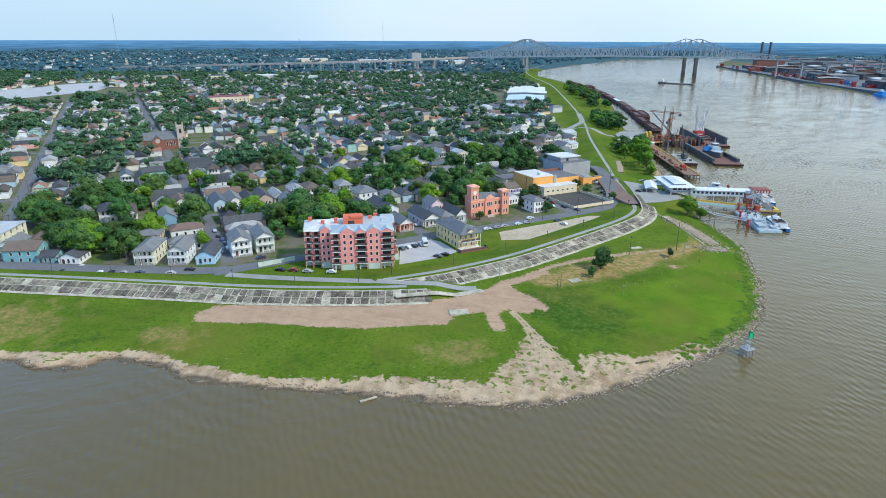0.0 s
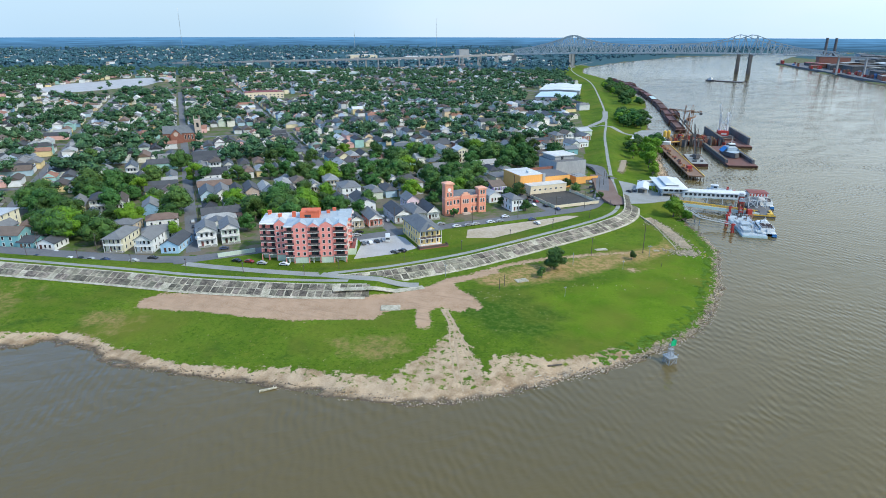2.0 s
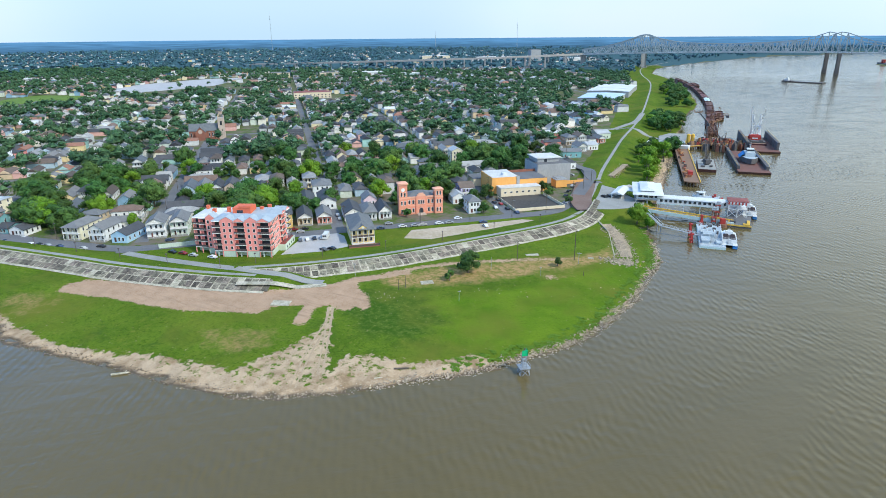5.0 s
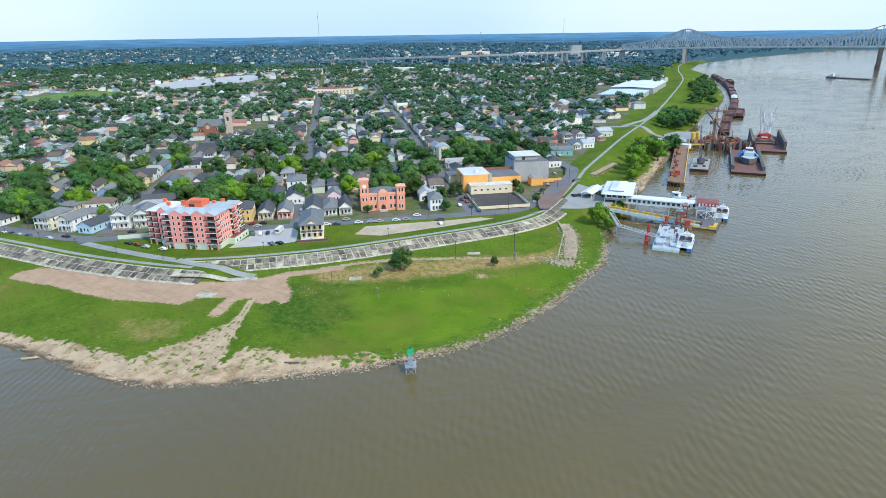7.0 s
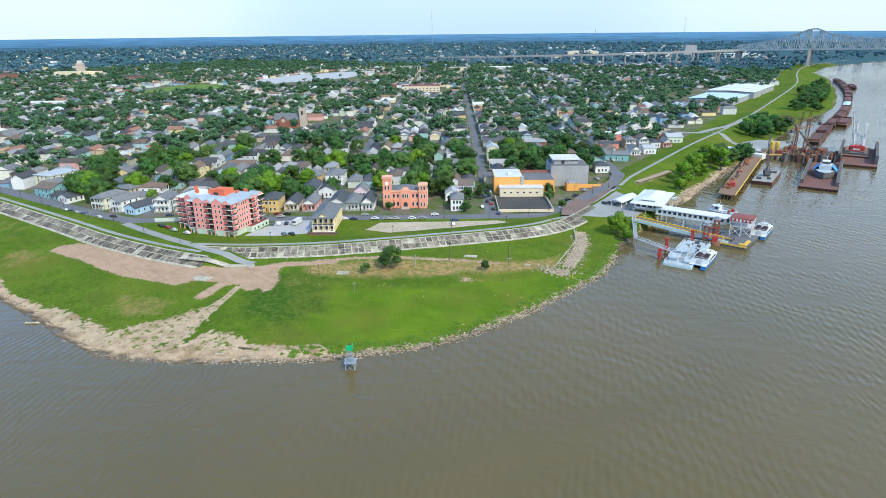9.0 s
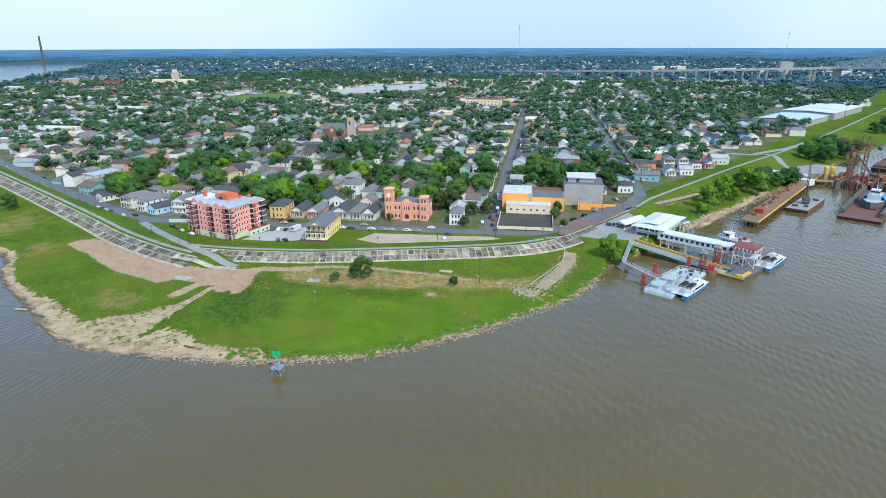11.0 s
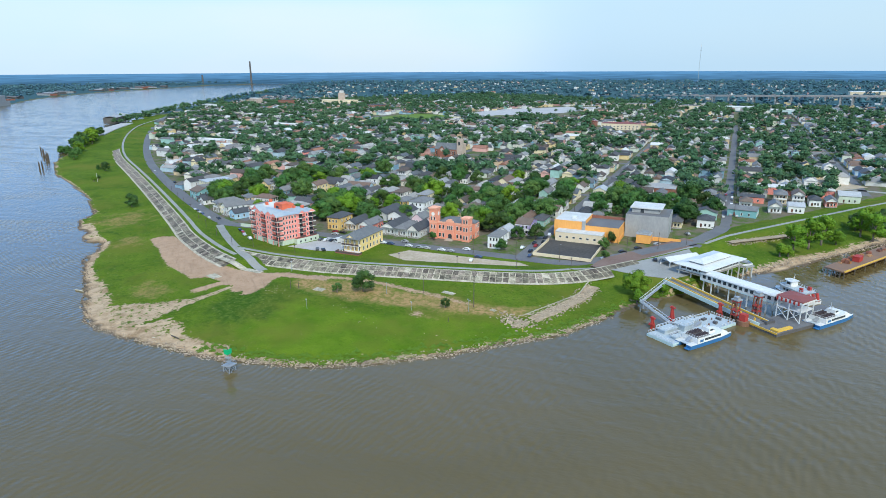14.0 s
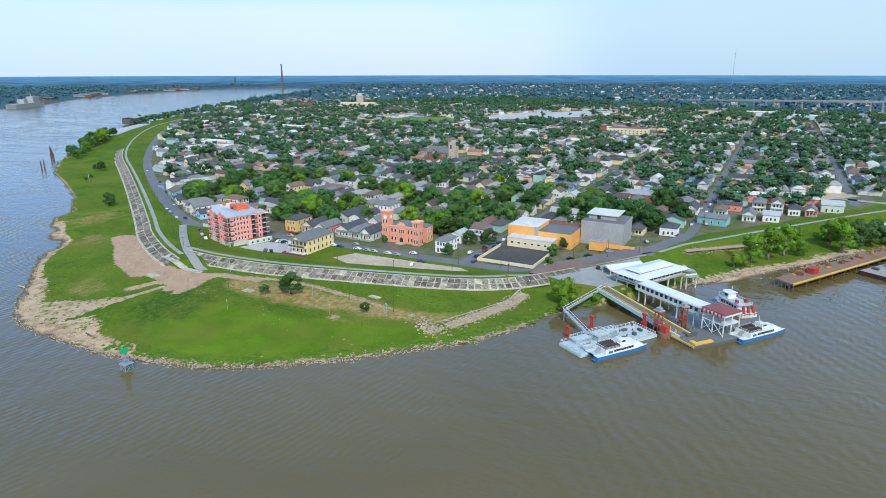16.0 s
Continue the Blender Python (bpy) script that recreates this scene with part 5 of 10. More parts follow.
# ---- trees of the town ----
TREE_SPOTS = ([(-168, 274, 2, 1.25, 0),
     (-160, 285, 2, 1.1, 0),
     (-146, 297, 2, 1.15, 1),
     (-129, 305, 2, 1.0, 0),
     (-212, 318, 2, 1.2, 0),
     (-203, 350, 2, 1.2, 0),
     (-84, 300, 0, 0.9, 0),
     (-72, 305, 0, 0.9, 0),
     (-66, 316, 1, 1.0, 0),
     (-88, 408, 2, 1.0, 0),
     (-48, 392, 1, 1.1, 0),
     (-36, 396, 2, 0.9, 0),
     (-31, 352, 0, 1.0, 0),
     (-7, 372, 2, 1.05, 1),
     (0, 409, 2, 1.2, 0),
     (23, 403, 2, 1.15, 0)]
    + [(12, 388, 0, 1.1, 0),
     (34, 384, 0, 1.0, 0),
     (-73, 428, 1, 1.2, 0),
     (-190, 437, 2, 1.3, 0),
     (-200, 412, 1, 1.2, 1),
     (-263, 440, 2, 1.3, 0),
     (-183, 302, 2, 1.2, 0),
     (-190, 290, 0, 1.1, 0),
     (50, 362, 1, 0.8, 0),
     (53, 376, 0, 0.8, 0),
     (22, 336, 3, 0.8, 0),
     (-178, 330, 2, 1.1, 0),
     (-153, 330, 0, 1.0, 1),
     (-118, 335, 0, 1.0, 0),
     (-108, 318, 3, 1.1, 0),
     (97, 400, 1, 0.8, 0)]
    + [(92, 412, 3, 1.1, 0),
     (5, 398, 0, 1.2, 0),
     (-15, 384, 0, 1.1, 0),
     (12, 425, 2, 1.1, 0),
     (7, 361, 1, 1.0, 0),
     (20, 368, 0, 1.1, 0),
     (29, 376, 0, 1.1, 0),
     (31, 386, 2, 0.9, 1),
     (59, 385, 0, 0.9, 0),
     (63, 353, 1, 0.8, 0),
     (110, 384, 3, 0.8, 0)])
for x, y, k, sz, lt in TREE_SPOTS:
    tree(x, y, k, sz, bool(lt), z=TOWN)
rs = random.Random(77)
spots_near, spots_far = [], []
cand = np.array([(rs.uniform(-1500, 520), rs.uniform(255, 1700)) for _ in range(30000)])
okt = inside(cand[:, 0], cand[:, 1], TOWNLINE)
edge, _ = line_dist(cand[:, 0], cand[:, 1], TOWNLINE[:20])
ca, cb = (cand @ W - A0) % AS, (cand @ U - B0) % BS
wood = blobs(cand[:, 0], cand[:, 1], 160, 8)
for (x, y), o, e, fa, fb, w_ in zip(cand, okt, edge, ca, cb, wood):
    if not o or e < 12 or not free_plot(x, y, 2, placed):
        continue
    if min(fa, AS - fa) < 5.0 or min(fb, BS - fb) < 4.5:
        continue
    mid_yard = 26 < fb < BS - 26 and 10 < fa < AS - 10
    if rs.random() > (0.80 if mid_yard else 0.28) * (0.8 + 0.7 * w_):
        continue
    d = math.hypot(x - 60, y - 250)
    (spots_near if d < 300 else spots_far).append((x, y))
for n, (x, y) in enumerate(spots_near[:300]):
    tree(x, y, rs.choice((0, 0, 1, 2, 2, 3)), rs.uniform(0.85, 1.4), rs.random() < 0.14, z=TOWN)
spots_far += spots_near[300:]


def far_trees(name, rows, label, leaves, lump, seed, size=(0.8, 1.3), mat=None):
    """Many far trees in one mesh: rough lumps with loose leaf quads."""
    rs2 = np.random.RandomState(seed)
    forms = []
    for k in range(6):
        r = random.Random(seed * 10 + k)
        cl = [(r.uniform(-3.2, 3.2), r.uniform(-3.2, 3.2), r.uniform(4.2, 8.2), r.uniform(2.0, 3.4)) for _ in range(lump)]
        s = leaf_cloud(r, cl, leaves, 0.78, leaves < 24)
        forms.append((np.array(s.v), s.f))
    V, F, n = [], [], 0
    for x, y, z in rows:
        fv, ff = forms[rs2.randint(6)]
        a, sc = rs2.uniform(0, 6.28), rs2.uniform(*size)
        c, q = math.cos(a) * sc, math.sin(a) * sc
        V.append(np.stack([x + fv[:, 0] * c - fv[:, 1] * q, y + fv[:, 0] * q + fv[:, 1] * c, z + fv[:, 2] * sc * rs2.uniform(0.8, 1.15)], 1))
        F += [tuple(i + n for i in f) for f in ff]
        n += len(fv)
    s = Soup()
    s.v, s.f, s.m = np.concatenate(V).tolist(), F, [0] * len(F)
    return solo(name, s, [mat or M_FARLEAF_HAZE], label, "trees", kind="stuff")


far_trees("town_trees", [(x, y, TOWN) for x, y in spots_far], "dense dark green trees between the houses", 17, 4, 3, (0.9, 1.55))
rows = []
cand = np.array([(rs.uniform(-4400, 2500), rs.uniform(300, 4400)) for _ in range(9500)])
bank, _ = line_dist(cand[:, 0], cand[:, 1], SHORE + SHORE_UP)
okt = inside(cand[:, 0], cand[:, 1], LAND) & (bank > 45)
for (x, y), o in zip(cand, okt):
    if o and free_plot(x, y, 5) and (y > 1650 or x < -1450):
        rows.append((x, y, TOWN - 1.0))
far_trees("far_woods", rows, "endless far woods over the plain", 5, 4, 9, (1.5, 2.6), M_FARWOOD_HAZE)

# ---- landmark buildings ----
def sheet_roof(parent, name, x0, x1, y0, y1, z, mat, thick=0.3, label=""):
    return part(name, Soup().box(x0, x1, y0, y1, z, z + thick), [mat], parent, label)


def apartment_block():
    """The salmon-pink block with stacked balconies, gabled bays and a pale green ground floor."""
    m = Matrix.Translation((-21.0, 258.8, 3.6)) @ Matrix.Rotation(radians(9.5), 4, 'Z') @ Matrix.Diagonal((0.83, 0.80, 0.93, 1))
    e = thing("apartment_building", "salmon-pink five-storey apartment block with stacked balconies", "apartment building", m)
    g, fh, nf = 3.4, 3.05, 5
    top = g + fh * nf
    # walls
    part("main_wall", Soup().box(-33, 0, 1.9, 30, g, top), [M_PINK], e)
    part("wing_wall", Soup().box(-47, -33, 9.0, 29, g, top), [M_PINK], e)
    part("ground_floor", Soup().box(-32.6, -0.4, 3.2, 29.6, 0, g), [M_MINT], e, "pale green plaster ground floor")
    part("wing_ground_floor", Soup().box(-46.6, -33, 11.0, 28.6, 0, g), [M_MINT], e)
    part("side_terrace", Soup().box(-0.6, 4.0, 12.5, 31.5, 0, g + 0.12), [M_MINT], e, "pale green terrace base")
    part("terrace_deck", Soup().box(0.3, 3.7, 12.8, 31.2, g + 0.12, g + 0.2), [M_REDROOF], e)
    # pink towers on the front
    for x0, x1, y in ((-14, -7, 0), (-28, -20.5, 0), (-38.5, -33, 5.0)):
        part("bay", Soup().box(x0, x1, y, y + 4.2, g, top + 0.6), [M_PINK], e)
        part("bay_base", Soup().box(x0 + 0.2, x1 - 0.2, y + 0.2, y + 3.2, 0, g), [M_MINT], e)
    for k, (y0, y1) in enumerate(((22.2, 25.2),)):
        part("side_bay", Soup().box(-1, 1.6, y0, y1, g, top + 0.4), [M_PINK], e)
    win = window_unit(1.15, 1.6)
    for f in range(nf):
        z = g + fh * f + 0.8
        for x0, x1, y in ((-14, -7, 0), (-28, -20.5, 0), (-38.5, -33, 5.0)):
            for q in (0.28, 0.72):
                part("window", win, [], e, at=facing(x0 + (x1 - x0) * q, y, z, "front"))
        for y in (5.2, 7.6, 10.0, 12.4, 14.8):
            part("window", win, [], e, at=facing(0, y, z, "right"))
        part("window", win, [], e, at=facing(1.6, 23.7, z, "right"))
        for x in (-44, -40, -36):
            part("window", win, [], e, at=facing(x, 29, z, "back"))
    # balconies: slab, rail, glazed door behind
    bays = [("front", -7, 0, 0.0, 1.9), ("front", -20.5, -14, 0.0, 1.9), ("front", -33, -28, 0.5, 1.9), ("front", -43, -38.5, 6.6, 9.0), ("front", -47, -43, 7.4, 9.0)]
    for _, x0, x1, y, yw in bays:
        slab = Soup().box(x0 + 0.05, x1 - 0.05, y - 0.5, yw, -0.14, 0.14).mesh("balcony", [M_TRIM])
        rail = Soup().box(x0 + 0.1, x1 - 0.1, y - 0.46, y - 0.40, 0.14, 1.15).mesh("railing", [M_RAIL])
        door = Soup().box(x0 + 1.3, x1 - 1.3, yw - 0.12, yw + 0.02, 0.14, 2.5).mesh("glazed_door", [M_PANE])
        for f in range(nf + 0):
            z = g + fh * f
            b = part("balcony", slab, [], e, at=(0, 0, z))
            part("railing", rail, [], b)
            part("glazed_door", door, [], b)
        part("bay_roof", Soup().box(x0, x1, y - 0.6, yw + 0.4, top - 0.1, top + 0.15), [M_TRIM], e)
        for x in (x0 + 0.25, x1 - 0.25):
            part("column", Soup().box(x - 0.2, x + 0.2, y - 0.3, y + 0.1, 0, top - 0.1), [M_PINK], e)
    for y0, y1, out in ((17.0, 22.2, 1.9), (25.2, 31.0, 2.6)):
        slab = Soup().box(-0.1, out, y0, y1, -0.14, 0.14).mesh("balcony", [M_TRIM])
        rail = Soup().box(out - 0.1, out - 0.04, y0, y1, 0.14, 1.15).mesh("railing", [M_RAIL])
        door = Soup().box(-0.02, 0.10, y0 + 1.3, y1 - 1.3, 0.14, 2.5).mesh("glazed_door", [M_PANE])
        for f in range(nf):
            b = part("balcony", slab, [], e, at=(0, 0, g + fh * f))
            part("railing", rail, [], b)
            part("glazed_door", door, [], b)
        part("bay_roof", Soup().box(-0.1, out + 0.1, y0, y1, top - 0.1, top + 0.15), [M_TRIM], e)
    # corner balconies wrap round the side
    rail = Soup().box(0.36, 0.42, -0.4, 4.2, 0.14, 1.15).mesh("railing", [M_RAIL])
    slab = Soup().box(-0.1, 0.42, -0.4, 4.2, -0.14, 0.14).mesh("balcony", [M_TRIM])
    for f in range(nf):
        b = part("balcony", slab, [], e, at=(0, 0, g + fh * f))
        part("railing", rail, [], b)
    # roof: pale metal hips, gabled bays, orange stair house
    part("main_roof", Soup().hip(-33, 0.2, 1.4, 16, top + 0.25, 2.0, 0.4), [M_METALROOF], e)
    part("rear_roof", Soup().hip(-18, 1.2, 16, 31, top + 0.25, 1.8, 0.3), [M_METALROOF], e)
    part("flat_roof", Soup().box(-33, -18, 16, 30, top, top + 0.3), [M_WHITEROOF], e)
    part("wing_roof", Soup().hip(-47, -33, 8.8, 29, top + 0.2, 1.6, 0.3), [M_WHITEROOF], e)
    for x0, x1, y, mat in ((-7.2, 0.2, -0.7, M_PINK), (-14, -7, -0.1, M_PINK), (-20.6, -13.9, -0.7, M_PINK), (-28, -20.5, -0.1, M_PINK), (-38.5, -33, 4.9, M_PINK)):
        z = top + (0.6 if y > -0.5 else 0.15)
        c = (x0 + x1) / 2
        part("gable", Soup().add([(x0, y, z), (x1, y, z), (c, y, z + 1.9), (x0, y + 0.25, z), (x1, y + 0.25, z), (c, y + 0.25, z + 1.9)], [(0, 1, 2), (4, 3, 5), (0, 3, 4, 1)]), [mat], e)
        part("gable_roof", Soup().gable(x0, x1, y + 0.1, y + 6.5, z, 1.9, 0.2, 0.15), [M_METALROOF], e)
    for y0, y1 in ((16.8, 22.4), (25, 31.2)):
        z, c = top + 0.15, (y0 + y1) / 2
        part("gable", Soup().add([(2.0, y0, z), (2.0, y1, z), (2.0, c, z + 1.7), (1.75, y0, z), (1.75, y1, z), (1.75, c, z + 1.7)], [(0, 1, 2), (4, 3, 5), (0, 3, 4, 1)]), [M_PINK], e)
        part("gable_roof", Soup().gable(-5, 1.9, y0, y1, z, 1.7, 0.2, 0.15, along="x"), [M_METALROOF], e)
    ph = part("stair_house", Soup().box(-26, -15.5, 15, 25, top, top + 3.6), [M_ORANGERED], e, "orange-red stair house on the roof")
    part("parapet", Soup().box(-22, -15.2, 14.7, 20, top + 3.6, top + 4.5), [M_ORANGERED], ph)
    part("opening", Soup().box(-23.5, -20, 14.9, 15.1, top + 0.9, top + 2.4), [M_PANE], ph)
    for x, y in ((-30, 20), (-37, 16), (-8, 27), (-44, 24), (-11, 22)):
        part("chimney", Soup().box(x - 0.9, x + 0.9, y - 0.9, y + 0.9, top, top + 2.6).box(x - 1.05, x + 1.05, y - 1.05, y + 1.05, top + 2.6, top + 2.85), [M_ORANGERED], e)
    # open parking under the front
    for x in (-31, -26, -18, -5, -1.2):
        part("column", Soup().box(x - 0.3, x + 0.3, 0.6, 1.2, 0, g), [M_MINT], e)
    for y in (15, 19, 24, 28):
        part("low_window", Soup().box(3.98, 4.06, y, y + 1.2, 1.0, 2.2), [M_PANE], e)


apartment_block()


def yellow_house():
    m = at_grid(14.6, 284.8)
    e = thing("house", "pale yellow two-storey house with white double gallery", "house", m, "houses along the river front")
    w, l, h, p = 11.4, 26.0, 8.0, 2.6
    s = Soup()
    s.add([(-w / 2, p, 0), (w / 2, p, 0), (w / 2, l, 0), (-w / 2, l, 0), (-w / 2, p, h), (w / 2, p, h), (w / 2, l, h), (-w / 2, l, h)],
          [(0, 1, 5, 4), (1, 2, 6, 5), (2, 3, 7, 6), (3, 0, 4, 7), (0, 3, 2, 1)])
    part("wall", s, [M_YELLOW], e)
    part("roof", Soup().hip(-w / 2, w / 2, 0, l, h, 3.3, 0.6), [M_SLATE], e)
    gb = part("gable", Soup().add([(-3, 0.2, h), (3, 0.2, h), (0, 0.2, h + 2.1), (-3, 0.45, h), (3, 0.45, h), (0, 0.45, h + 2.1)], [(0, 1, 2), (4, 3, 5), (0, 3, 4, 1)]), [M_YELLOW], e)
    part("gable_roof", Soup().gable(-3, 3, 0.3, 6, h, 2.1, 0.35, 0.18), [M_SLATE], e)
    part("gable_window", Soup().box(-0.5, 0.5, 0.12, 0.21, h + 0.4, h + 1.2), [M_TRIM], gb)
    part("gallery_floor", Soup().box(-w / 2, w / 2, 0, p, 3.75, 4.05), [M_TRIM], e)
    part("porch_floor", Soup().box(-w / 2, w / 2, 0, p, 0, 0.5), [M_TRIM], e)
    part("cornice", Soup().box(-w / 2, w / 2, 0.05, 0.4, h - 0.45, h), [M_TRIM], e)
    part("railing", Soup().box(-w / 2, w / 2, 0.1, 0.16, 4.05, 5.05), [M_RAIL], e)
    col = Soup().tube((0, 0.25, 0.5), (0, 0.25, h - 0.45), 0.2, 0.17, 8).mesh("column", [M_TRIM])
    for k in range(5):
        part("column", col, [], e, at=(-w / 2 + 0.3 + k * (w - 0.6) / 4, 0, 0))
    win = window_unit(1.1, 2.0)
    for z in (1.1, 4.8):
        for x in (-4.2, -1.4, 1.4, 4.2):
            part("window", win, [], e, at=facing(x, p, z, "front"))
        for k in range(6):
            part("window", win, [], e, at=facing(w / 2, 5 + 3.6 * k, z, "right"))
            part("window", win, [], e, at=facing(-w / 2, 5 + 3.6 * k, z, "left"))
    t = solo("terrace", Soup().box(-7.4, 7.6, -3.6, -0.05, 0, 0.5), [M_BRICK], "brick terrace before the yellow house", "terrace", m=m)
    f = thing("fence", "dark low fence round the terrace", "fence", m)
    part("rail", Soup().box(-7.4, 7.6, -3.6, -3.5, 0.5, 1.4), [M_RAIL], f)
    part("rail", Soup().box(7.5, 7.6, -3.5, 0.0, 0.5, 1.4), [M_RAIL], f)
    part("rail", Soup().box(-7.4, -7.3, -3.5, 0.0, 0.5, 1.4), [M_RAIL], f)


yellow_house()


def courthouse():
    m = at_grid(16.9, 338.2) @ Matrix.Diagonal((0.94, 0.94, 1, 1))
    e = thing("courthouse", "terracotta brick courthouse with two unequal towers", "courthouse", m)
    part("main_wall", Soup().box(4.6, 22.6, 0.9, 15.5, 0, 10.2), [M_COURT], e)
    part("rear_wall", Soup().box(6, 27, 9.0, 16.5, 0, 9.4), [M_COURT], e)
    part("roof", Soup().hip(4.8, 22.4, 1.3, 15.3, 10.2, 2.4, 0.1), [M_SLATE], e)
    part("rear_roof", Soup().hip(6, 27, 9, 16.5, 9.4, 1.6, 0.2), [M_SLATE], e)
    part("cornice", Soup().box(4.4, 22.8, 0.55, 1.0, 9.5, 10.5), [M_COURT_T], e)
    part("string_course", Soup().box(4.5, 22.7, 0.7, 1.0, 4.9, 5.3), [M_COURT_T], e)
    # middle bay with stepped gable and round-headed door
    c = 13.6
    part("middle_bay", Soup().box(c - 3.2, c + 3.2, 0.2, 1.1, 0, 10.6), [M_COURT], e)
    part("stepped_gable", Soup().box(c - 2.6, c + 2.6, 0.15, 0.9, 10.6, 11.6).box(c - 1.5, c + 1.5, 0.15, 0.9, 11.6, 12.5), [M_COURT_T], e)
    arch = [(c + 1.3 * math.cos(a), 2.4 + 1.3 * math.sin(a)) for a in np.linspace(0, math.pi, 9)]
    pts = [(c - 1.3, 0), (c + 1.3, 0)] + arch
    n = len(pts)
    part("door_arch", Soup().add([(x, 0.10, z) for x, z in pts] + [(x, 0.3, z) for x, z in pts], [tuple(range(n))] + [((i + 1) % n, i, n + i, n + (i + 1) % n) for i in range(n)]), [M_PANE], e)
    part("steps", Soup().box(c - 2.6, c + 2.6, -2.6, 0.2, 0, 0.45).box(c - 2.2, c + 2.2, -1.7, 0.2, 0.45, 0.9), [M_STONE], e)
    for name, x0, x1, y0, y1, h in (("clock_tower", -0.2, 5.0, -0.6, 4.6, 18.6), ("tower", 22.0, 27.0, -0.6, 4.4, 14.2)):
        t = part(name, Soup().box(x0, x1, y0, y1, 0, h), [M_COURT], e)
        part("cornice", Soup().box(x0 - 0.5, x1 + 0.5, y0 - 0.5, y1 + 0.5, h - 0.7, h + 0.1), [M_COURT_T], t)
        part("cap", Soup().hip(x0, x1, y0, y1, h + 0.1, 1.0, 0.5), [M_COURT_T], t)
        part("belt", Soup().box(x0 - 0.2, x1 + 0.2, y0 - 0.2, y1 + 0.2, 9.6, 10.2), [M_COURT_T], t)
        if h > 15:
            for side, mm in (("front", facing((x0 + x1) / 2, y0, 15.0, "front")), ("right", facing(x1, (y0 + y1) / 2, 15.0, "right"))):
                k = [(1.15 * math.cos(a), 1.15 * math.sin(a)) for a in np.linspace(0, 2 * math.pi, 17)[:-1]]
                part("clock_face", Soup().add([(x, -0.10, z) for x, z in k] + [(x, 0.05, z) for x, z in k], [tuple(range(16))] + [((i + 1) % 16, i, 16 + i, 16 + (i + 1) % 16) for i in range(16)]), [M_TRIM], t, at=mm)
    win, pair = window_unit(1.2, 2.2), window_unit(0.9, 2.2)
    for z in (1.3, 6.2):
        for x in (6.4, 8.8, 18.4, 20.8):
            part("window", win, [], e, at=facing(x, 0.9, z, "front"))
        for x in (1.4, 3.4, 23.6, 25.4):
            part("window", pair, [], e, at=facing(x, -0.6, z, "front"))
        for y in (1.0, 3.0):
            part("window", pair, [], e, at=facing(27.0, y, z, "right"))
        for y in (10.5, 12.8, 15.0):
            part("window", pair, [], e, at=facing(27.0, y, z, "right"))
    for x in (12.2, 13.6, 15.0):
        part("window", pair, [], e, at=facing(x, 0.2, 6.2, "front"))
    for x in (1.4, 3.4):
        part("window", pair, [], e, at=facing(x, -0.6, 11.2, "front"))
    for x in (23.6, 25.4):
        part("window", pair, [], e, at=facing(x, -0.6, 10.9, "front"))


courthouse()


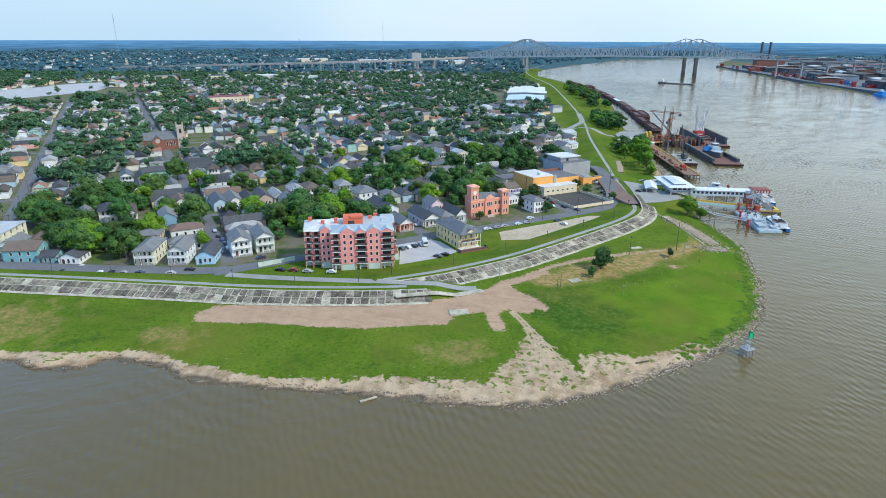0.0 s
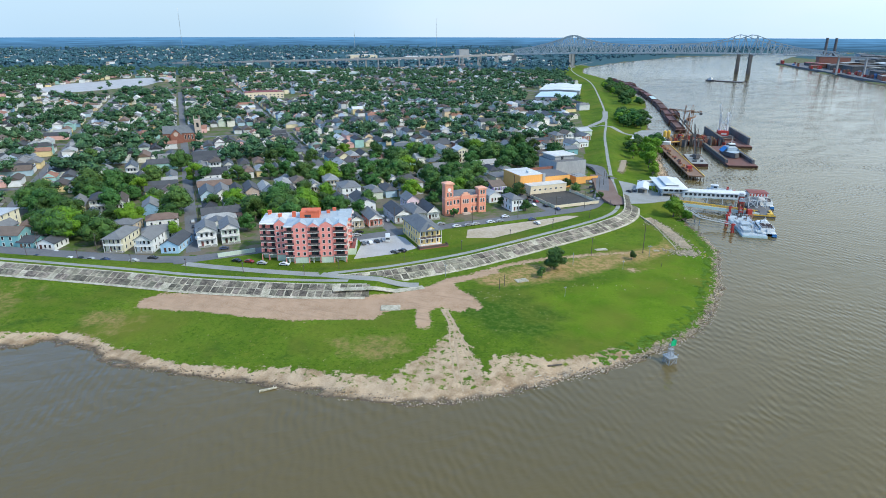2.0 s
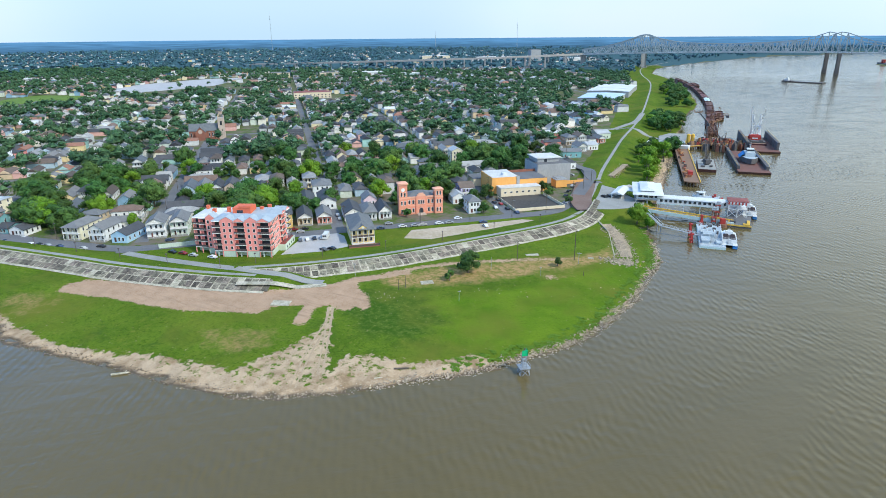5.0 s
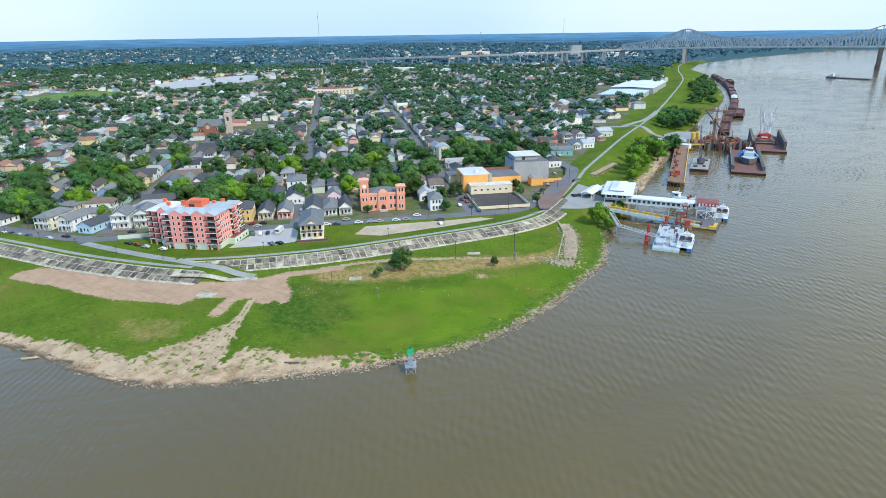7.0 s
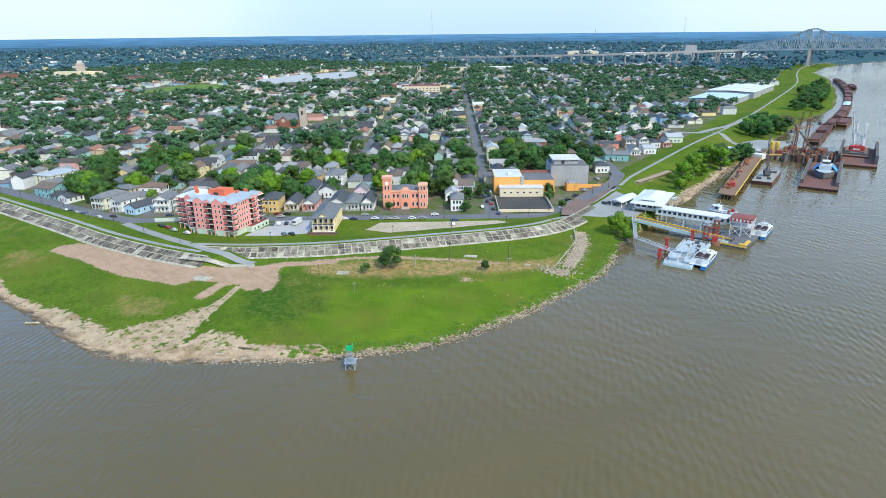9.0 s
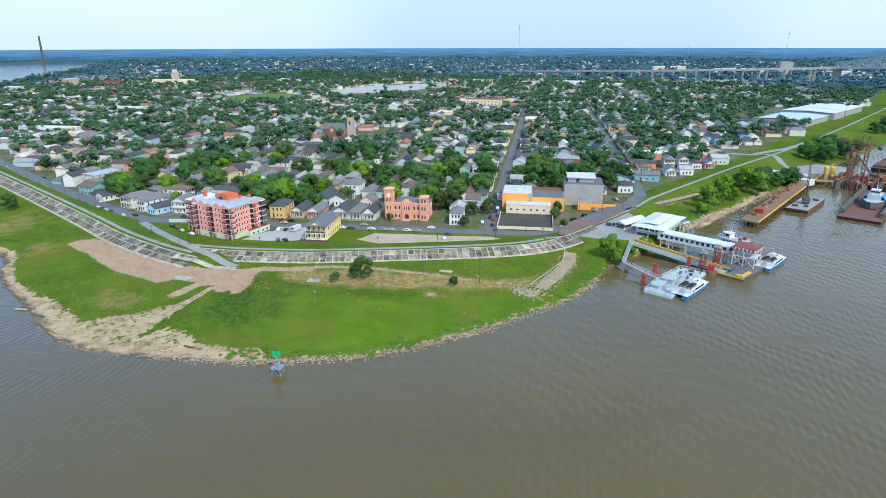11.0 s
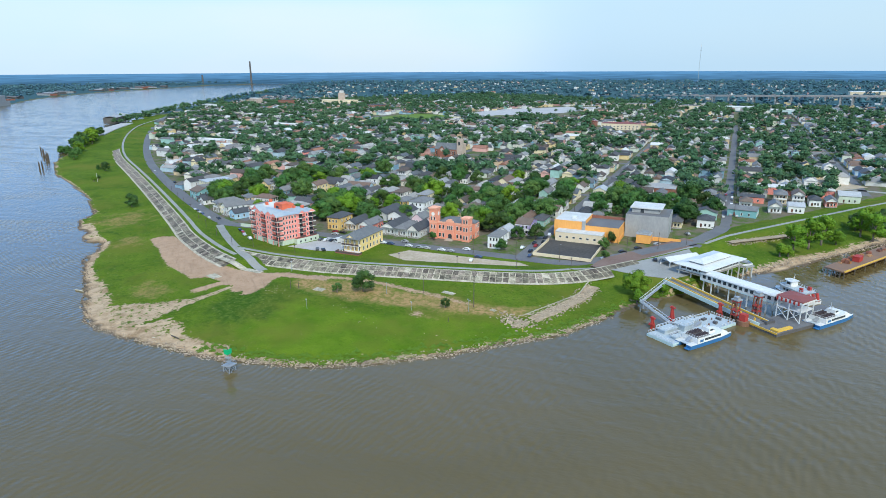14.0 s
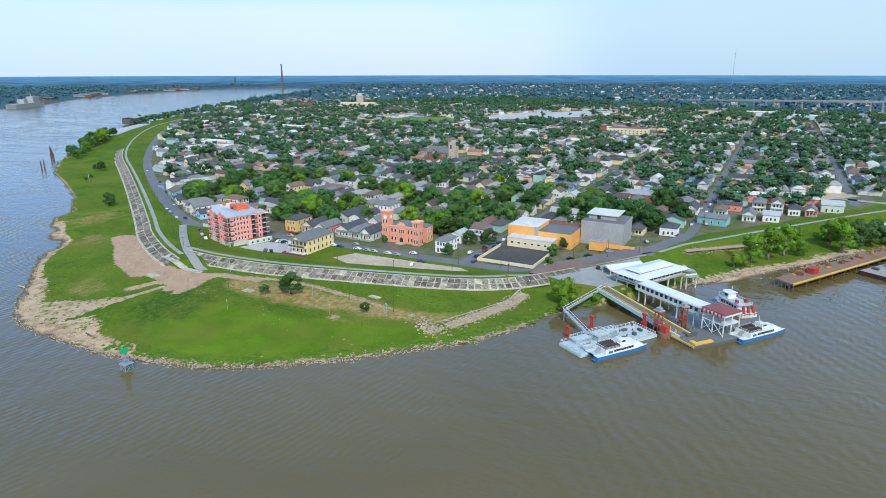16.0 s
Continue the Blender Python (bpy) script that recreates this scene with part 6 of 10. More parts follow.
def theatre_block():
    """The orange hall, its low white front building, the grey hall beside it and the dark lot."""
    m = at_grid(65.7, 391.2)
    e = thing("storefront", "low white building with flat roof and small windows", "building", m)
    part("wall", Soup().box(2, 29, 0, 8.5, 0, 5.4), [M_CREAM], e)
    part("roof", Soup().box(1.8, 29.2, -0.2, 8.5, 5.4, 5.7), [M_WHITEROOF], e)
    win = window_unit(1.4, 1.0)
    for x in (5, 9, 13, 17, 21, 25):
        part("window", win, [], e, at=facing(x, 0, 2.2, "front"))
    o = thing("orange_hall", "orange stucco hall with flat pale roof", "building", m)
    part("tall_wall", Soup().box(-1, 17, 8.5, 32, 0, 10.6), [M_ORANGE], o)
    part("low_wall", Soup().box(17, 37, 8.6, 30, 0, 8.6), [M_ORANGE], o)
    part("roof", Soup().box(-0.7, 16.7, 8.8, 31.7, 10.6, 10.75), [M_WHITEROOF], o)
    part("low_roof", Soup().box(17.2, 36.8, 8.9, 29.8, 8.6, 8.75), [M_ASPHALT], o)
    part("pier", Soup().box(15.6, 17.6, 8.1, 9.2, 0, 10.9), [M_GREYPANEL], o)
    part("vent", Soup().box(8, 11, 14, 17, 10.75, 12.2), [M_WHITE], o)
    part("parapet", Soup().box(17, 37, 29.6, 30, 8.6, 10.4), [M_BRICK], o)
    b = thing("long_shed", "long low building with dark flat roof", "building", m)
    part("wall", Soup().box(-6, 36, 33, 48, 0, 5.0), [M_CREAM], b)
    part("roof", Soup().box(-6.3, 36.3, 32.8, 48.3, 5.0, 5.3), [M_ASPHALT], b)
    g = thing("grey_hall", "grey clad cubic hall with raised pale roof", "building", m)
    part("wall", Soup().box(37.5, 62, 26.5, 50, 0, 13.6), [M_GREYPANEL], g)
    part("roof", Soup().box(37.7, 61.8, 26.7, 49.8, 13.6, 13.75), [M_ASPHALT], g)
    u = part("upper_storey", Soup().box(40, 56, 33, 49, 13.75, 16.4), [M_GREYPANEL], g)
    part("upper_roof", Soup().box(39, 57.5, 32, 50, 16.4, 16.9), [M_WHITEROOF], u)
    part("opening", Soup().box(45, 47, 32.9, 33.05, 13.8, 16.0), [M_PANE], u)
    k = thing("small_annexe", "small orange flat-roofed annexe", "building", m)
    part("wall", Soup().box(46, 54, 14, 22, 0, 5.0), [M_ORANGE], k)
    part("roof", Soup().box(45.8, 54.2, 13.8, 22.2, 5.0, 5.3), [M_GREYPANEL], k)
    for y in (15, 17.5, 20):
        part("roof_unit", Soup().box(47, 53, y, y + 1.4, 5.3, 6.2), [M_GALV], k)
    w = thing("boundary_wall", "low orange boundary wall", "wall", m)
    part("length", Soup().box(37, 37.4, 8, 26, 0, 2.4), [M_ORANGE], w)
    part("length", Soup().box(54.2, 70, 22.0, 22.4, 0, 2.4), [M_ORANGE], w)
    v = thing("lot_wall", "low cream wall round the dark lot", "wall", m)
    part("length", Soup().box(-1.2, 30.2, -34.4, -34.0, 0, 1.7), [M_CREAM], v)
    part("length", Soup().box(30, 30.3, -34.0, -2, 0, 1.7), [M_CREAM], v)
    part("length", Soup().box(-1.2, -0.9, -34.0, -2, 0, 1.7), [M_CREAM], v)
    lot = [Vector((*p, 0)) for p in ((-1, -34), (30, -34), (30, 0), (-1, 0))]
    patch("lot_dark", [tuple((m @ p).xy) for p in lot], M_ASPHALT_D, TOWN + 0.08, "dark patched asphalt parking lot")


theatre_block()
patch("lot_gravel", [(-19, 263), (-1, 272), (8, 281), (0, 296), (-9, 303), (-24, 295), (-20, 284)], M_GRAVEL, TOWN + 0.05, "pale gravel parking lot")
patch("lot_sand", [(31, 299), (50, 301), (73, 318), (89, 336), (94, 345), (86, 345), (70, 335), (50, 324), (31, 313)], M_SANDLOT, TOWN + 0.05, "pale sandy strip by the levee")
patch("forecourt", [(-82, 256), (-66, 251), (-36, 250), (-22, 257), (-42, 262), (-70, 268)], M_CONC, TOWN - 0.02, "stained concrete forecourt of the apartment block")
ribbon("plaza", [(122, 367), (117.5, 382), (117, 400), (119, 425), (120, 452)], 13, M_BRICKROAD, 0.07, "reddish brick paving by the ferry landing", "pavement", step=3, thick=1.8)
patch("landing_apron", APRON, M_CONC, 5.6, "stained paving apron before the ferry building", thick=0.6)
w = thing("retaining_wall", "low pale green wall of the forecourt", "wall", Matrix.Translation((-82, 259, TOWN)) @ Matrix.Rotation(radians(32), 4, 'Z'))
part("length", Soup().box(0, 17, 0, 0.5, -0.5, 2.0), [M_MINT], w)


def church():
    m = at_grid(-245, 566)
    e = thing("church", "dark brick church with pale stone bell tower", "church", m)
    part("nave", Soup().add([(-24, 0, 0), (4, 0, 0), (4, 14, 0), (-24, 14, 0), (-24, 0, 9), (4, 0, 9), (4, 14, 9), (-24, 14, 9), (-24, 7, 15), (4, 7, 15)],
                            [(0, 1, 5, 4), (1, 2, 6, 9, 5), (2, 3, 7, 6), (3, 0, 4, 8, 7)]), [M_BRICK], e)
    part("roof", Soup().gable(-24, 4, 0, 14, 9, 6, 0.4, 0.3, along="x"), [M_SLATE], e)
    t = part("tower", Soup().box(4, 10, -1, 5, 0, 21), [M_STONE], e)
    for x, y in ((4.3, -0.7), (9.7, -0.7), (4.3, 4.7), (9.7, 4.7)):
        part("pinnacle", Soup().tube((x, y, 21), (x, y, 24), 0.5, 0.1, 6), [M_STONE], t)
    part("belfry_opening", Soup().box(6, 8, -1.1, -0.95, 14, 18), [M_PANE], t)
    part("front_tower", Soup().box(4, 9, 9, 14, 0, 15), [M_STONE], e)
    part("transept", Soup().add([(-18, -4, 0), (-8, -4, 0), (-8, 1, 0), (-18, 1, 0), (-18, -4, 8), (-8, -4, 8), (-8, 7, 8), (-18, 7, 8), (-13, -4, 13), (-13, 7, 13)],
                                [(0, 1, 5, 8, 4), (1, 2, 6, 5), (3, 0, 4, 7)]), [M_BRICK], e)
    part("transept_roof", Soup().gable(-18, -8, -4, 7, 8, 5, 0.3, 0.3), [M_SLATE], e)
    k = [(2.0 * math.cos(a), 2.0 * math.sin(a)) for a in np.linspace(0, 2 * math.pi, 13)[:-1]]
    part("rose_window", Soup().add([(-13 + x, -4.12, 8.5 + z) for x, z in k] + [(-13 + x, -3.9, 8.5 + z) for x, z in k], [tuple(range(12))] + [((i + 1) % 12, i, 12 + i, 12 + (i + 1) % 12) for i in range(12)]), [M_STONE], e)
    for x in (-22, -5, -2, 1):
        part("tall_window", window_unit(1.2, 4.0), [], e, at=facing(x, 0, 3, "front"))


church()

# ---- ferry landing ----
def ferry_terminal():
    e = thing("ferry_terminal", "white-roofed ferry terminal raised on posts", "ferry terminal", Matrix.Translation((148, 388, 1.6)) @ Matrix.Rotation(radians(-2), 4, 'Z'))
    part("floor", Soup().box(0.5, 16, 1, 34, 5.6, 6.1), [M_CONC], e)
    part("wall", Soup().box(1.5, 15, 2, 32, 6.1, 9.0), [M_WHITE], e)
    for k in range(10):
        part("window", Soup().box(14.96, 15.06, 3.2 + 2.8 * k, 5.4 + 2.8 * k, 7.0, 8.6), [M_PANE], e)
    for k in range(4):
        part("window", Soup().box(2.6 + 3.1 * k, 4.9 + 3.1 * k, 1.94, 2.04, 7.0, 8.6), [M_PANE], e)
    part("eaves_roof", Soup().hip(0, 16.4, 0.5, 34, 9.0, 1.2, 0.7), [M_WHITE], e)
    part("ridge_roof", Soup().hip(4, 12, 5, 29, 10.6, 1.1, 0.4), [M_WHITE], e)
    part("clerestory", Soup().box(4.3, 11.7, 5.3, 28.7, 9.4, 10.5), [M_GREYPANEL], e)
    post = Soup().box(-0.25, 0.25, -0.25, 0.25, -4, 5.6).mesh("post", [M_WHITE])
    for x in (1.5, 8, 15):
        for y in (2, 12, 22, 32):
            part("post", post, [], e, at=(x, y, 0))
    w = thing("entrance_wing", "white open entrance wing with sloping roof", "canopy", Matrix.Translation((135, 396, 0)) @ Matrix.Rotation(radians(-14), 4, 'Z'))
    part("roof", Soup().gable(0, 7, 0, 20, 8.3, 1.3, 0.4, 0.25), [M_WHITE], w)
    part("gable_infill", Soup().add([(0, 0.2, 8.3), (7, 0.2, 8.3), (3.5, 0.2, 9.6), (0, 0.4, 8.3), (7, 0.4, 8.3), (3.5, 0.4, 9.6)], [(0, 1, 2), (4, 3, 5)]), [M_WHITE], w)
    part("link_roof", Soup().box(6, 15, 12, 19, 8.2, 8.6), [M_WHITE], w)
    part("low_wall", Soup().box(0.3, 0.6, 0, 20, 5.2, 6.4), [M_WHITE], w)
    for x in (0.4, 6.6):
        for y in (0.4, 6.8, 13.2, 19.6):
            part("post", Soup().box(x - 0.15, x + 0.15, y - 0.15, y + 0.15, TOWN, 8.3), [M_WHITE], w)
    # ramp walkway looping behind the building
    r = thing("access_ramp", "white railed ramp looping beside the terminal", "ramp")
    pts = [(161, 419, 6.4), (165.5, 421.5, 6.2), (167, 427, 5.9), (162.5, 431.5, 5.6), (154, 431.5, 5.3), (145, 428, 5.1)]
    for a, b in zip(pts[:-1], pts[1:]):
        part("deck", Soup().beam(a, b, 2.6, w2=0.3), [M_CONC], r)
        part("rail", Soup().beam((a[0], a[1], a[2] + 1.0), (b[0], b[1], b[2] + 1.0), 0.18, w2=0.9), [M_WHITE], r)
    for x, y, z in pts[:4]:
        part("post", Soup().box(x - 0.25, x + 0.25, y - 0.25, y + 0.25, -2, z), [M_WHITE], r)
    # covered footbridge out to the float
    a, b = Vector((162.0, 391.5, 0)), Vector((198.0, 387.0, 0))
    d = (b - a)
    L = d.length
    m = Matrix.Translation(a) @ Matrix.Rotation(math.atan2(d.y, d.x), 4, 'Z')
    f = thing("covered_footbridge", "long white covered footbridge with square windows", "footbridge", m)
    part("floor", Soup().box(0, L, -3.2, 3.2, 5.6, 6.0), [M_AQUA], f)
    part("wall", Soup().box(0, L, -3.1, -2.9, 6.0, 9.0), [M_WHITE], f)
    part("wall", Soup().box(0, L, 2.9, 3.1, 6.0, 9.0), [M_WHITE], f)
    roof = Soup()
    n = 7
    prof = [(3.6 * math.cos(t), 9.0 + 1.3 * math.sin(t)) for t in np.linspace(0, math.pi, n)]
    roof.v = [(x, y, z) for x in (-0.3, L + 0.3) for y, z in prof]
    roof.f = [(i, n + i, n + i + 1, i + 1) for i in range(n - 1)] + [tuple(range(n)), tuple(range(2 * n - 1, n - 1, -1))]
    roof.m = [0] * len(roof.f)
    part("roof", roof, [M_WHITE], f)
    for k in range(13):
        x = 1.4 + k * (L - 2.8) / 12.6
        part("window", Soup().box(x, x + 1.5, -3.16, -3.08, 6.9, 8.4), [M_PANE], f)
        part("window", Soup().box(x, x + 1.5, 3.08, 3.16, 6.9, 8.4), [M_PANE], f)
    for x in (6, 15, 24, 33):
        for y in (-2.6, 2.6):
            part("post", Soup().box(x - 0.22, x + 0.22, y - 0.22, y + 0.22, -5, 5.6), [M_WHITE], f)
    # vehicle ramp
    a, b = Vector((152, 377.5, 5.6)), Vector((201, 369.5, 1.9))
    d = b - a
    L = d.length
    m = Matrix.Translation(a) @ Matrix.Rotation(math.atan2(d.y, d.x), 4, 'Z') @ Matrix.Rotation(math.atan2(3.7, math.hypot(d.x, d.y)), 4, 'Y')
    v = thing("vehicle_ramp", "aqua steel vehicle ramp with yellow rails", "ramp", m)
    part("deck", Soup().box(0, L, -2.6, 2.6, -0.4, 0), [M_ASPHALT], v)
    part("girder", Soup().box(0, L, -3.2, -2.7, -1.2, 0.5), [M_AQUA], v)
    part("girder", Soup().box(0, L, 2.7, 3.2, -1.2, 0.5), [M_AQUA], v)
    part("kerb_rail", Soup().box(0, L * 0.72, -2.4, -2.0, 0.1, 0.8), [M_YELLOWSTEEL], v)
    part("kerb_rail", Soup().box(0, L, 2.0, 2.4, 0.1, 0.8), [M_YELLOWSTEEL], v)
    for k in range(6):
        x = L * (0.62 + 0.065 * k)
        part("hazard_post", Soup().box(x - 0.3, x + 0.3, -2.5, -2.0, 0, 1.6), [M_YELLOWSTEEL], v)
    return e


ferry_terminal()


def red_tower(x, y, h, label="rusty red mooring tower over the ramp"):
    """A pair of piles with cross bracing and a machinery head."""
    t = thing("mooring_tower", label, "tower", Matrix.Translation((x, y, 0)) @ Matrix.Rotation(radians(-9), 4, 'Z'), "mooring towers")
    for px, py in ((-1.2, -1.2), (1.2, -1.2), (-1.2, 1.2), (1.2, 1.2)):
        part("leg", Soup().tube((px, py, -4), (px * 0.85, py * 0.85, h), 0.3, 0.26, 8), [M_RUST], t)
    for z in (2.5, h * 0.5, h - 0.6):
        part("brace", Soup().box(-1.4, 1.4, -1.4, 1.4, z, z + 0.35), [M_RED], t)
    part("head", Soup().box(-1.7, 1.7, -1.5, 1.5, h, h + 0.5).box(-1.0, 1.0, -0.9, 0.9, h + 0.5, h + 1.5), [M_GALV], t)
    for sx in (-1, 1):
        part("diagonal", Soup().beam((sx * 1.2, -1.2, 0.5), (sx * 1.2, 1.2, h - 1), 0.2), [M_RED], t)


red_tower(190.0, 367.5, 9.0)
red_tower(193.5, 378.5, 9.5)
for x, y, h in ((173.6, 333.2, 5.2), (174.5, 345.5, 7.0), (183.5, 367.0, 6.0)):
    p = thing("mooring_pile", "red painted steel mooring pile", "pile", Matrix.Translation((x, y, 0)), "mooring piles")
    part("pile", Soup().tube((0, 0, -4), (0, 0, h), 0.55, 0.5, 10), [M_RED], p)
    part("collar", Soup().box(-0.95, 0.95, -0.8, 0.8, 1.6, 2.3), [M_RED], p)
    part("strut", Soup().tube((1.9, 0.6, -4), (0.35, 0.1, h - 0.4), 0.32, 0.26, 8), [M_RED], p)
    part("crosshead", Soup().box(-0.8, 1.3, -0.5, 0.5, h - 0.9, h - 0.3), [M_RED], p)
p = thing("mooring_dolphin", "round rusty mooring dolphin", "dolphin", Matrix.Translation((194.4, 366.0, 0)))
part("drum", Soup().tube((0, 0, -4), (0, 0, 1.8), 2.6, 2.6, 16), [M_RUST], p)
part("head", Soup().box(-1.3, 1.3, -1.3, 1.3, 1.8, 4.6), [M_RED], p)

# float with red-roofed boarding house
flo = thing("landing_float", "dark-decked landing float with yellow edge", "pontoon", Matrix.Translation((196.5, 368.0, 0)) @ Matrix.Rotation(radians(-12), 4, 'Z'))
part("hull", Soup().box(0, 13, -1.5, 44, -1.2, 1.2), [M_DARKSTEEL], flo)
part("deck", Soup().box(0.2, 12.8, -1.3, 43.8, 1.2, 1.32), [M_ASPHALT], flo)
part("edge_strip", Soup().box(0, 13, -1.6, -1.2, 0.9, 1.6), [M_YELLOWSTEEL], flo)
part("yellow_ramp", Soup().prism([(8.8, 0), (12.2, 0), (12.2, 9), (10.6, 9), (10.6, 2), (8.8, 2)], 1.32, 2.0), [M_YELLOWSTEEL], flo)
part("gangway_bin", Soup().box(2, 5, 3, 8, 1.32, 2.4), [M_DARKSTEEL], flo)
bh = thing("boarding_house", "open white frame with red-brown metal roof", "shelter", Matrix.Translation((205.2, 386.2, 1.3)) @ Matrix.Rotation(radians(-6), 4, 'Z') @ Matrix.Diagonal((0.88, 0.88, 1, 1)))
part("roof", Soup().hip(-6, 6, -5.6, 5.6, 9.4, 0.5, 0.3, 0.35), [M_REDROOF], bh)
part("fascia", Soup().box(-6.2, 6.2, -5.9, -5.6, 8.2, 9.2), [M_WHITE], bh)
part("fascia", Soup().box(5.9, 6.2, -5.6, 5.6, 8.2, 9.2), [M_WHITE], bh)
for k in range(6):
    part("awning_stripe", Soup().box(-6.0 + 2.0 * k, -5.1 + 2.0 * k, -6.0, -5.92, 7.6, 9.1), [M_RED], bh)
part("platform", Soup().box(-5.8, 5.8, -5.2, 5.2, 4.6, 4.9), [M_WHITE], bh)
for x in (-5.6, 0, 5.6):
    for y in (-5.2, 0, 5.2):
        part("post", Soup().box(x - 0.2, x + 0.2, y - 0.2, y + 0.2, 0, 9.0), [M_WHITE], bh)
for y in (-5.2, 5.2):
    for x in (-5.6, 0):
        part("diagonal", Soup().beam((x, y, 0.2), (x + 5.6, y, 4.6), 0.22), [M_WHITE], bh)
        part("diagonal", Soup().beam((x + 5.6, y, 0.2), (x, y, 4.6), 0.22), [M_WHITE], bh)
part("link", Soup().box(-10.5, -5.8, -2.6, 3.0, 4.9, 8.4), [M_WHITE], bh)
part("link_window", Soup().box(-9.5, -7, -2.68, -2.58, 5.8, 7.6), [M_PANE], bh)


def catamaran(name, m, label, s=1.0):
    """A passenger catamaran: two blue hulls, low white house with a dark window band, open upper deck aft, wheelhouse and mast; its bow is towards +y."""
    e = thing(name, label, "ferry", m @ Matrix.Scale(s, 4), "catamaran ferries")
    for sx in (-1, 1):
        c = sx * 3.0
        pts = [(c - 1.25, 0), (c + 1.25, 0), (c + 1.25, 20), (c + 0.6, 26), (c, 28.5), (c - 0.6, 26), (c - 1.25, 20)]
        h = part("hull", Soup().prism(pts, -0.8, 1.75), [M_BLUE], e, "blue hull")
        part("sheer_stripe", Soup().prism([(x, y * 1.003) for x, y in pts], 1.75, 1.95), [M_WHITE], h)
        part("stern_step", Soup().box(c - 1.2, c + 1.2, -1.4, 0.0, 0.3, 0.6), [M_BLUE], h)
    part("main_deck", Soup().prism([(-4.2, 0.6), (4.2, 0.6), (4.2, 20), (2.9, 26.6), (-2.9, 26.6), (-4.2, 20)], 1.65, 1.9), [M_GREYDECK], e)
    low = [(-4.25, 4.2), (4.25, 4.2), (4.25, 20), (2.7, 26.8), (-2.7, 26.8), (-4.25, 20)]
    top = [(-3.95, 4.6), (3.95, 4.6), (3.9, 18.5), (2.2, 23.0), (-2.2, 23.0), (-3.9, 18.5)]
    n = part("cabin", Soup().add([(x, y, 1.9) for x, y in low] + [(x, y, 4.0) for x, y in top], [(6, 7, 8, 9, 10, 11)] + [(i, (i + 1) % 6, 6 + (i + 1) % 6, 6 + i) for i in range(6)]), [M_WHITE], e, smooth=False)
    for sx in (-1, 1):
        for k in range(8):
            part("window", Soup().add([(sx * 4.16, 9.0 + 1.35 * k, 2.5), (sx * 4.16, 10.25 + 1.35 * k, 2.5), (sx * 4.05, 10.25 + 1.35 * k, 3.45), (sx * 4.05, 9.0 + 1.35 * k, 3.45),
                                       (sx * 4.0, 9.0 + 1.35 * k, 2.5), (sx * 4.0, 10.25 + 1.35 * k, 2.5), (sx * 3.9, 10.25 + 1.35 * k, 3.45), (sx * 3.9, 9.0 + 1.35 * k, 3.45)],
                                      [(0, 1, 2, 3), (7, 6, 5, 4), (0, 4, 5, 1), (1, 5, 6, 2), (2, 6, 7, 3), (3, 7, 4, 0)]), [M_PANE], n)
        part("name_panel", Soup().box(sx * 4.1 - 0.09, sx * 4.1 + 0.09, 6.0, 8.2, 2.3, 3.3), [M_BLUE], n, "blue emblem patch")
    part("front_window", Soup().add([(-2.2, 26.2, 2.2), (2.2, 26.2, 2.2), (1.9, 24.0, 3.5), (-1.9, 24.0, 3.5), (-2.2, 25.5, 2.2), (2.2, 25.5, 2.2), (1.9, 23.4, 3.5), (-1.9, 23.4, 3.5)],
                                    [(0, 1, 2, 3), (7, 6, 5, 4), (0, 4, 5, 1), (1, 5, 6, 2), (2, 6, 7, 3), (3, 7, 4, 0)]), [M_PANE], n)
    part("sun_deck", Soup().box(-3.4, 3.4, 5.0, 13.4, 4.0, 4.1), [M_DARKSTEEL], e, "dark open upper deck")
    bench = Soup().box(-1.2, 1.2, 0, 0.45, 4.1, 4.5).box(-1.2, 1.2, 0.38, 0.48, 4.5, 4.95).mesh("bench", [M_RAIL])
    for k in range(7):
        for x in (-1.9, 1.9):
            part("bench", bench, [], e, at=(x, 5.6 + 1.1 * k, 0))
    for x in (-3.6, 3.6):
        part("side_rail", Soup().box(x - 0.04, x + 0.04, 5.0, 13.5, 4.85, 4.95).box(x - 0.04, x + 0.04, 5.0, 13.5, 4.4, 4.46), [M_WHITE], e)
    part("stern_rail", Soup().box(-3.6, 3.6, 4.9, 4.98, 4.85, 4.95).box(-3.6, 3.6, 4.9, 4.98, 4.4, 4.46), [M_WHITE], e)
    w = part("wheelhouse", Soup().add([(-2.3, 13.8, 4.0), (2.3, 13.8, 4.0), (2.0, 18.6, 4.0), (-2.0, 18.6, 4.0), (-2.0, 14.1, 6.0), (2.0, 14.1, 6.0), (1.6, 17.0, 6.0), (-1.6, 17.0, 6.0)],
                                      [(4, 5, 6, 7), (0, 1, 5, 4), (1, 2, 6, 5), (2, 3, 7, 6), (3, 0, 4, 7)]), [M_WHITE], e)
    part("windscreen", Soup().add([(-1.8, 18.15, 4.75), (1.8, 18.15, 4.75), (1.55, 17.3, 5.75), (-1.55, 17.3, 5.75), (-1.8, 17.8, 4.75), (1.8, 17.8, 4.75), (1.55, 17.0, 5.75), (-1.55, 17.0, 5.75)],
                                  [(0, 1, 2, 3), (7, 6, 5, 4), (0, 4, 5, 1), (1, 5, 6, 2), (2, 6, 7, 3), (3, 7, 4, 0)]), [M_PANE], w)
    for sx in (-1, 1):
        part("side_window", Soup().box(sx * 2.02 - 0.12, sx * 2.02 + 0.12, 14.8, 16.8, 4.9, 5.6), [M_PANE], w)
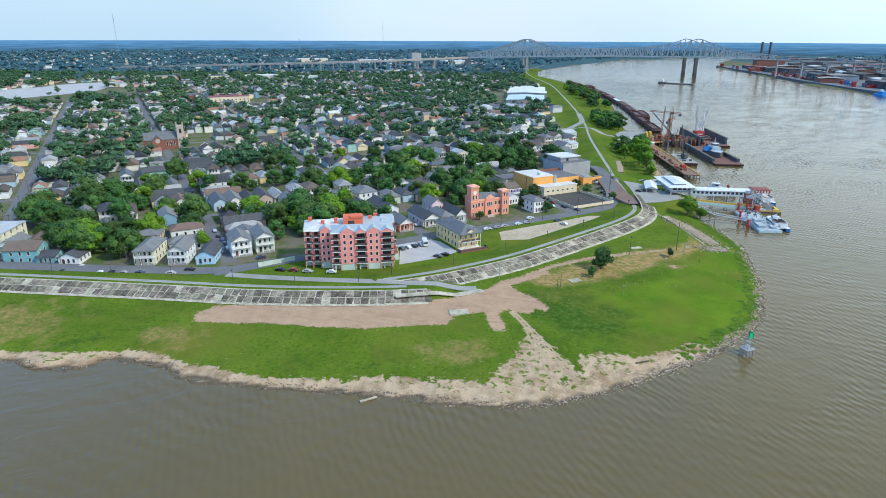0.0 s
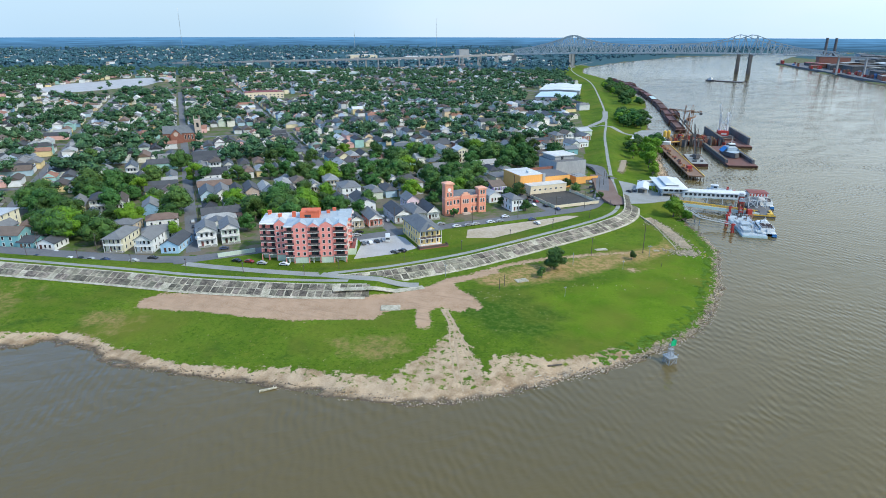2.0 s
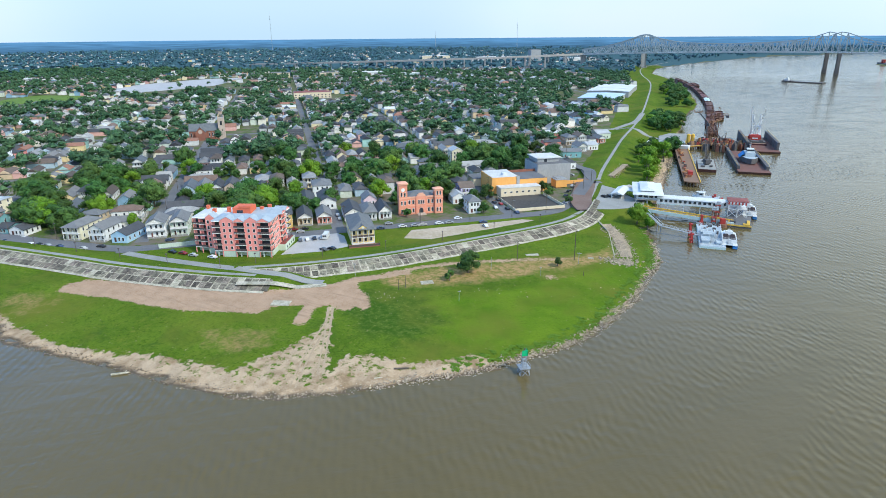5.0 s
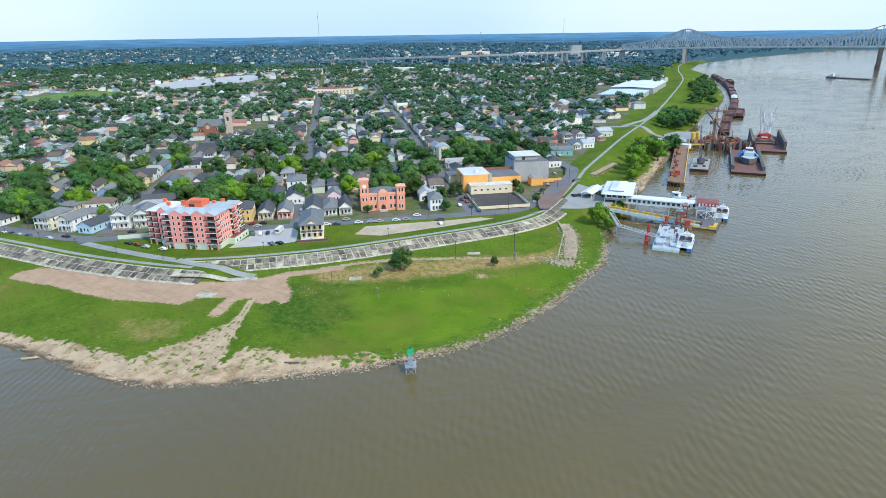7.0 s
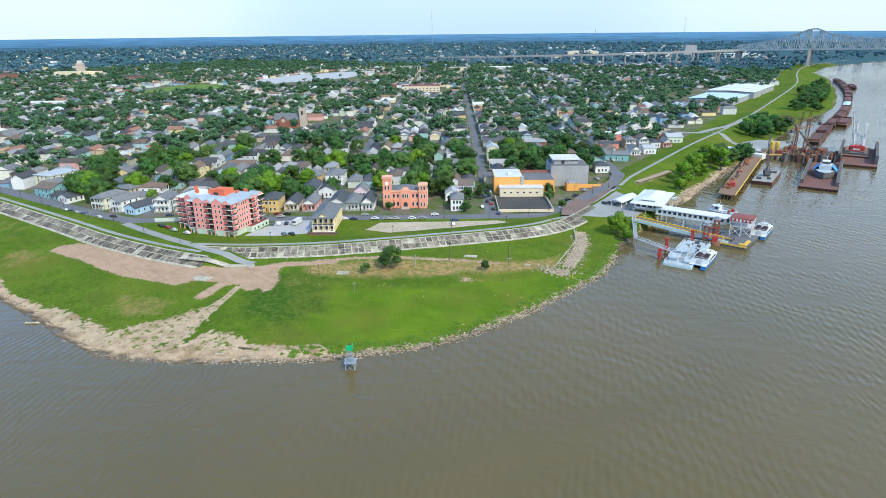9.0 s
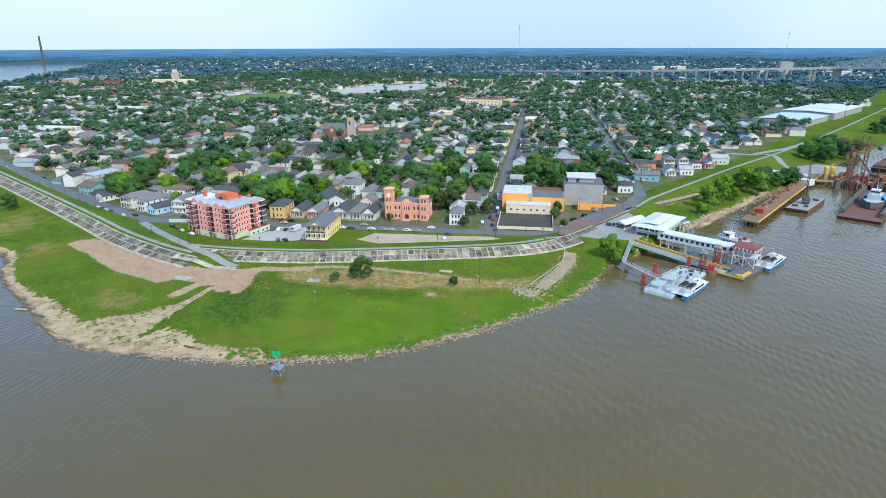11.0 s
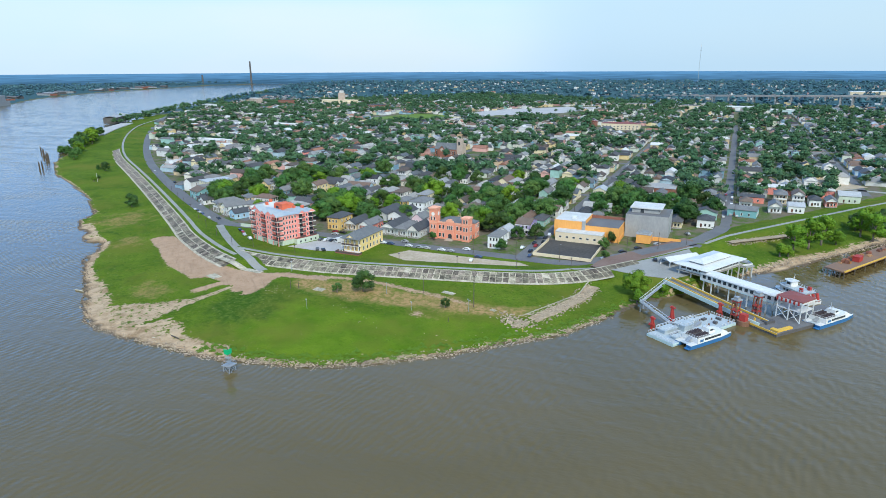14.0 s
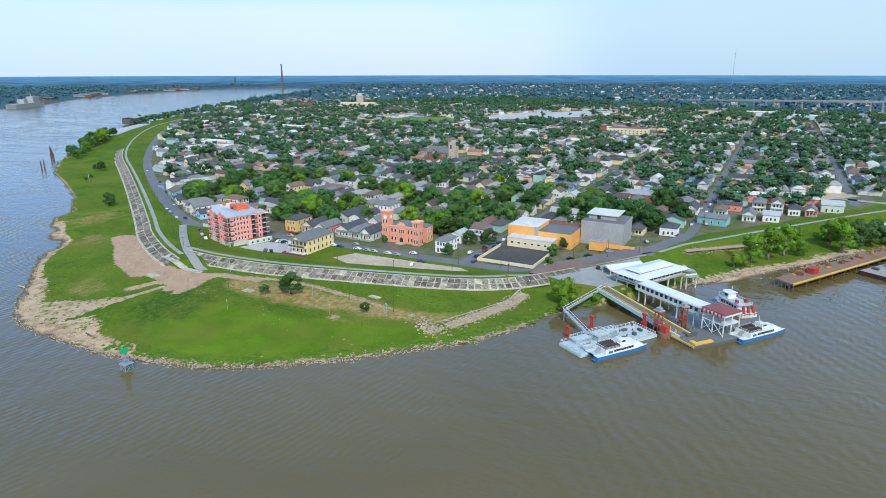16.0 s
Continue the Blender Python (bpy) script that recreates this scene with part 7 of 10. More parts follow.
    part("mast", Soup().tube((0, 14.6, 6.0), (0, 13.9, 9.6), 0.2, 0.08, 6).tube((-0.9, 14.3, 7.6), (0.9, 14.3, 7.6), 0.06, 0.06, 5), [M_WHITE], e)
    part("radar", Soup().box(-1.0, 1.0, 15.0, 15.3, 6.7, 6.95).tube((0, 15.15, 6.0), (0, 15.15, 6.7), 0.15, 0.12, 6), [M_WHITE], e)
    for x in (-1.3, 1.3):
        part("life_raft", Soup().tube((x - 0.6, 13.2, 4.45), (x + 0.6, 13.2, 4.45), 0.35, 0.35, 8), [M_WHITE], e)
    part("bow_rail", Soup().box(-2.4, 2.4, 26.3, 26.38, 2.3, 2.4), [M_WHITE], e)
    part("stern_stair", Soup().add([(-0.9, 2.0, 1.6), (0.9, 2.0, 1.6), (0.9, 4.8, 4.0), (-0.9, 4.8, 4.0), (-0.9, 4.8, 3.5), (0.9, 4.8, 3.5)], [(0, 1, 2, 3), (0, 4, 5, 1), (0, 3, 4), (1, 5, 2)]), [M_GALV], e)


def heading(x0, y0, x1, y1):
    return Matrix.Translation((x0, y0, 0)) @ Matrix.Rotation(math.atan2(y1 - y0, x1 - x0) - math.pi / 2, 4, 'Z')


catamaran("ferry", heading(191.0, 327.5, 195.0, 356.0), "white and blue catamaran ferry beside the grey pontoon", 0.87)
catamaran("ferry", heading(212.6, 385.2, 217.5, 414.5), "white and blue catamaran ferry at the landing float", 0.87)

# grey pontoon
po = thing("pontoon", "grey steel pontoon with railings and raised platforms", "pontoon", heading(182.8, 325.0, 186.9, 364.0))
part("hull", Soup().box(-6.2, 6.2, 0, 39, -1, 1.1), [M_AQUA], po)
part("deck", Soup().box(-6.0, 6.0, 0.2, 38.8, 1.1, 1.22), [M_GREYDECK], po)


def railing(x0, y0, x1, y1, z, mat, host):
    """Two thin bars on posts between two points of a deck."""
    L = math.hypot(x1 - x0, y1 - y0)
    n = max(1, round(L / 2.2))
    s = Soup().beam((x0, y0, z + 1.05), (x1, y1, z + 1.05), 0.10).beam((x0, y0, z + 0.55), (x1, y1, z + 0.55), 0.07)
    for k in range(n + 1):
        x, y = x0 + (x1 - x0) * k / n, y0 + (y1 - y0) * k / n
        s.box(x - 0.05, x + 0.05, y - 0.05, y + 0.05, z, z + 1.05)
    return part("railing", s, [mat], host)


for x0, x1, y0, y1, h in ((-5.2, -1.0, 4, 12, 1.6), (-4.2, 1.4, 12.6, 18.5, 2.5), (-5.0, -1.6, 19.5, 26, 1.3), (1.8, 4.6, 3.5, 8.5, 1.0)):
    pf = part("platform", Soup().box(x0, x1, y0, y1, h + 1.0, h + 1.22).box(x0 + 0.4, x1 - 0.4, y0 + 0.4, y1 - 0.4, 1.22, h + 1.0), [M_GREYDECK], po)
    for seg in ((x0, y0, x1, y0), (x0, y1, x1, y1), (x0, y0, x0, y1), (x1, y0, x1, y1)):
        railing(*seg, h + 1.22, M_WHITE, pf)
for x, y0 in ((-0.4, 5.5), (2.0, 13.0), (-1.0, 20.5)):
    part("ramp_plate", Soup().add([(x, y0, 1.22), (x + 1.4, y0, 1.22), (x + 1.4, y0 + 4, 2.7), (x, y0 + 4, 2.7), (x, y0 + 4, 1.22), (x + 1.4, y0 + 4, 1.22)], [(0, 1, 2, 3), (0, 3, 4), (1, 5, 2), (2, 5, 4, 3)]), [M_GALV], po)
for seg in ((-6, 0.4, 5.9, 0.4), (-6, 0.4, -6, 38.4), (-6, 38.4, 5.9, 38.4), (5.9, 30, 5.9, 38.4)):
    railing(*seg, 1.22, M_WHITE, po)
for x, y in ((-3, 28), (2, 27), (-1, 33), (3.4, 20), (4.6, 36), (-4.8, 36.5)):
    part("bollard", Soup().tube((x, y, 1.22), (x, y, 2.0), 0.35, 0.28, 8), [M_RUST], po)
for x, y, w, l, h in ((2.4, 30.5, 1.6, 1.1, 1.0), (-2.5, 30.0, 1.2, 2.2, 0.7), (3.6, 23.5, 0.9, 1.8, 1.2), (0.5, 35.4, 2.2, 0.9, 0.8)):
    part("deck_box", Soup().box(x - w / 2, x + w / 2, y - l / 2, y + l / 2, 1.22, 1.22 + h).box(x - w / 2 - 0.06, x + w / 2 + 0.06, y - l / 2 - 0.06, y + l / 2 + 0.06, 1.22 + h, 1.3 + h), [M_DARKSTEEL], po)

# long gangway from the bank
ga = thing("gangway", "grey steel lattice gangway from bank to pontoon", "gangway")
for a, b in (((152, 378, 5.4), (160, 345, 4.6)), ((160, 345, 4.6), (179, 339, 2.2))):
    a, b = Vector(a), Vector(b)
    part("deck", Soup().beam(a, b, 1.6, w2=0.2), [M_GALV], ga)
    for o in (-0.8, 0.8):
        nrm = Vector((-(b - a).y, (b - a).x, 0)).normalized() * o
        part("top_rail", Soup().beam(a + nrm + Vector((0, 0, 1.2)), b + nrm + Vector((0, 0, 1.2)), 0.14), [M_WHITE], ga)
        n = int((b - a).length / 2.0)
        s = Soup()
        for k in range(n):
            p, q = a + (b - a) * (k / n) + nrm, a + (b - a) * ((k + 1) / n) + nrm
            s.beam(p, q + Vector((0, 0, 1.2)), 0.08)
        part("lattice", s, [M_WHITE], ga)
part("support", Soup().tube((160, 345, -4), (160, 345, 4.5), 0.35, 0.3, 8), [M_GALV], ga)
part("support", Soup().tube((158.6, 349, -4), (158.6, 349, 4.6), 0.3, 0.3, 8), [M_GALV], ga)


# older white ferry behind the landing
def small_ferry():
    e = thing("ferry", "small white double-deck ferry with red stern gear", "ferry", heading(203.0, 412.0, 184.0, 419.0))
    part("hull", Soup().prism([(-3.8, 0), (3.8, 0), (3.8, 15), (2.2, 20), (0, 21.5), (-2.2, 20), (-3.8, 15)], -0.8, 1.9), [M_WHITE], e)
    part("rub_rail", Soup().prism([(-3.9, -0.1), (3.9, -0.1), (3.9, 15), (2.3, 20.1), (0, 21.7), (-2.3, 20.1), (-3.9, 15)], 1.5, 1.75), [M_DARKSTEEL], e)
    part("lower_cabin", Soup().prism([(-3.2, 4), (3.2, 4), (3.2, 15), (1.6, 18), (-1.6, 18), (-3.2, 15)], 1.9, 4.3), [M_WHITE], e)
    ud = part("upper_deck", Soup().prism([(-3.5, 3), (3.5, 3), (3.5, 15.4), (1.8, 18.4), (-1.8, 18.4), (-3.5, 15.4)], 4.3, 4.5), [M_GREYDECK], e)
    for seg in ((-3.4, 3.1, 3.4, 3.1), (-3.4, 3.1, -3.4, 15.3), (3.4, 3.1, 3.4, 15.3), (-1.7, 18.2, 1.7, 18.2)):
        railing(*seg, 4.5, M_WHITE, ud)
    w = part("wheelhouse", Soup().add([(-2.1, 11.5, 4.5), (2.1, 11.5, 4.5), (2.1, 14.5, 4.5), (1.2, 16, 4.5), (-1.2, 16, 4.5), (-2.1, 14.5, 4.5), (-1.9, 11.7, 7.0), (1.9, 11.7, 7.0), (1.9, 14.2, 7.0), (1.0, 15.5, 7.0), (-1.0, 15.5, 7.0), (-1.9, 14.2, 7.0)],
                                      [(6, 7, 8, 9, 10, 11)] + [(i, (i + 1) % 6, 6 + (i + 1) % 6, 6 + i) for i in range(6)]), [M_WHITE], e)
    part("wheelhouse_roof", Soup().prism([(-2.3, 11.2), (2.3, 11.2), (2.3, 14.8), (1.3, 16.3), (-1.3, 16.3), (-2.3, 14.8)], 7.0, 7.25), [M_WHITE], e)
    part("windscreen", Soup().box(-1.0, 1.0, 15.5, 15.85, 5.6, 6.6), [M_PANE], w)
    for sx in (-1, 1):
        part("side_window", Soup().box(sx * 2.0 - 0.09, sx * 2.0 + 0.09, 12.2, 14.0, 5.6, 6.6), [M_PANE], w)
        part("funnel", Soup().box(sx * 2.4 - 0.5, sx * 2.4 + 0.5, 5, 6.4, 4.5, 6.2), [M_RED], e)
        for k in range(6):
            part("window", Soup().box(sx * 3.2 - 0.05, sx * 3.2 + 0.05, 4.8 + 1.7 * k, 6.0 + 1.7 * k, 2.7, 3.7), [M_PANE], e)
    part("mast", Soup().tube((0, 12.5, 7.2), (0, 12.2, 10.4), 0.16, 0.07, 6).tube((-0.8, 12.4, 8.6), (0.8, 12.4, 8.6), 0.06, 0.06, 5), [M_WHITE], e)
    part("radar", Soup().box(-0.8, 0.8, 13.6, 13.85, 7.7, 7.95).tube((0, 13.7, 7.2), (0, 13.7, 7.7), 0.15, 0.12, 6), [M_WHITE], e)
    for sx in (-2.4, 0, 2.4):
        part("stern_roller", Soup().tube((sx, 0.4, 1.0), (sx, 1.6, 4.6), 0.65, 0.65, 10), [M_RED], e)


small_ferry()

# ---- bridges ----
def truss_bridge(name, A, B, label):
    """A cantilever truss bridge: two towers, anchor arms, deck, piers."""
    A, B = Vector((*A, 0)), Vector((*B, 0))
    d = (B - A).normalized()
    n = Vector((-d.y, d.x, 0))
    span = (B - A).length
    deck = lambda s: float(np.interp(s, [-190, 0, span / 2, span, span + 220], [40, 46, 50, 51, 47]))
    top = lambda s: float(np.interp(s, [-185, -120, -70, -32, 0, 32, 75, 130, span / 2, span - 130, span - 75, span - 32, span, span + 32, span + 70, span + 120, span + 200],
                                    [54, 62, 74, 86, 98, 87, 78, 73, 71, 75, 80, 89, 101, 89, 77, 66, 58]))
    e = thing(name, label, "bridge")
    P = lambda s, o, z: tuple(A + d * s + n * o + Vector((0, 0, z)))
    ks = list(np.linspace(-185, span + 200, 60))
    dk = Soup()
    for a, b in zip(ks[:-1], ks[1:]):
        dk.beam(P(a, 0, deck(a)), P(b, 0, deck(b)), 17, w2=2.2)
    part("deck", dk, [M_STEEL], e)
    for o in (-8.5, 8.5):
        s = Soup()
        for k, (a, b) in enumerate(zip(ks[:-1], ks[1:])):
            s.beam(P(a, o, top(a)), P(b, o, top(b)), 1.9)
            s.beam(P(a, o, deck(a)), P(b, o, deck(b)), 1.7)
            s.beam(P(a, o, deck(a)), P(a, o, top(a)), 1.0)
            if k % 2:
                s.beam(P(a, o, deck(a)), P(b, o, top(b)), 1.3)
            else:
                s.beam(P(a, o, top(a)), P(b, o, deck(b)), 1.3)
        tagged(part("truss", s, [M_STEEL], e, "pale grey steel truss"), kind="stuff")
    lat = Soup()
    for k, a in enumerate(ks[::2]):
        lat.beam(P(a, -8.5, top(a)), P(a, 8.5, top(a)), 0.9)
    tagged(part("top_struts", lat, [M_STEEL], e), kind="stuff")
    for s0, mat, w in ((0, M_PIER, 3.5), (span, M_DARKPIER, 6.5)):
        for o in (-8.5, 8.5):
            part("pier", Soup().beam(P(s0, o, -8), P(s0, o, deck(s0) - 1), w + 1.5, w2=w), [mat], e)
        part("pier_foot", Soup().beam(P(s0, -15, 3), P(s0, 15, 3), 11 if s0 else 8, w2=10), [mat], e)
    part("pier", Soup().beam(P(-185, 0, -2), P(-185, 0, deck(-185) - 1), 14, w2=3.5), [M_PIER], e)
    return P, deck


BRIDGE_A, BRIDGE_B = (262, 1954), (712, 1797)
truss_bridge("truss_bridge", BRIDGE_A, BRIDGE_B, "grey steel cantilever truss bridge over the river")
truss_bridge("truss_bridge", (262, 2031), (708, 1873), "second grey steel cantilever truss bridge behind the first")


def viaduct(name, pts, z0, z1, label, w=15):
    e = thing(name, label, "viaduct")
    q, t = along_line(smooth_line(pts, 20), 20)
    z = np.linspace(z0, z1, len(q))
    s = Soup()
    for i in range(len(q)):
        nn = np.array((-t[i, 1], t[i, 0])) * w / 2
        s.v += [(q[i, 0] + sg * nn[0], q[i, 1] + sg * nn[1], z[i] + dz) for sg, dz in ((1, -1.0), (-1, -1.0), (-1, 1.0), (1, 1.0))]
    n = len(q)
    s.f = [(i * 4 + (k + 1) % 4, i * 4 + k, i * 4 + 4 + k, i * 4 + 4 + (k + 1) % 4) for i in range(n - 1) for k in range(4)] + [(0, 1, 2, 3), (n * 4 - 1, n * 4 - 2, n * 4 - 3, n * 4 - 4)]
    s.m = [0] * len(s.f)
    part("deck", s, [M_PIER], e)
    par = Soup()
    for i in range(len(q) - 1):
        for o in (-w / 2, w / 2):
            nn = np.array((-t[i, 1], t[i, 0])) * o
            par.beam((*(q[i] + nn), z[i] + 1.5), (*(q[i + 1] + nn), z[i + 1] + 1.5), 0.5, w2=1.2)
    tagged(part("parapet", par, [M_PIER], e), kind="stuff")
    for i in range(0, len(q), 3):
        nn = np.array((-t[i, 1], t[i, 0])) * (w * 0.32)
        for sg in (-1, 1):
            c = q[i] + sg * nn
            part("pier", Soup().beam((*c, TOWN - 1), (*c, z[i] - 0.8), 3.0), [M_PIER], e)
        part("pier_cap", Soup().beam((*(q[i] - nn * 1.6), z[i] - 1.8), (*(q[i] + nn * 1.6), z[i] - 1.8), 3.2, w2=2.4), [M_PIER], e)


viaduct("viaduct", [(87, 2015), (0, 1968), (-180, 1900), (-330, 1880), (-520, 1875), (-760, 1890), (-1000, 1930)], 40, 11, "raised concrete approach road on piers")
viaduct("viaduct", [(87, 2092), (0, 2040), (-170, 1965), (-320, 1940), (-520, 1935), (-760, 1950), (-1000, 1990)], 40, 11, "raised concrete approach road behind the first")
viaduct("viaduct", [(905, 1730), (1050, 1680), (1300, 1600), (1700, 1500)], 47, 24, "raised concrete approach road on the far bank")

# ---- shipyard docks ----
def wharf(name, pts, z, label, mat):
    e = thing(name, label, "wharf")
    part("deck", Soup().prism(pts, z - 0.7, z), [mat], e)
    (x0, y0), (x1, y1), (x2, y2), (x3, y3) = pts
    n = 16
    pile = Soup().tube((0, 0, -4), (0, 0, z - 0.7), 0.28, 0.26, 6).mesh("pile", [M_POLE])
    for k in range(n + 1):
        for (ax, ay), (bx, by) in (((x0, y0), (x3, y3)), ((x1, y1), (x2, y2))):
            f = k / n
            part("pile", pile, [], e, at=(ax + (bx - ax) * f, ay + (by - ay) * f, 0))
    for k in range(4):
        part("pile", pile, [], e, at=(x0 + (x1 - x0) * (k + 1) / 5, y0 + (y1 - y0) * (k + 1) / 5, 0))
    part("edge_beam", Soup().beam((x1, y1, z + 0.25), (x2, y2, z + 0.25), 0.6), [M_YELLOWSTEEL], e)
    return e


wharf("wharf", [(186.4, 463), (196.8, 460), (209.5, 640), (198, 642)], 3.5, "long rusty timber wharf on piles", M_RUSTDECK)
rs = random.Random(4)
for k in range(64):
    f = rs.random()
    x, y = 188.6 + 11.5 * f + rs.uniform(-1.0, 3.2) * rs.random(), 465 + 168 * f
    sx, sy, sz = rs.uniform(0.6, 2.2), rs.uniform(0.8, 3.6), rs.uniform(0.3, 1.5)
    solo("steel_crate", Soup().box(-sx / 2, sx / 2, -sy / 2, sy / 2, 0, sz).box(-sx / 2.4, sx / 2.4, -sy / 3, sy / 3, sz, sz + 0.3), [M_SCRAP],
         "rusty steel scrap stacked on the wharf", "scrap", "scrap on the wharf", m=Matrix.Translation((x, y, 3.5)) @ Matrix.Rotation(rs.uniform(-0.4, 0.4), 4, 'Z'))
solo("work_cabin", Soup().box(-1.6, 1.6, -2.5, 2.5, 0, 2.6).box(-1.8, 1.8, -2.7, 2.7, 2.6, 2.8), [M_RED], "red work cabin on the wharf", "cabin", m=Matrix.Translation((193.2, 486, 3.5)))
sh = thing("wharf_shed", "long low shed with pale grey metal roof at the wharf", "shed", Matrix.Translation((179.2, 601.3, 3.4)) @ Matrix.Rotation(radians(7.1), 4, 'Z'))
part("wall", Soup().box(0, 25.1, 0, 9, -1.5, 4.2), [M_GREYPANEL], sh)
part("roof", Soup().gable(0, 25.1, 0, 9, 4.2, 1.0, 0.6, 0.25, along="x"), [M_METALROOF], sh)
for k in range(5):
    part("door", Soup().box(3 + 5.2 * k, 6.2 + 5.2 * k, -0.12, 0.05, 0.1, 3.2), [M_DARKSTEEL], sh)
wharf("cross_wharf", [(198, 618), (209, 612), (262, 640), (256, 652)], 3.2, "cluttered rusty cross wharf", M_RUSTDECK)
for k in range(26):
    f = rs.random()
    a_, b_, c_ = rs.uniform(0.6, 1.6), rs.uniform(0.6, 2.2), rs.uniform(0.6, 2.6)
    solo("steel_crate", Soup().box(-a_, a_, -b_, b_, 0, c_).box(-a_ * 0.7, a_ * 0.7, -b_ * 0.6, b_ * 0.6, c_, c_ * 1.2), [M_SCRAP], "rusty gear stacked on the cross wharf", "scrap", "scrap on the wharf",
         m=Matrix.Translation((204 + 50 * f, 620 + 24 * f + rs.uniform(-3, 3), 3.2)) @ Matrix.Rotation(rs.uniform(0, 3), 4, 'Z'))


def flat_barge(name, x0, y0, x1, y1, w, deck, label, h=2.2, category="barge"):
    m = heading(x0, y0, x1, y1)
    L = math.hypot(x1 - x0, y1 - y0)
    e = thing(name, label, category, m)
    part("hull", Soup().add([(-w / 2, 1.5, -1), (w / 2, 1.5, -1), (w / 2, L - 1.5, -1), (-w / 2, L - 1.5, -1), (-w / 2, 0, h), (w / 2, 0, h), (w / 2, L, h), (-w / 2, L, h)],
                            [(0, 3, 2, 1), (4, 5, 6, 7), (0, 1, 5, 4), (1, 2, 6, 5), (2, 3, 7, 6), (3, 0, 4, 7)]), [M_BARGEHULL], e)
    part("deck", Soup().box(-w / 2 + 0.2, w / 2 - 0.2, 0.3, L - 0.3, h, h + 0.1), [deck], e)
    return e, L


def crane(parent, x, y, z, boom, lift, turn, body, col, lattice):
    """A crawler crane: turntable, cab and a lattice boom."""
    m = Matrix.Translation((x, y, z)) @ Matrix.Rotation(radians(turn), 4, 'Z')
    b = part("crane_body", Soup().box(-2, 2, -3.2, 2.6, 1.2, 4.2).box(-1.8, 1.8, -1.5, 1.5, 0, 1.2), [body], parent, at=m)
    part("crane_cab", Soup().box(1.0, 2.6, 1.2, 3.2, 1.6, 4.0), [col], b)
    tip = Vector((0, boom * math.cos(lift), 3 + boom * math.sin(lift)))
    s = Soup()
    foot = Vector((0, 2.0, 3.0))
    for dx, dz in ((-0.7, 0), (0.7, 0), (-0.7, 1.2), (0.7, 1.2)):
        s.beam(foot + Vector((dx, 0, dz)), tip + Vector((dx * 0.5, 0, dz * 0.5)), 0.28)
    n = int(boom / 3)
    for k in range(n):
        p, q = foot + (tip - foot) * (k / n), foot + (tip - foot) * ((k + 1) / n)
        s.beam(p + Vector((-0.6, 0, 0)), q + Vector((0.6, 0, 1.0)), 0.2)
        s.beam(p + Vector((0.6, 0, 1.0)), q + Vector((-0.6, 0, 0)), 0.2)
    part("boom", s, [lattice], b)
    g = Vector((0, -2.5, 9.5))
    part("gantry", Soup().beam((-1, -2, 4), g, 0.35).beam((1, -2, 4), g, 0.35).beam((0, 2, 4), g, 0.3), [lattice], b)
    part("stay", Soup().beam(g, tip, 0.12), [M_DARKSTEEL], b)


e, L = flat_barge("crane_barge", 209.5, 513, 214.5, 556, 13, M_CONC, "pale-decked crane barge with dark blue crane", 2.4)
crane(e, 0, 20, 2.5, 26, 1.25, 20, M_DARKSTEEL, M_BLUE, M_DARKSTEEL)
for x, y, s in ((-3, 8, 1.6), (3, 33, 1.8), (-2, 31, 1.2), (3, 10, 1.1)):
    part("winch", Soup().tube((x - s, y, 3.2), (x + s, y, 3.2), 0.8, 0.8, 10), [M_DARKSTEEL], e)


def drydock(x0, y0, x1, y1, w, label, hw):
    e, L = flat_barge("floating_drydock", x0, y0, x1, y1, w, M_REDDECK, label, 1.6, "drydock")
    for sx in (-1, 1):
        part("wing_wall", Soup().box(sx * (w / 2 - 1.2) - 1.0, sx * (w / 2 - 1.2) + 1.0, 10, L, 1.7, 1.7 + hw), [M_DARKSTEEL], e)
        part("wing_top", Soup().box(sx * (w / 2 - 1.2) - 1.1, sx * (w / 2 - 1.2) + 1.1, 9.9, L + 0.1, 1.7 + hw, 1.9 + hw), [M_DARKSTEEL], e)
        wr = part("wing_rail", Soup().box(sx * (w / 2 - 0.3) - 0.05, sx * (w / 2 - 0.3) + 0.05, 10, L, 2.8 + hw, 2.9 + hw), [M_YELLOWSTEEL], e)
        for k in range(12):
            y = 10.2 + (L - 10.5) * k / 11
            part("rail_post", Soup().box(sx * (w / 2 - 0.3) - 0.05, sx * (w / 2 - 0.3) + 0.05, y, y + 0.1, 1.9 + hw, 2.85 + hw), [M_YELLOWSTEEL], wr)
        for k in range(6):
            y = 11 + (L - 12) * k / 5
            part("buttress", Soup().box(sx * (w / 2 - 1.2) - 1.15, sx * (w / 2 - 1.2) + 1.15, y, y + 0.6, 1.7, 1.5 + hw), [M_DARKSTEEL], e)
    return e, L


e, L = drydock(243, 512, 251, 606, 23, "rusty floating drydock with a tug in it", 2.6)
t = thing("tugboat", "blue and grey tugboat standing in the drydock", "tugboat", heading(249.5, 574, 246.6, 540) @ Matrix.Translation((0, 0, 2.2)) @ Matrix.Diagonal((1.35, 1.3, 1.1, 1)))
part("hull", Soup().prism([(-4.2, 2), (4.2, 2), (4.6, 16), (2.6, 23), (0, 25), (-2.6, 23), (-4.6, 16)], 0, 3.6), [M_DARKSTEEL], t)
part("deck_house", Soup().box(-2.8, 2.8, 7, 17, 3.6, 6.4), [M_GREYDECK], t)
part("wheelhouse", Soup().box(-1.9, 1.9, 11, 15.5, 6.4, 9.2), [M_WHITE], t)
part("foredeck", Soup().prism([(-4.3, 16.4), (4.3, 16.4), (2.4, 22.6), (0, 24.4), (-2.4, 22.6)], 3.6, 3.75), [M_GREYDECK], t)
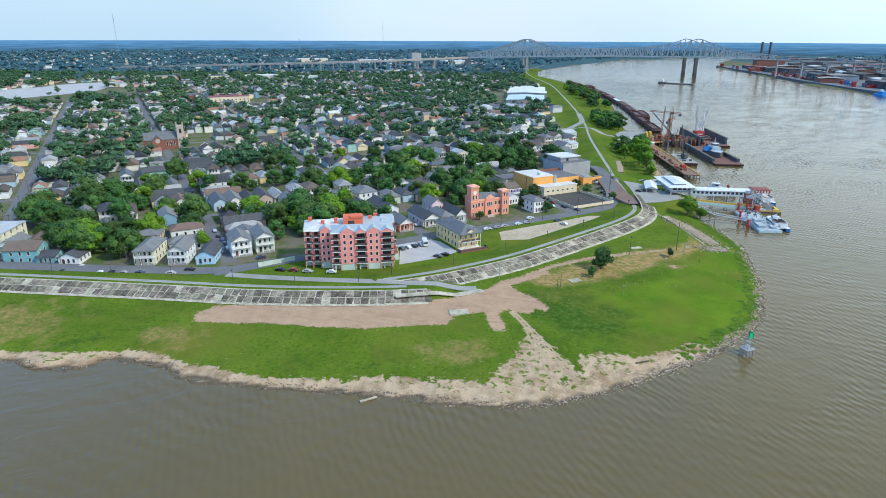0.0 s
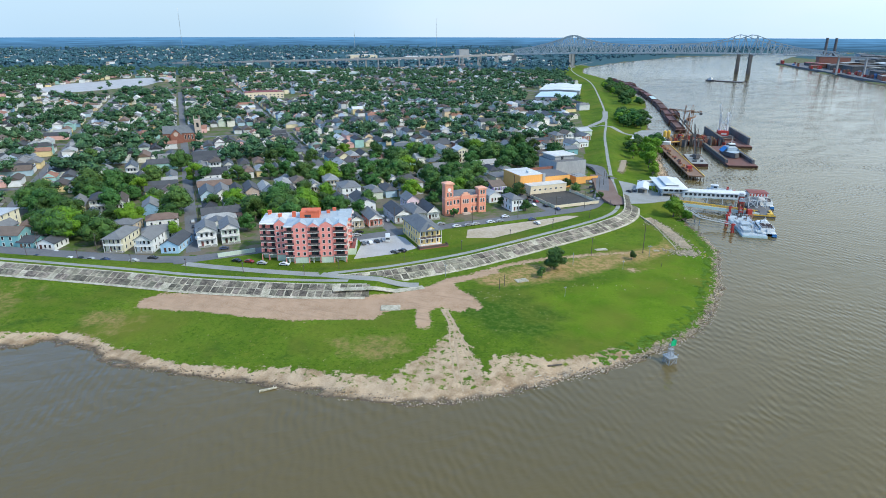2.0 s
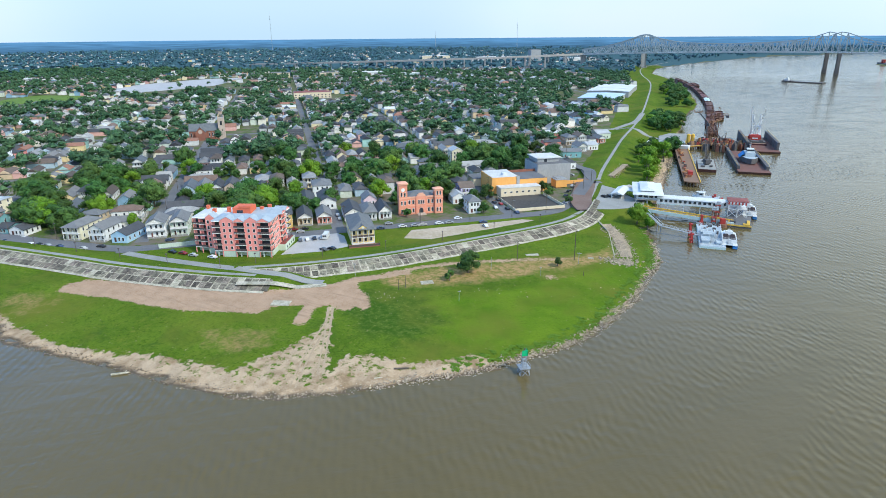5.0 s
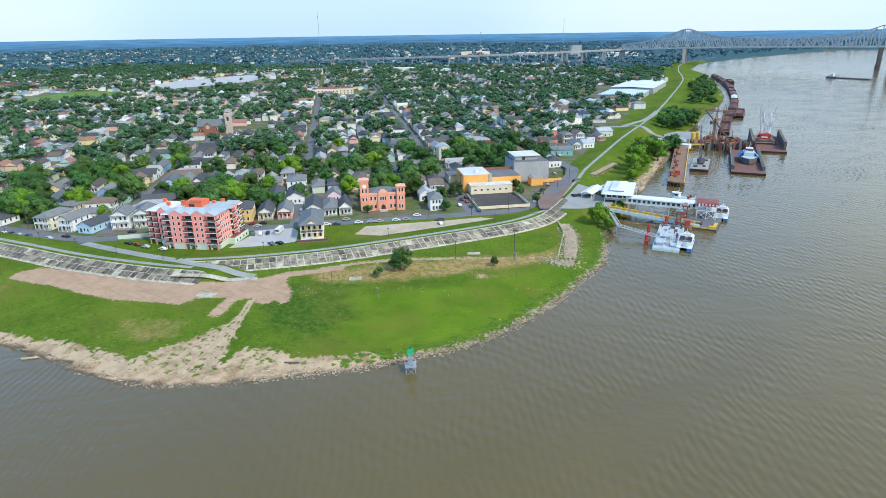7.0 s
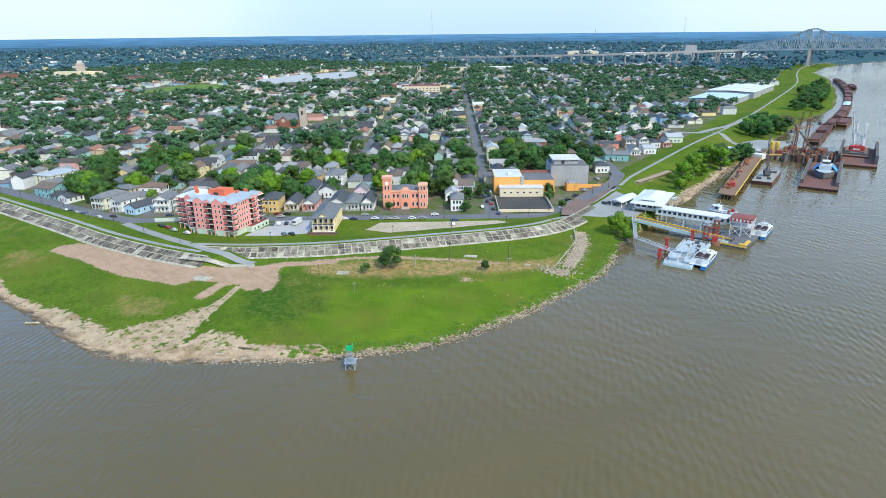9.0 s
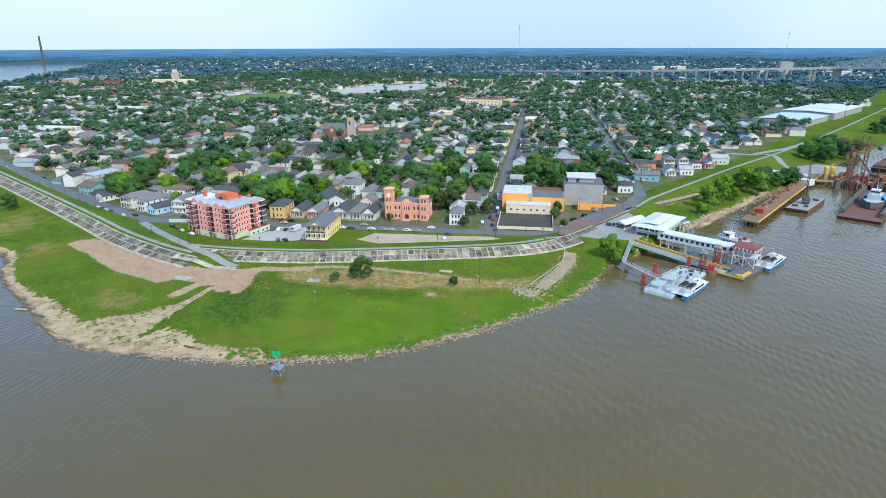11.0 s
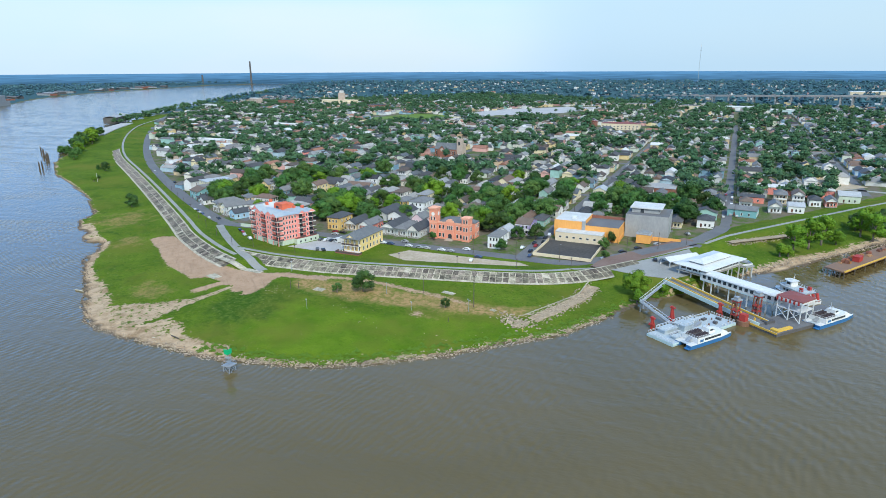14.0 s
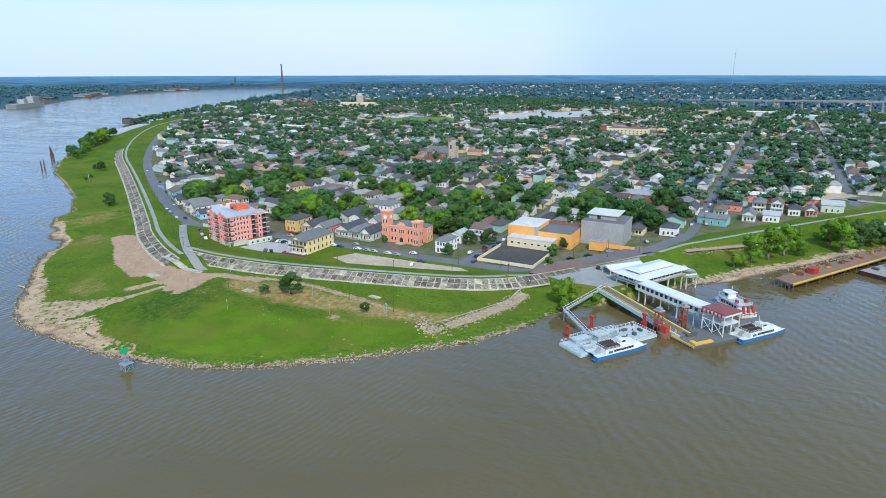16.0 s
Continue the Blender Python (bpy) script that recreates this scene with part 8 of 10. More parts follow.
for sx in (-1, 1):
    part("tarpaulin", Soup().add([(sx * 3.0, 6, 6.0), (sx * 3.0, 15, 6.0), (sx * 5.6, 15, 2.6), (sx * 5.6, 6, 2.6), (sx * 2.9, 6, 5.8), (sx * 2.9, 15, 5.8), (sx * 5.4, 15, 2.5), (sx * 5.4, 6, 2.5)], [(0, 1, 2, 3), (7, 6, 5, 4), (0, 4, 5, 1), (2, 6, 7, 3), (1, 5, 6, 2), (3, 7, 4, 0)]), [M_BRIGHTBLUE], t)
part("wheelhouse_windows", Soup().box(-1.95, 1.95, 10.9, 15.6, 7.6, 8.6), [M_PANE], t)
part("mast", Soup().tube((0, 12, 9.2), (0, 12, 13.5), 0.15, 0.08, 6).beam((-1, 12, 11.5), (1, 12, 11.5), 0.12), [M_WHITE], t)
part("funnel", Soup().tube((0, 9, 6.4), (0, 9, 9.5), 0.7, 0.6, 10), [M_DARKSTEEL], t)
e, L = drydock(271, 606, 279, 690, 27, "dark floating drydock with high wing walls", 6.5)
e, L = flat_barge("crane_barge", 272, 640, 278, 686, 18, M_RUSTDECK, "barge with a red and white heavy crane", 3.0)
crane(e, -2, 22, 3.1, 30, 1.25, 150, M_RED, M_RED, M_WHITE)
crane(e, 3, 24, 3.1, 28, 1.3, -160, M_RED, M_RED, M_WHITE)
part("crane_house", Soup().box(-5, 5, 16, 25, 3.1, 8.6).box(-4.2, 4.2, 14.6, 16, 4.2, 7.6), [M_RED], e, "red crane housing")
part("deck_machinery", Soup().box(-8, 8, 4, 12, 3.1, 4.6).box(-7, -4, 6, 10, 4.6, 6.0).box(3, 6, 5, 9, 4.6, 5.6), [M_DARKSTEEL], e)
part("name_board", Soup().box(-2.6, 2.6, 14.5, 14.6, 5.4, 6.6), [M_WHITE], e)
part("a_frame", Soup().beam((-4, 20, 8), (-3, 23, 27), 1.3).beam((4, 20, 8), (3.4, 23, 27), 1.3).beam((-3.5, 21.5, 16), (3.5, 21.5, 16), 0.9).beam((-4, 20.5, 10), (3.5, 22, 22), 0.6).beam((4, 20.5, 10), (-3.5, 22, 22), 0.6), [M_WHITE], e)
e, L = flat_barge("work_barge", 241, 622, 247, 676, 16, M_RUSTDECK, "dark work barge with derrick", 2.4)
crane(e, 0, 24, 2.5, 34, 0.75, 70, M_DARKSTEEL, M_DARKSTEEL, M_DARKSTEEL)
e, L = flat_barge("work_barge", 226, 628, 230, 666, 12, M_RUSTDECK, "rusty work barge with tall red lattice crane", 2.2)
crane(e, 0, 14, 2.3, 30, 1.35, -30, M_RED, M_YELLOWSTEEL, M_RUST)
for x, y, h in ((233, 622, 10), (237, 614, 8), (230, 612, 9), (240, 620, 7)):
    p = thing("pile_cluster", "dark timber pile cluster by the drydock", "piles", Matrix.Translation((x, y, 0)), "pile clusters")
    for k in range(5):
        part("pile", Soup().tube((math.cos(k * 1.26) * 1.2, math.sin(k * 1.26) * 1.2, -4), (math.cos(k * 1.26) * 0.8, math.sin(k * 1.26) * 0.8, h - k * 0.4), 0.35, 0.3, 7), [M_POLE], p)
def tower_crane(x, y, z, h, jib, turn, mat, label):
    """A lattice mast with a level jib, counter-jib and cab."""
    e = thing("tower_crane", label, "crane", Matrix.Translation((x, y, z)) @ Matrix.Rotation(radians(turn), 4, 'Z'), "shipyard cranes")
    s = Soup()
    for sx in (-1.1, 1.1):
        for sy in (-1.1, 1.1):
            s.beam((sx, sy, 0), (sx, sy, h), 0.35)
    n = int(h / 3)
    for k in range(n):
        for a, b in (((-1.1, -1.1), (1.1, -1.1)), ((1.1, -1.1), (1.1, 1.1)), ((1.1, 1.1), (-1.1, 1.1)), ((-1.1, 1.1), (-1.1, -1.1))):
            s.beam((*a, k * h / n), (*b, (k + 1) * h / n), 0.2)
    part("mast", s, [mat], e)
    s = Soup()
    s.beam((0, -jib * 0.4, h + 0.6), (0, jib, h + 2.4), 0.5).beam((0, -jib * 0.4, h + 2.0), (0, jib, h + 3.6), 0.35)
    for k in range(12):
        y0 = -jib * 0.4 + k * jib * 1.4 / 12
        s.beam((0, y0, h + 0.7 + 1.4 * k / 12), (0, y0 + jib * 0.11, h + 2.1 + 1.4 * k / 12), 0.2)
    part("jib", s, [mat], e)
    part("cab", Soup().box(-1.2, 1.2, -1.5, 1.5, h, h + 2.8), [mat], e)
    part("counterweight", Soup().box(-1.2, 1.2, -jib * 0.42, -jib * 0.3, h - 1.4, h + 0.8), [M_DARKSTEEL], e)
    part("peak", Soup().beam((0, -1.5, h + 2.8), (0, 0, h + 8), 0.4).beam((0, 1.5, h + 2.8), (0, 0, h + 8), 0.4).beam((0, 0, h + 8), (0, jib * 0.8, h + 3.4), 0.12).beam((0, 0, h + 8), (0, -jib * 0.38, h + 2), 0.12), [mat], e)


tower_crane(236, 640, 3, 25, 22, 75, M_RUST, "rusty lattice tower crane over the shipyard")
tower_crane(228, 622, 3, 20, 16, -40, M_RUST, "rusty lattice yard crane on the cross wharf")
rs = random.Random(44)
for k in range(70):
    x, y = rs.uniform(222, 262), rs.uniform(606, 652)
    w_, l_, h_ = rs.uniform(0.8, 3.4), rs.uniform(0.8, 4), rs.uniform(0.5, 3.2)
    solo("yard_gear", Soup().box(-w_ / 2, w_ / 2, -l_ / 2, l_ / 2, -3.5, h_).box(-w_ / 3, w_ / 3, -l_ / 3, l_ / 3, h_, h_ + rs.uniform(0.2, 1.5)), [M_SCRAP if k % 3 else M_DARKSTEEL],
         "rusty shipyard gear stacked by the drydocks", "gear", "shipyard gear", m=Matrix.Translation((x, y, 3.2)) @ Matrix.Rotation(rs.uniform(0, 3), 4, 'Z'))
sh = thing("wharf_shed", "long white-roofed wharf shed", "shed", Matrix.Translation((172, 607, 0)) @ Matrix.Rotation(radians(-20), 4, 'Z'))
part("wall", Soup().box(0, 24, 0, 14, 2, 7.0), [M_GREYPANEL], sh)
part("roof", Soup().gable(0, 24, 0, 14, 7.0, 1.0, 0.4, 0.25, along="x"), [M_WHITEROOF], sh)
part("annexe", Soup().box(24, 36, 1, 9, 2, 6.0), [M_WHITEROOF], sh)
for x, y in ((212, 640), (216, 641)):
    tk = thing("storage_tank", "yellow upright storage tank", "tank", Matrix.Translation((x, y, 2.4)), "yellow tanks")
    part("shell", Soup().tube((0, 0, 0), (0, 0, 7.5), 1.7, 1.7, 14), [M_YELLOWSTEEL], tk)
    part("dome", Soup().tube((0, 0, 7.5), (0, 0, 8.4), 1.7, 0.5, 14), [M_YELLOWSTEEL], tk)


def hopper_barge(x, y, turn, covered):
    e = thing("hopper_barge", "rust-red river hopper barge moored in a string", "barge", Matrix.Translation((x, y, 0)) @ Matrix.Rotation(radians(turn), 4, 'Z'), "moored barges")
    L, w = 58, 10.6
    part("hull", Soup().add([(-w / 2, 5, -1), (w / 2, 5, -1), (w / 2, L - 3, -1), (-w / 2, L - 3, -1), (-w / 2, 0, 3.2), (w / 2, 0, 3.2), (w / 2, L, 3.2), (-w / 2, L, 3.2)],
                            [(0, 3, 2, 1), (0, 1, 5, 4), (1, 2, 6, 5), (2, 3, 7, 6), (3, 0, 4, 7), (4, 5, 6, 7)]), [M_BARGEHULL], e)
    for sx in (-1, 1):
        part("coaming", Soup().box(sx * 4.4 - 0.2, sx * 4.4 + 0.2, 4, L - 3, 3.2, 5.2), [M_BARGEHULL], e)
    for y in (4, L - 3):
        part("coaming", Soup().box(-4.2, 4.2, y - 0.2, y + 0.2, 3.2, 5.2), [M_BARGEHULL], e)
    if covered:
        part("cover", Soup().gable(-4.2, 4.2, 5, L - 4, 4.6, 0.9, 0, 0.2), [covered], e)
    else:
        part("cargo", Soup().box(-4.1, 4.1, 4.4, L - 3.4, 3.22, 3.9), [M_BARGEHULL], e)


for x, y, turn, c in ((244, 700, -8, None), (252, 762, -8, None), (262, 824, -9, None), (273, 832, -9, None), (272, 888, -8, M_BARGEHULL), (281, 950, -7, M_BARGEHULL), (288, 1012, -6, M_AQUA), (294, 1074, -4, M_BARGEHULL),
                      (299, 1136, -3, None), (303, 1198, -2, M_BARGEHULL), (306, 1260, 0, None), (318, 1330, 0, None), (306, 1322, 0, M_BARGEHULL), (306, 1390, 1, None), (304, 1460, 2, None)):
    hopper_barge(x, y, turn, c)
tow = thing("towboat", "towboat pushing low barges up the river", "towboat", heading(520, 1520, 600, 1450))
part("barge", Soup().box(-8, 8, 22, 84, -1, 1.6), [M_DARKSTEEL], tow)
part("hull", Soup().box(-6, 6, 0, 20, -1, 2.5), [M_DARKSTEEL], tow)
part("deck_house", Soup().box(-3, 3, 4, 12, 2.5, 6), [M_WHITE], tow)
part("pilot_house", Soup().box(-2, 2, 8, 11, 6, 9), [M_WHITE], tow)

# far bank opposite: quay, sheds, stacks
patch("quay", [(842, 1150), (1300, 1150), (1340, 1900), (1420, 2380), (1020, 2380), (944, 1900), (872, 1503)], M_ASPHALT, 5.0, "long grey quay on the far bank", thick=9)
rs = random.Random(21)
for k in range(170):
    f = rs.random() ** 1.3
    x = float(np.interp(f, [0, 0.35, 0.7, 1], [860, 905, 990, 1500])) + rs.uniform(25, 520)
    y = float(np.interp(f, [0, 0.35, 0.7, 1], [1180, 1600, 2150, 3100])) + rs.uniform(-60, 60)
    w, l, h = rs.uniform(18, 60), rs.uniform(30, 110), rs.uniform(6, 15)
    s = Soup().box(-w / 2, w / 2, -l / 2, l / 2, 0, h)
    e = thing("warehouse", rs.choice(("weathered riverside warehouse with low roof", "large grey riverside industrial shed")), "warehouse", Matrix.Translation((x, y, 4.9)) @ Matrix.Rotation(radians(-14 + rs.uniform(-8, 8)), 4, 'Z'), "warehouses on the far bank")
    part("wall", s, [rs.choice((M_BRICK, M_GREYPANEL, M_DARKPIER, M_RUST, M_DARKPIER))], e)
    part("roof", Soup().gable(-w / 2, w / 2, -l / 2, l / 2, h, rs.uniform(1, 3), 0.5, 0.4), [rs.choice((M_ASPHALT, M_ASPHALT, M_CONC, M_REDROOF, M_DARKPIER, M_METALROOF))], e)
for k in range(48):
    f = rs.random()
    x = float(np.interp(f, [0, 0.35, 0.7, 1], [850, 880, 925, 1000])) + rs.uniform(14, 60)
    y = float(np.interp(f, [0, 0.35, 0.7, 1], [1180, 1500, 1900, 2330]))
    n = rs.randint(2, 4)
    st = Soup()
    for lv in range(n):
        st.box(-6.1, 6.1, -1.22, 1.22, lv * 2.62, lv * 2.62 + 2.55)
        st.box(-6.1, 6.1, 1.4, 3.84, lv * 2.62, lv * 2.62 + 2.55)
    solo("container_stack", st, [rs.choice((M_RED, M_RUST, M_RED, M_BLUE, M_BRICK))], "stacked steel freight containers on the far quay", "containers", "containers on the far quay", m=Matrix.Translation((x, y, 5.0)) @ Matrix.Rotation(radians(80 + rs.uniform(-6, 6)), 4, 'Z'))
e = thing("river_tug", "bright blue work boat moored at the far quay", "boat", heading(822, 1165, 826, 1205))
part("hull", Soup().prism([(-6, 0), (6, 0), (6, 32), (0, 40), (-6, 32)], -1, 3.5), [M_BRIGHTBLUE], e)
part("deck_house", Soup().box(-4, 4, 8, 24, 3.5, 9), [M_BRIGHTBLUE], e)
part("wheelhouse", Soup().box(-2.5, 2.5, 16, 22, 9, 12), [M_WHITE], e)
for x, y in ((1115, 2250), (1150, 2262)):
    e = thing("smokestack", "tall dark power station smokestack", "smokestack", Matrix.Translation((x, y, 4)), "power station stacks")
    part("shaft", Soup().tube((0, 0, 0), (0, 0, 84), 5.0, 4.0, 16), [M_DARKSTEEL], e)
    part("rim", Soup().tube((0, 0, 84), (0, 0, 86), 4.5, 4.5, 16), [M_CONC], e)
e = thing("power_station", "large brick power station hall", "building", Matrix.Translation((1130, 2220, 4)) @ Matrix.Rotation(radians(-12), 4, 'Z'))
part("hall", Soup().box(-45, 45, -25, 20, 0, 28), [M_BRICK], e)
part("roof", Soup().box(-46, 46, -26, 21, 28, 29), [M_ASPHALT], e)

# white warehouses by the levee upstream
for x, y, w, l, h, lab in ((100, 972, 58, 90, 7.0, "huge warehouse with a pale blue low roof"), (112, 1075, 66, 50, 9.0, "white warehouse with pale roof"), (122, 1140, 64, 90, 8.0, "cream warehouse with pale roof")):
    e = thing("warehouse", lab, "warehouse", Matrix.Translation((x, y, TOWN)) @ Matrix.Rotation(radians(-9), 4, 'Z'), "warehouses by the levee")
    part("wall", Soup().box(0, w, 0, l, 0, h), [M_GREYPANEL], e)
    part("roof", Soup().gable(0, w, 0, l, h, 1.2, 0.5, 0.3), [M_BLUEROOF if "huge" in lab else M_WHITE], e)

# masts, water tower, hospital, far landmarks
def mast(x, y, h, label):
    e = thing("radio_mast", label, "mast", Matrix.Translation((x, y, TOWN)), "radio masts")
    s = Soup()
    for k in range(3):
        a = k * 2.094
        s.beam((2 * math.cos(a), 2 * math.sin(a), 0), (1.2 * math.cos(a), 1.2 * math.sin(a), h), 0.55)
    part("lattice", s, [M_STEEL], e)
    part("antenna", Soup().tube((0, 0, h), (0, 0, h + 26), 1.0, 0.5, 6), [M_TRIM], e)
    part("platform", Soup().box(-3, 3, -3, 3, h * 0.88, h * 0.88 + 3), [M_STEEL], e)


mast(-2010, 4045, 224, "tall red and white radio mast far off")
mast(-390, 4400, 170, "slender radio mast far off")
mast(-960, 4420, 90, "slender radio mast far off")
hosp = thing("hospital", "large pale hospital with square tower", "hospital", Matrix.Translation((-1240, 970, TOWN)) @ Matrix.Rotation(radians(35), 4, 'Z'))
part("tower", Soup().box(-7, 7, -7, 7, 0, 34), [M_STONE], hosp)
part("tower_top", Soup().box(-4.5, 4.5, -4.5, 4.5, 34, 40), [M_WHITEROOF], hosp)
part("main_block", Soup().box(-55, 45, -12, 8, 0, 16), [M_CREAM], hosp)
part("side_block", Soup().box(20, 60, -30, -12, 0, 12), [M_CREAM], hosp)
for x, y, w, l, h, mt, lab in ([(-1310, 840, 44, 18, 17, M_BRICK, "brown brick office block far off"),
     (-1400, 790, 30, 18, 20, M_STONE, "pale mid-rise block by the river"),
     (-1330, 640, 34, 16, 12, M_WHITE, "white low-rise block by the levee"),
     (-1040, 960, 60, 24, 11, M_BRICK, "long red brick school building"),
     (-330, 985, 60, 22, 10, M_CREAM, "cream school with red roof"),
     (-400, 990, 26, 16, 9, M_BRICK, "low hall with a red roof"),
     (-620, 1440, 44, 26, 13, M_CREAM, "cream hall with round roof"),
     (-520, 1500, 44, 26, 11, M_CREAM, "cream hall with round roof"),
     (-440, 1560, 90, 40, 9, M_WHITE, "long white low warehouse"),
     (-330, 1540, 70, 34, 8, M_AQUA, "pale blue low warehouse"),
     (-100, 2480, 40, 30, 40, M_GREYPANEL, "grey tower block far off"),
     (-520, 2600, 120, 50, 14, M_CREAM, "pale shopping hall far off"),
     (-260, 2550, 160, 50, 12, M_WHITE, "white low commercial hall far off"),
     (60, 2500, 120, 60, 12, M_WHITEROOF, "pale commercial hall far off"),
     (-390, 455, 36, 14, 8, M_BRICK, "low orange-red brick hall"),
     (-350, 430, 20, 16, 8, M_PINK, "pink stucco block among houses")]
    + [(-900, 620, 80, 18, 9, M_WHITE, "row of white townhouses"),
     (-700, 560, 60, 16, 9, M_WHITE, "row of white townhouses"),
     (-480, 340, 30, 40, 8, M_WHITE, "white depot with flat roof"),
     (-540, 385, 70, 14, 9, M_WHITE, "row of white gabled townhouses"),
     (90, 640, 60, 16, 6, M_PINK, "long pale pink low building"),
     (20, 560, 34, 22, 6.5, M_BRICK, "low brick store with grey roof")]):
    e = thing("building", lab, "building", at_grid(x, y))
    part("wall", Soup().box(-w / 2, w / 2, -l / 2, l / 2, 0, h), [mt], e)
    part("roof", Soup().hip(-w / 2, w / 2, -l / 2, l / 2, h, 1.6, 0.4), [M_REDROOF if "red roof" in lab or "red-roofed" in lab else M_WHITEROOF if "white" in lab or "pale" in lab else M_ROOF], e)
    if h > 6 and w < 100 and y < 1300:
        for fl in range(int(h / 3.5)):
            for k in range(int(w / 6)):
                part("window", window_unit(2.0, 1.7), [], e, at=facing(-w / 2 + 3 + k * 6, -l / 2, 1.2 + fl * 3.5, "front"))
patch("bare_lot", [(-670, 960), (-694, 1040), (-665, 1110), (-648, 1200), (-680, 1330), (-722, 1450), (-790, 1360), (-830, 1200), (-800, 1080), (-740, 1000)], M_GRAVEL, TOWN + 0.3, "pale bare lot beyond the town", "field")
patch("sports_field", [(-775, 780), (-690, 925), (-766, 957), (-845, 949), (-812, 809)], M_LAWN, TOWN + 0.3, "mown green sports field beyond the houses", "field")
# far bank down the river: woods, sheds, ship, stack
for x, y, h in ((-4045, 1800, 150), (-4150, 1500, 60)):
    e = thing("smokestack", "tall brown smokestack far down the river", "smokestack", Matrix.Translation((x, y, 3)), "far stacks")
    part("shaft", Soup().tube((0, 0, 0), (0, 0, h), 7, 5, 14), [M_DARKSTEEL], e)
sp = thing("naval_ship", "grey naval cargo ship at the far quay", "ship", heading(-2010, 252, -1850, 172))
part("hull", Soup().prism([(-12, 0), (12, 0), (12, 170), (0, 200), (-12, 170)], -1, 12), [M_GREYPANEL], sp)
part("superstructure", Soup().box(-10, 10, 20, 60, 12, 30).box(-8, 8, 90, 110, 12, 24), [M_GREYPANEL], sp)
part("mast", Soup().tube((0, 50, 30), (0, 50, 44), 1.2, 0.6, 8).tube((0, 130, 12), (0, 130, 32), 1.0, 0.6, 8), [M_GREYPANEL], sp)
for k in range(26):
    f = rs.random()
    x = -2080 - 1500 * f
    y = float(np.interp(-x, [1838, 2051, 2335, 2626, 3015, 3290, 3591], [150, 268, 344, 454, 710, 922, 1243])) - rs.uniform(45, 130)
    w, l, h = rs.uniform(16, 30), rs.uniform(30, 90), rs.uniform(5, 10)
    e = thing("warehouse", "low quayside shed far down the river", "warehouse", Matrix.Translation((x, y, 4)) @ Matrix.Rotation(radians(30), 4, 'Z'), "far quayside sheds")
    part("wall", Soup().box(-l / 2, l / 2, -w / 2, w / 2, 0, h), [rs.choice((M_DARKPIER, M_GREYPANEL, M_BRICK, M_DARKPIER))], e)
    part("roof", Soup().gable(-l / 2, l / 2, -w / 2, w / 2, h, 2, 0.5, 0.4, along="x"), [rs.choice((M_GREYPANEL, M_ASPHALT, M_ASPHALT, M_DARKPIER))], e)
rows = []
for _ in range(3200):
    x, y = rs.uniform(-4500, -1700), rs.uniform(-250, 2300)
    rows.append((x, y, 3.0))
RX = np.array(rows)
okw = inside(RX[:, 0], RX[:, 1], WEST_BANK)
dw, _ = line_dist(RX[:, 0], RX[:, 1], WEST_BANK[:-2])
far_trees("far_bank_woods", [r for r, o, q in zip(rows, okw, dw) if o and q > 35], "woods beyond the far bank down the river", 5, 4, 15, (1.4, 2.4), M_FARWOOD_HAZE)
rows = []
for _ in range(1100):
    rows.append((rs.uniform(900, 4000), rs.uniform(900, 4300), 3.6))
RX = np.array(rows)
okw = inside(RX[:, 0], RX[:, 1], EAST_BANK)
dw, _ = line_dist(RX[:, 0], RX[:, 1], EAST_BANK[:-2])
far_trees("far_bank_trees", [r for r, o, q in zip(rows, okw, dw) if o and q > 420], "trees and yards beyond the industrial bank", 5, 4, 16, (1.2, 2.2), M_FARWOOD_HAZE)

# ---- on the point: trees, beacon, poles, rocks ----
tree(72.0, 259.2, 0, 0.95, False, "broad leafy tree standing alone on the grass", group="trees on the point")
tree(66.0, 249.0, 3, 0.75, False, "small round dark tree on the grass", group="trees on the point")
tree(109.4, 277.5, 3, 0.70, False, "small sparse tree on the grass", group="trees on the point")
tree(148.5, 357.0, 2, 0.95, True, "dense leafy tree beside the ferry landing", group="trees on the point")
tree(154.0, 351.0, 3, 1.1, True, "bushy tree on the bank by the ferry landing", group="trees on the point")
tree(155.0, 369.0, 3, 0.7, True, "small bush on the bank by the ramp", group="trees on the point")
tree(-198.5, 218.4, 0, 0.95, False, "leafy tree alone on the riverside grass", group="trees on the point")
for x, y, k, sz, lt in ((-340, 216, 3, 0.9, 1), (-352, 222, 3, 0.7, 0), (-398, 236, 0, 0.9, 0), (-410, 232, 3, 0.9, 0), (-520, 225, 0, 1.0, 0), (-545, 232, 2, 0.9, 0), (-570, 226, 0, 1.1, 0), (-590, 240, 2, 1.0, 1), (-614, 225, 2, 1.0, 0),
                        (-631, 246, 0, 1.2, 0), (-650, 250, 2, 1.1, 0), (-680, 262, 2, 1.1, 0), (-720, 268, 2, 1.0, 0)):
    tree(x, y, k, sz, bool(lt), "riverside tree on the batture grass", group="riverside trees")
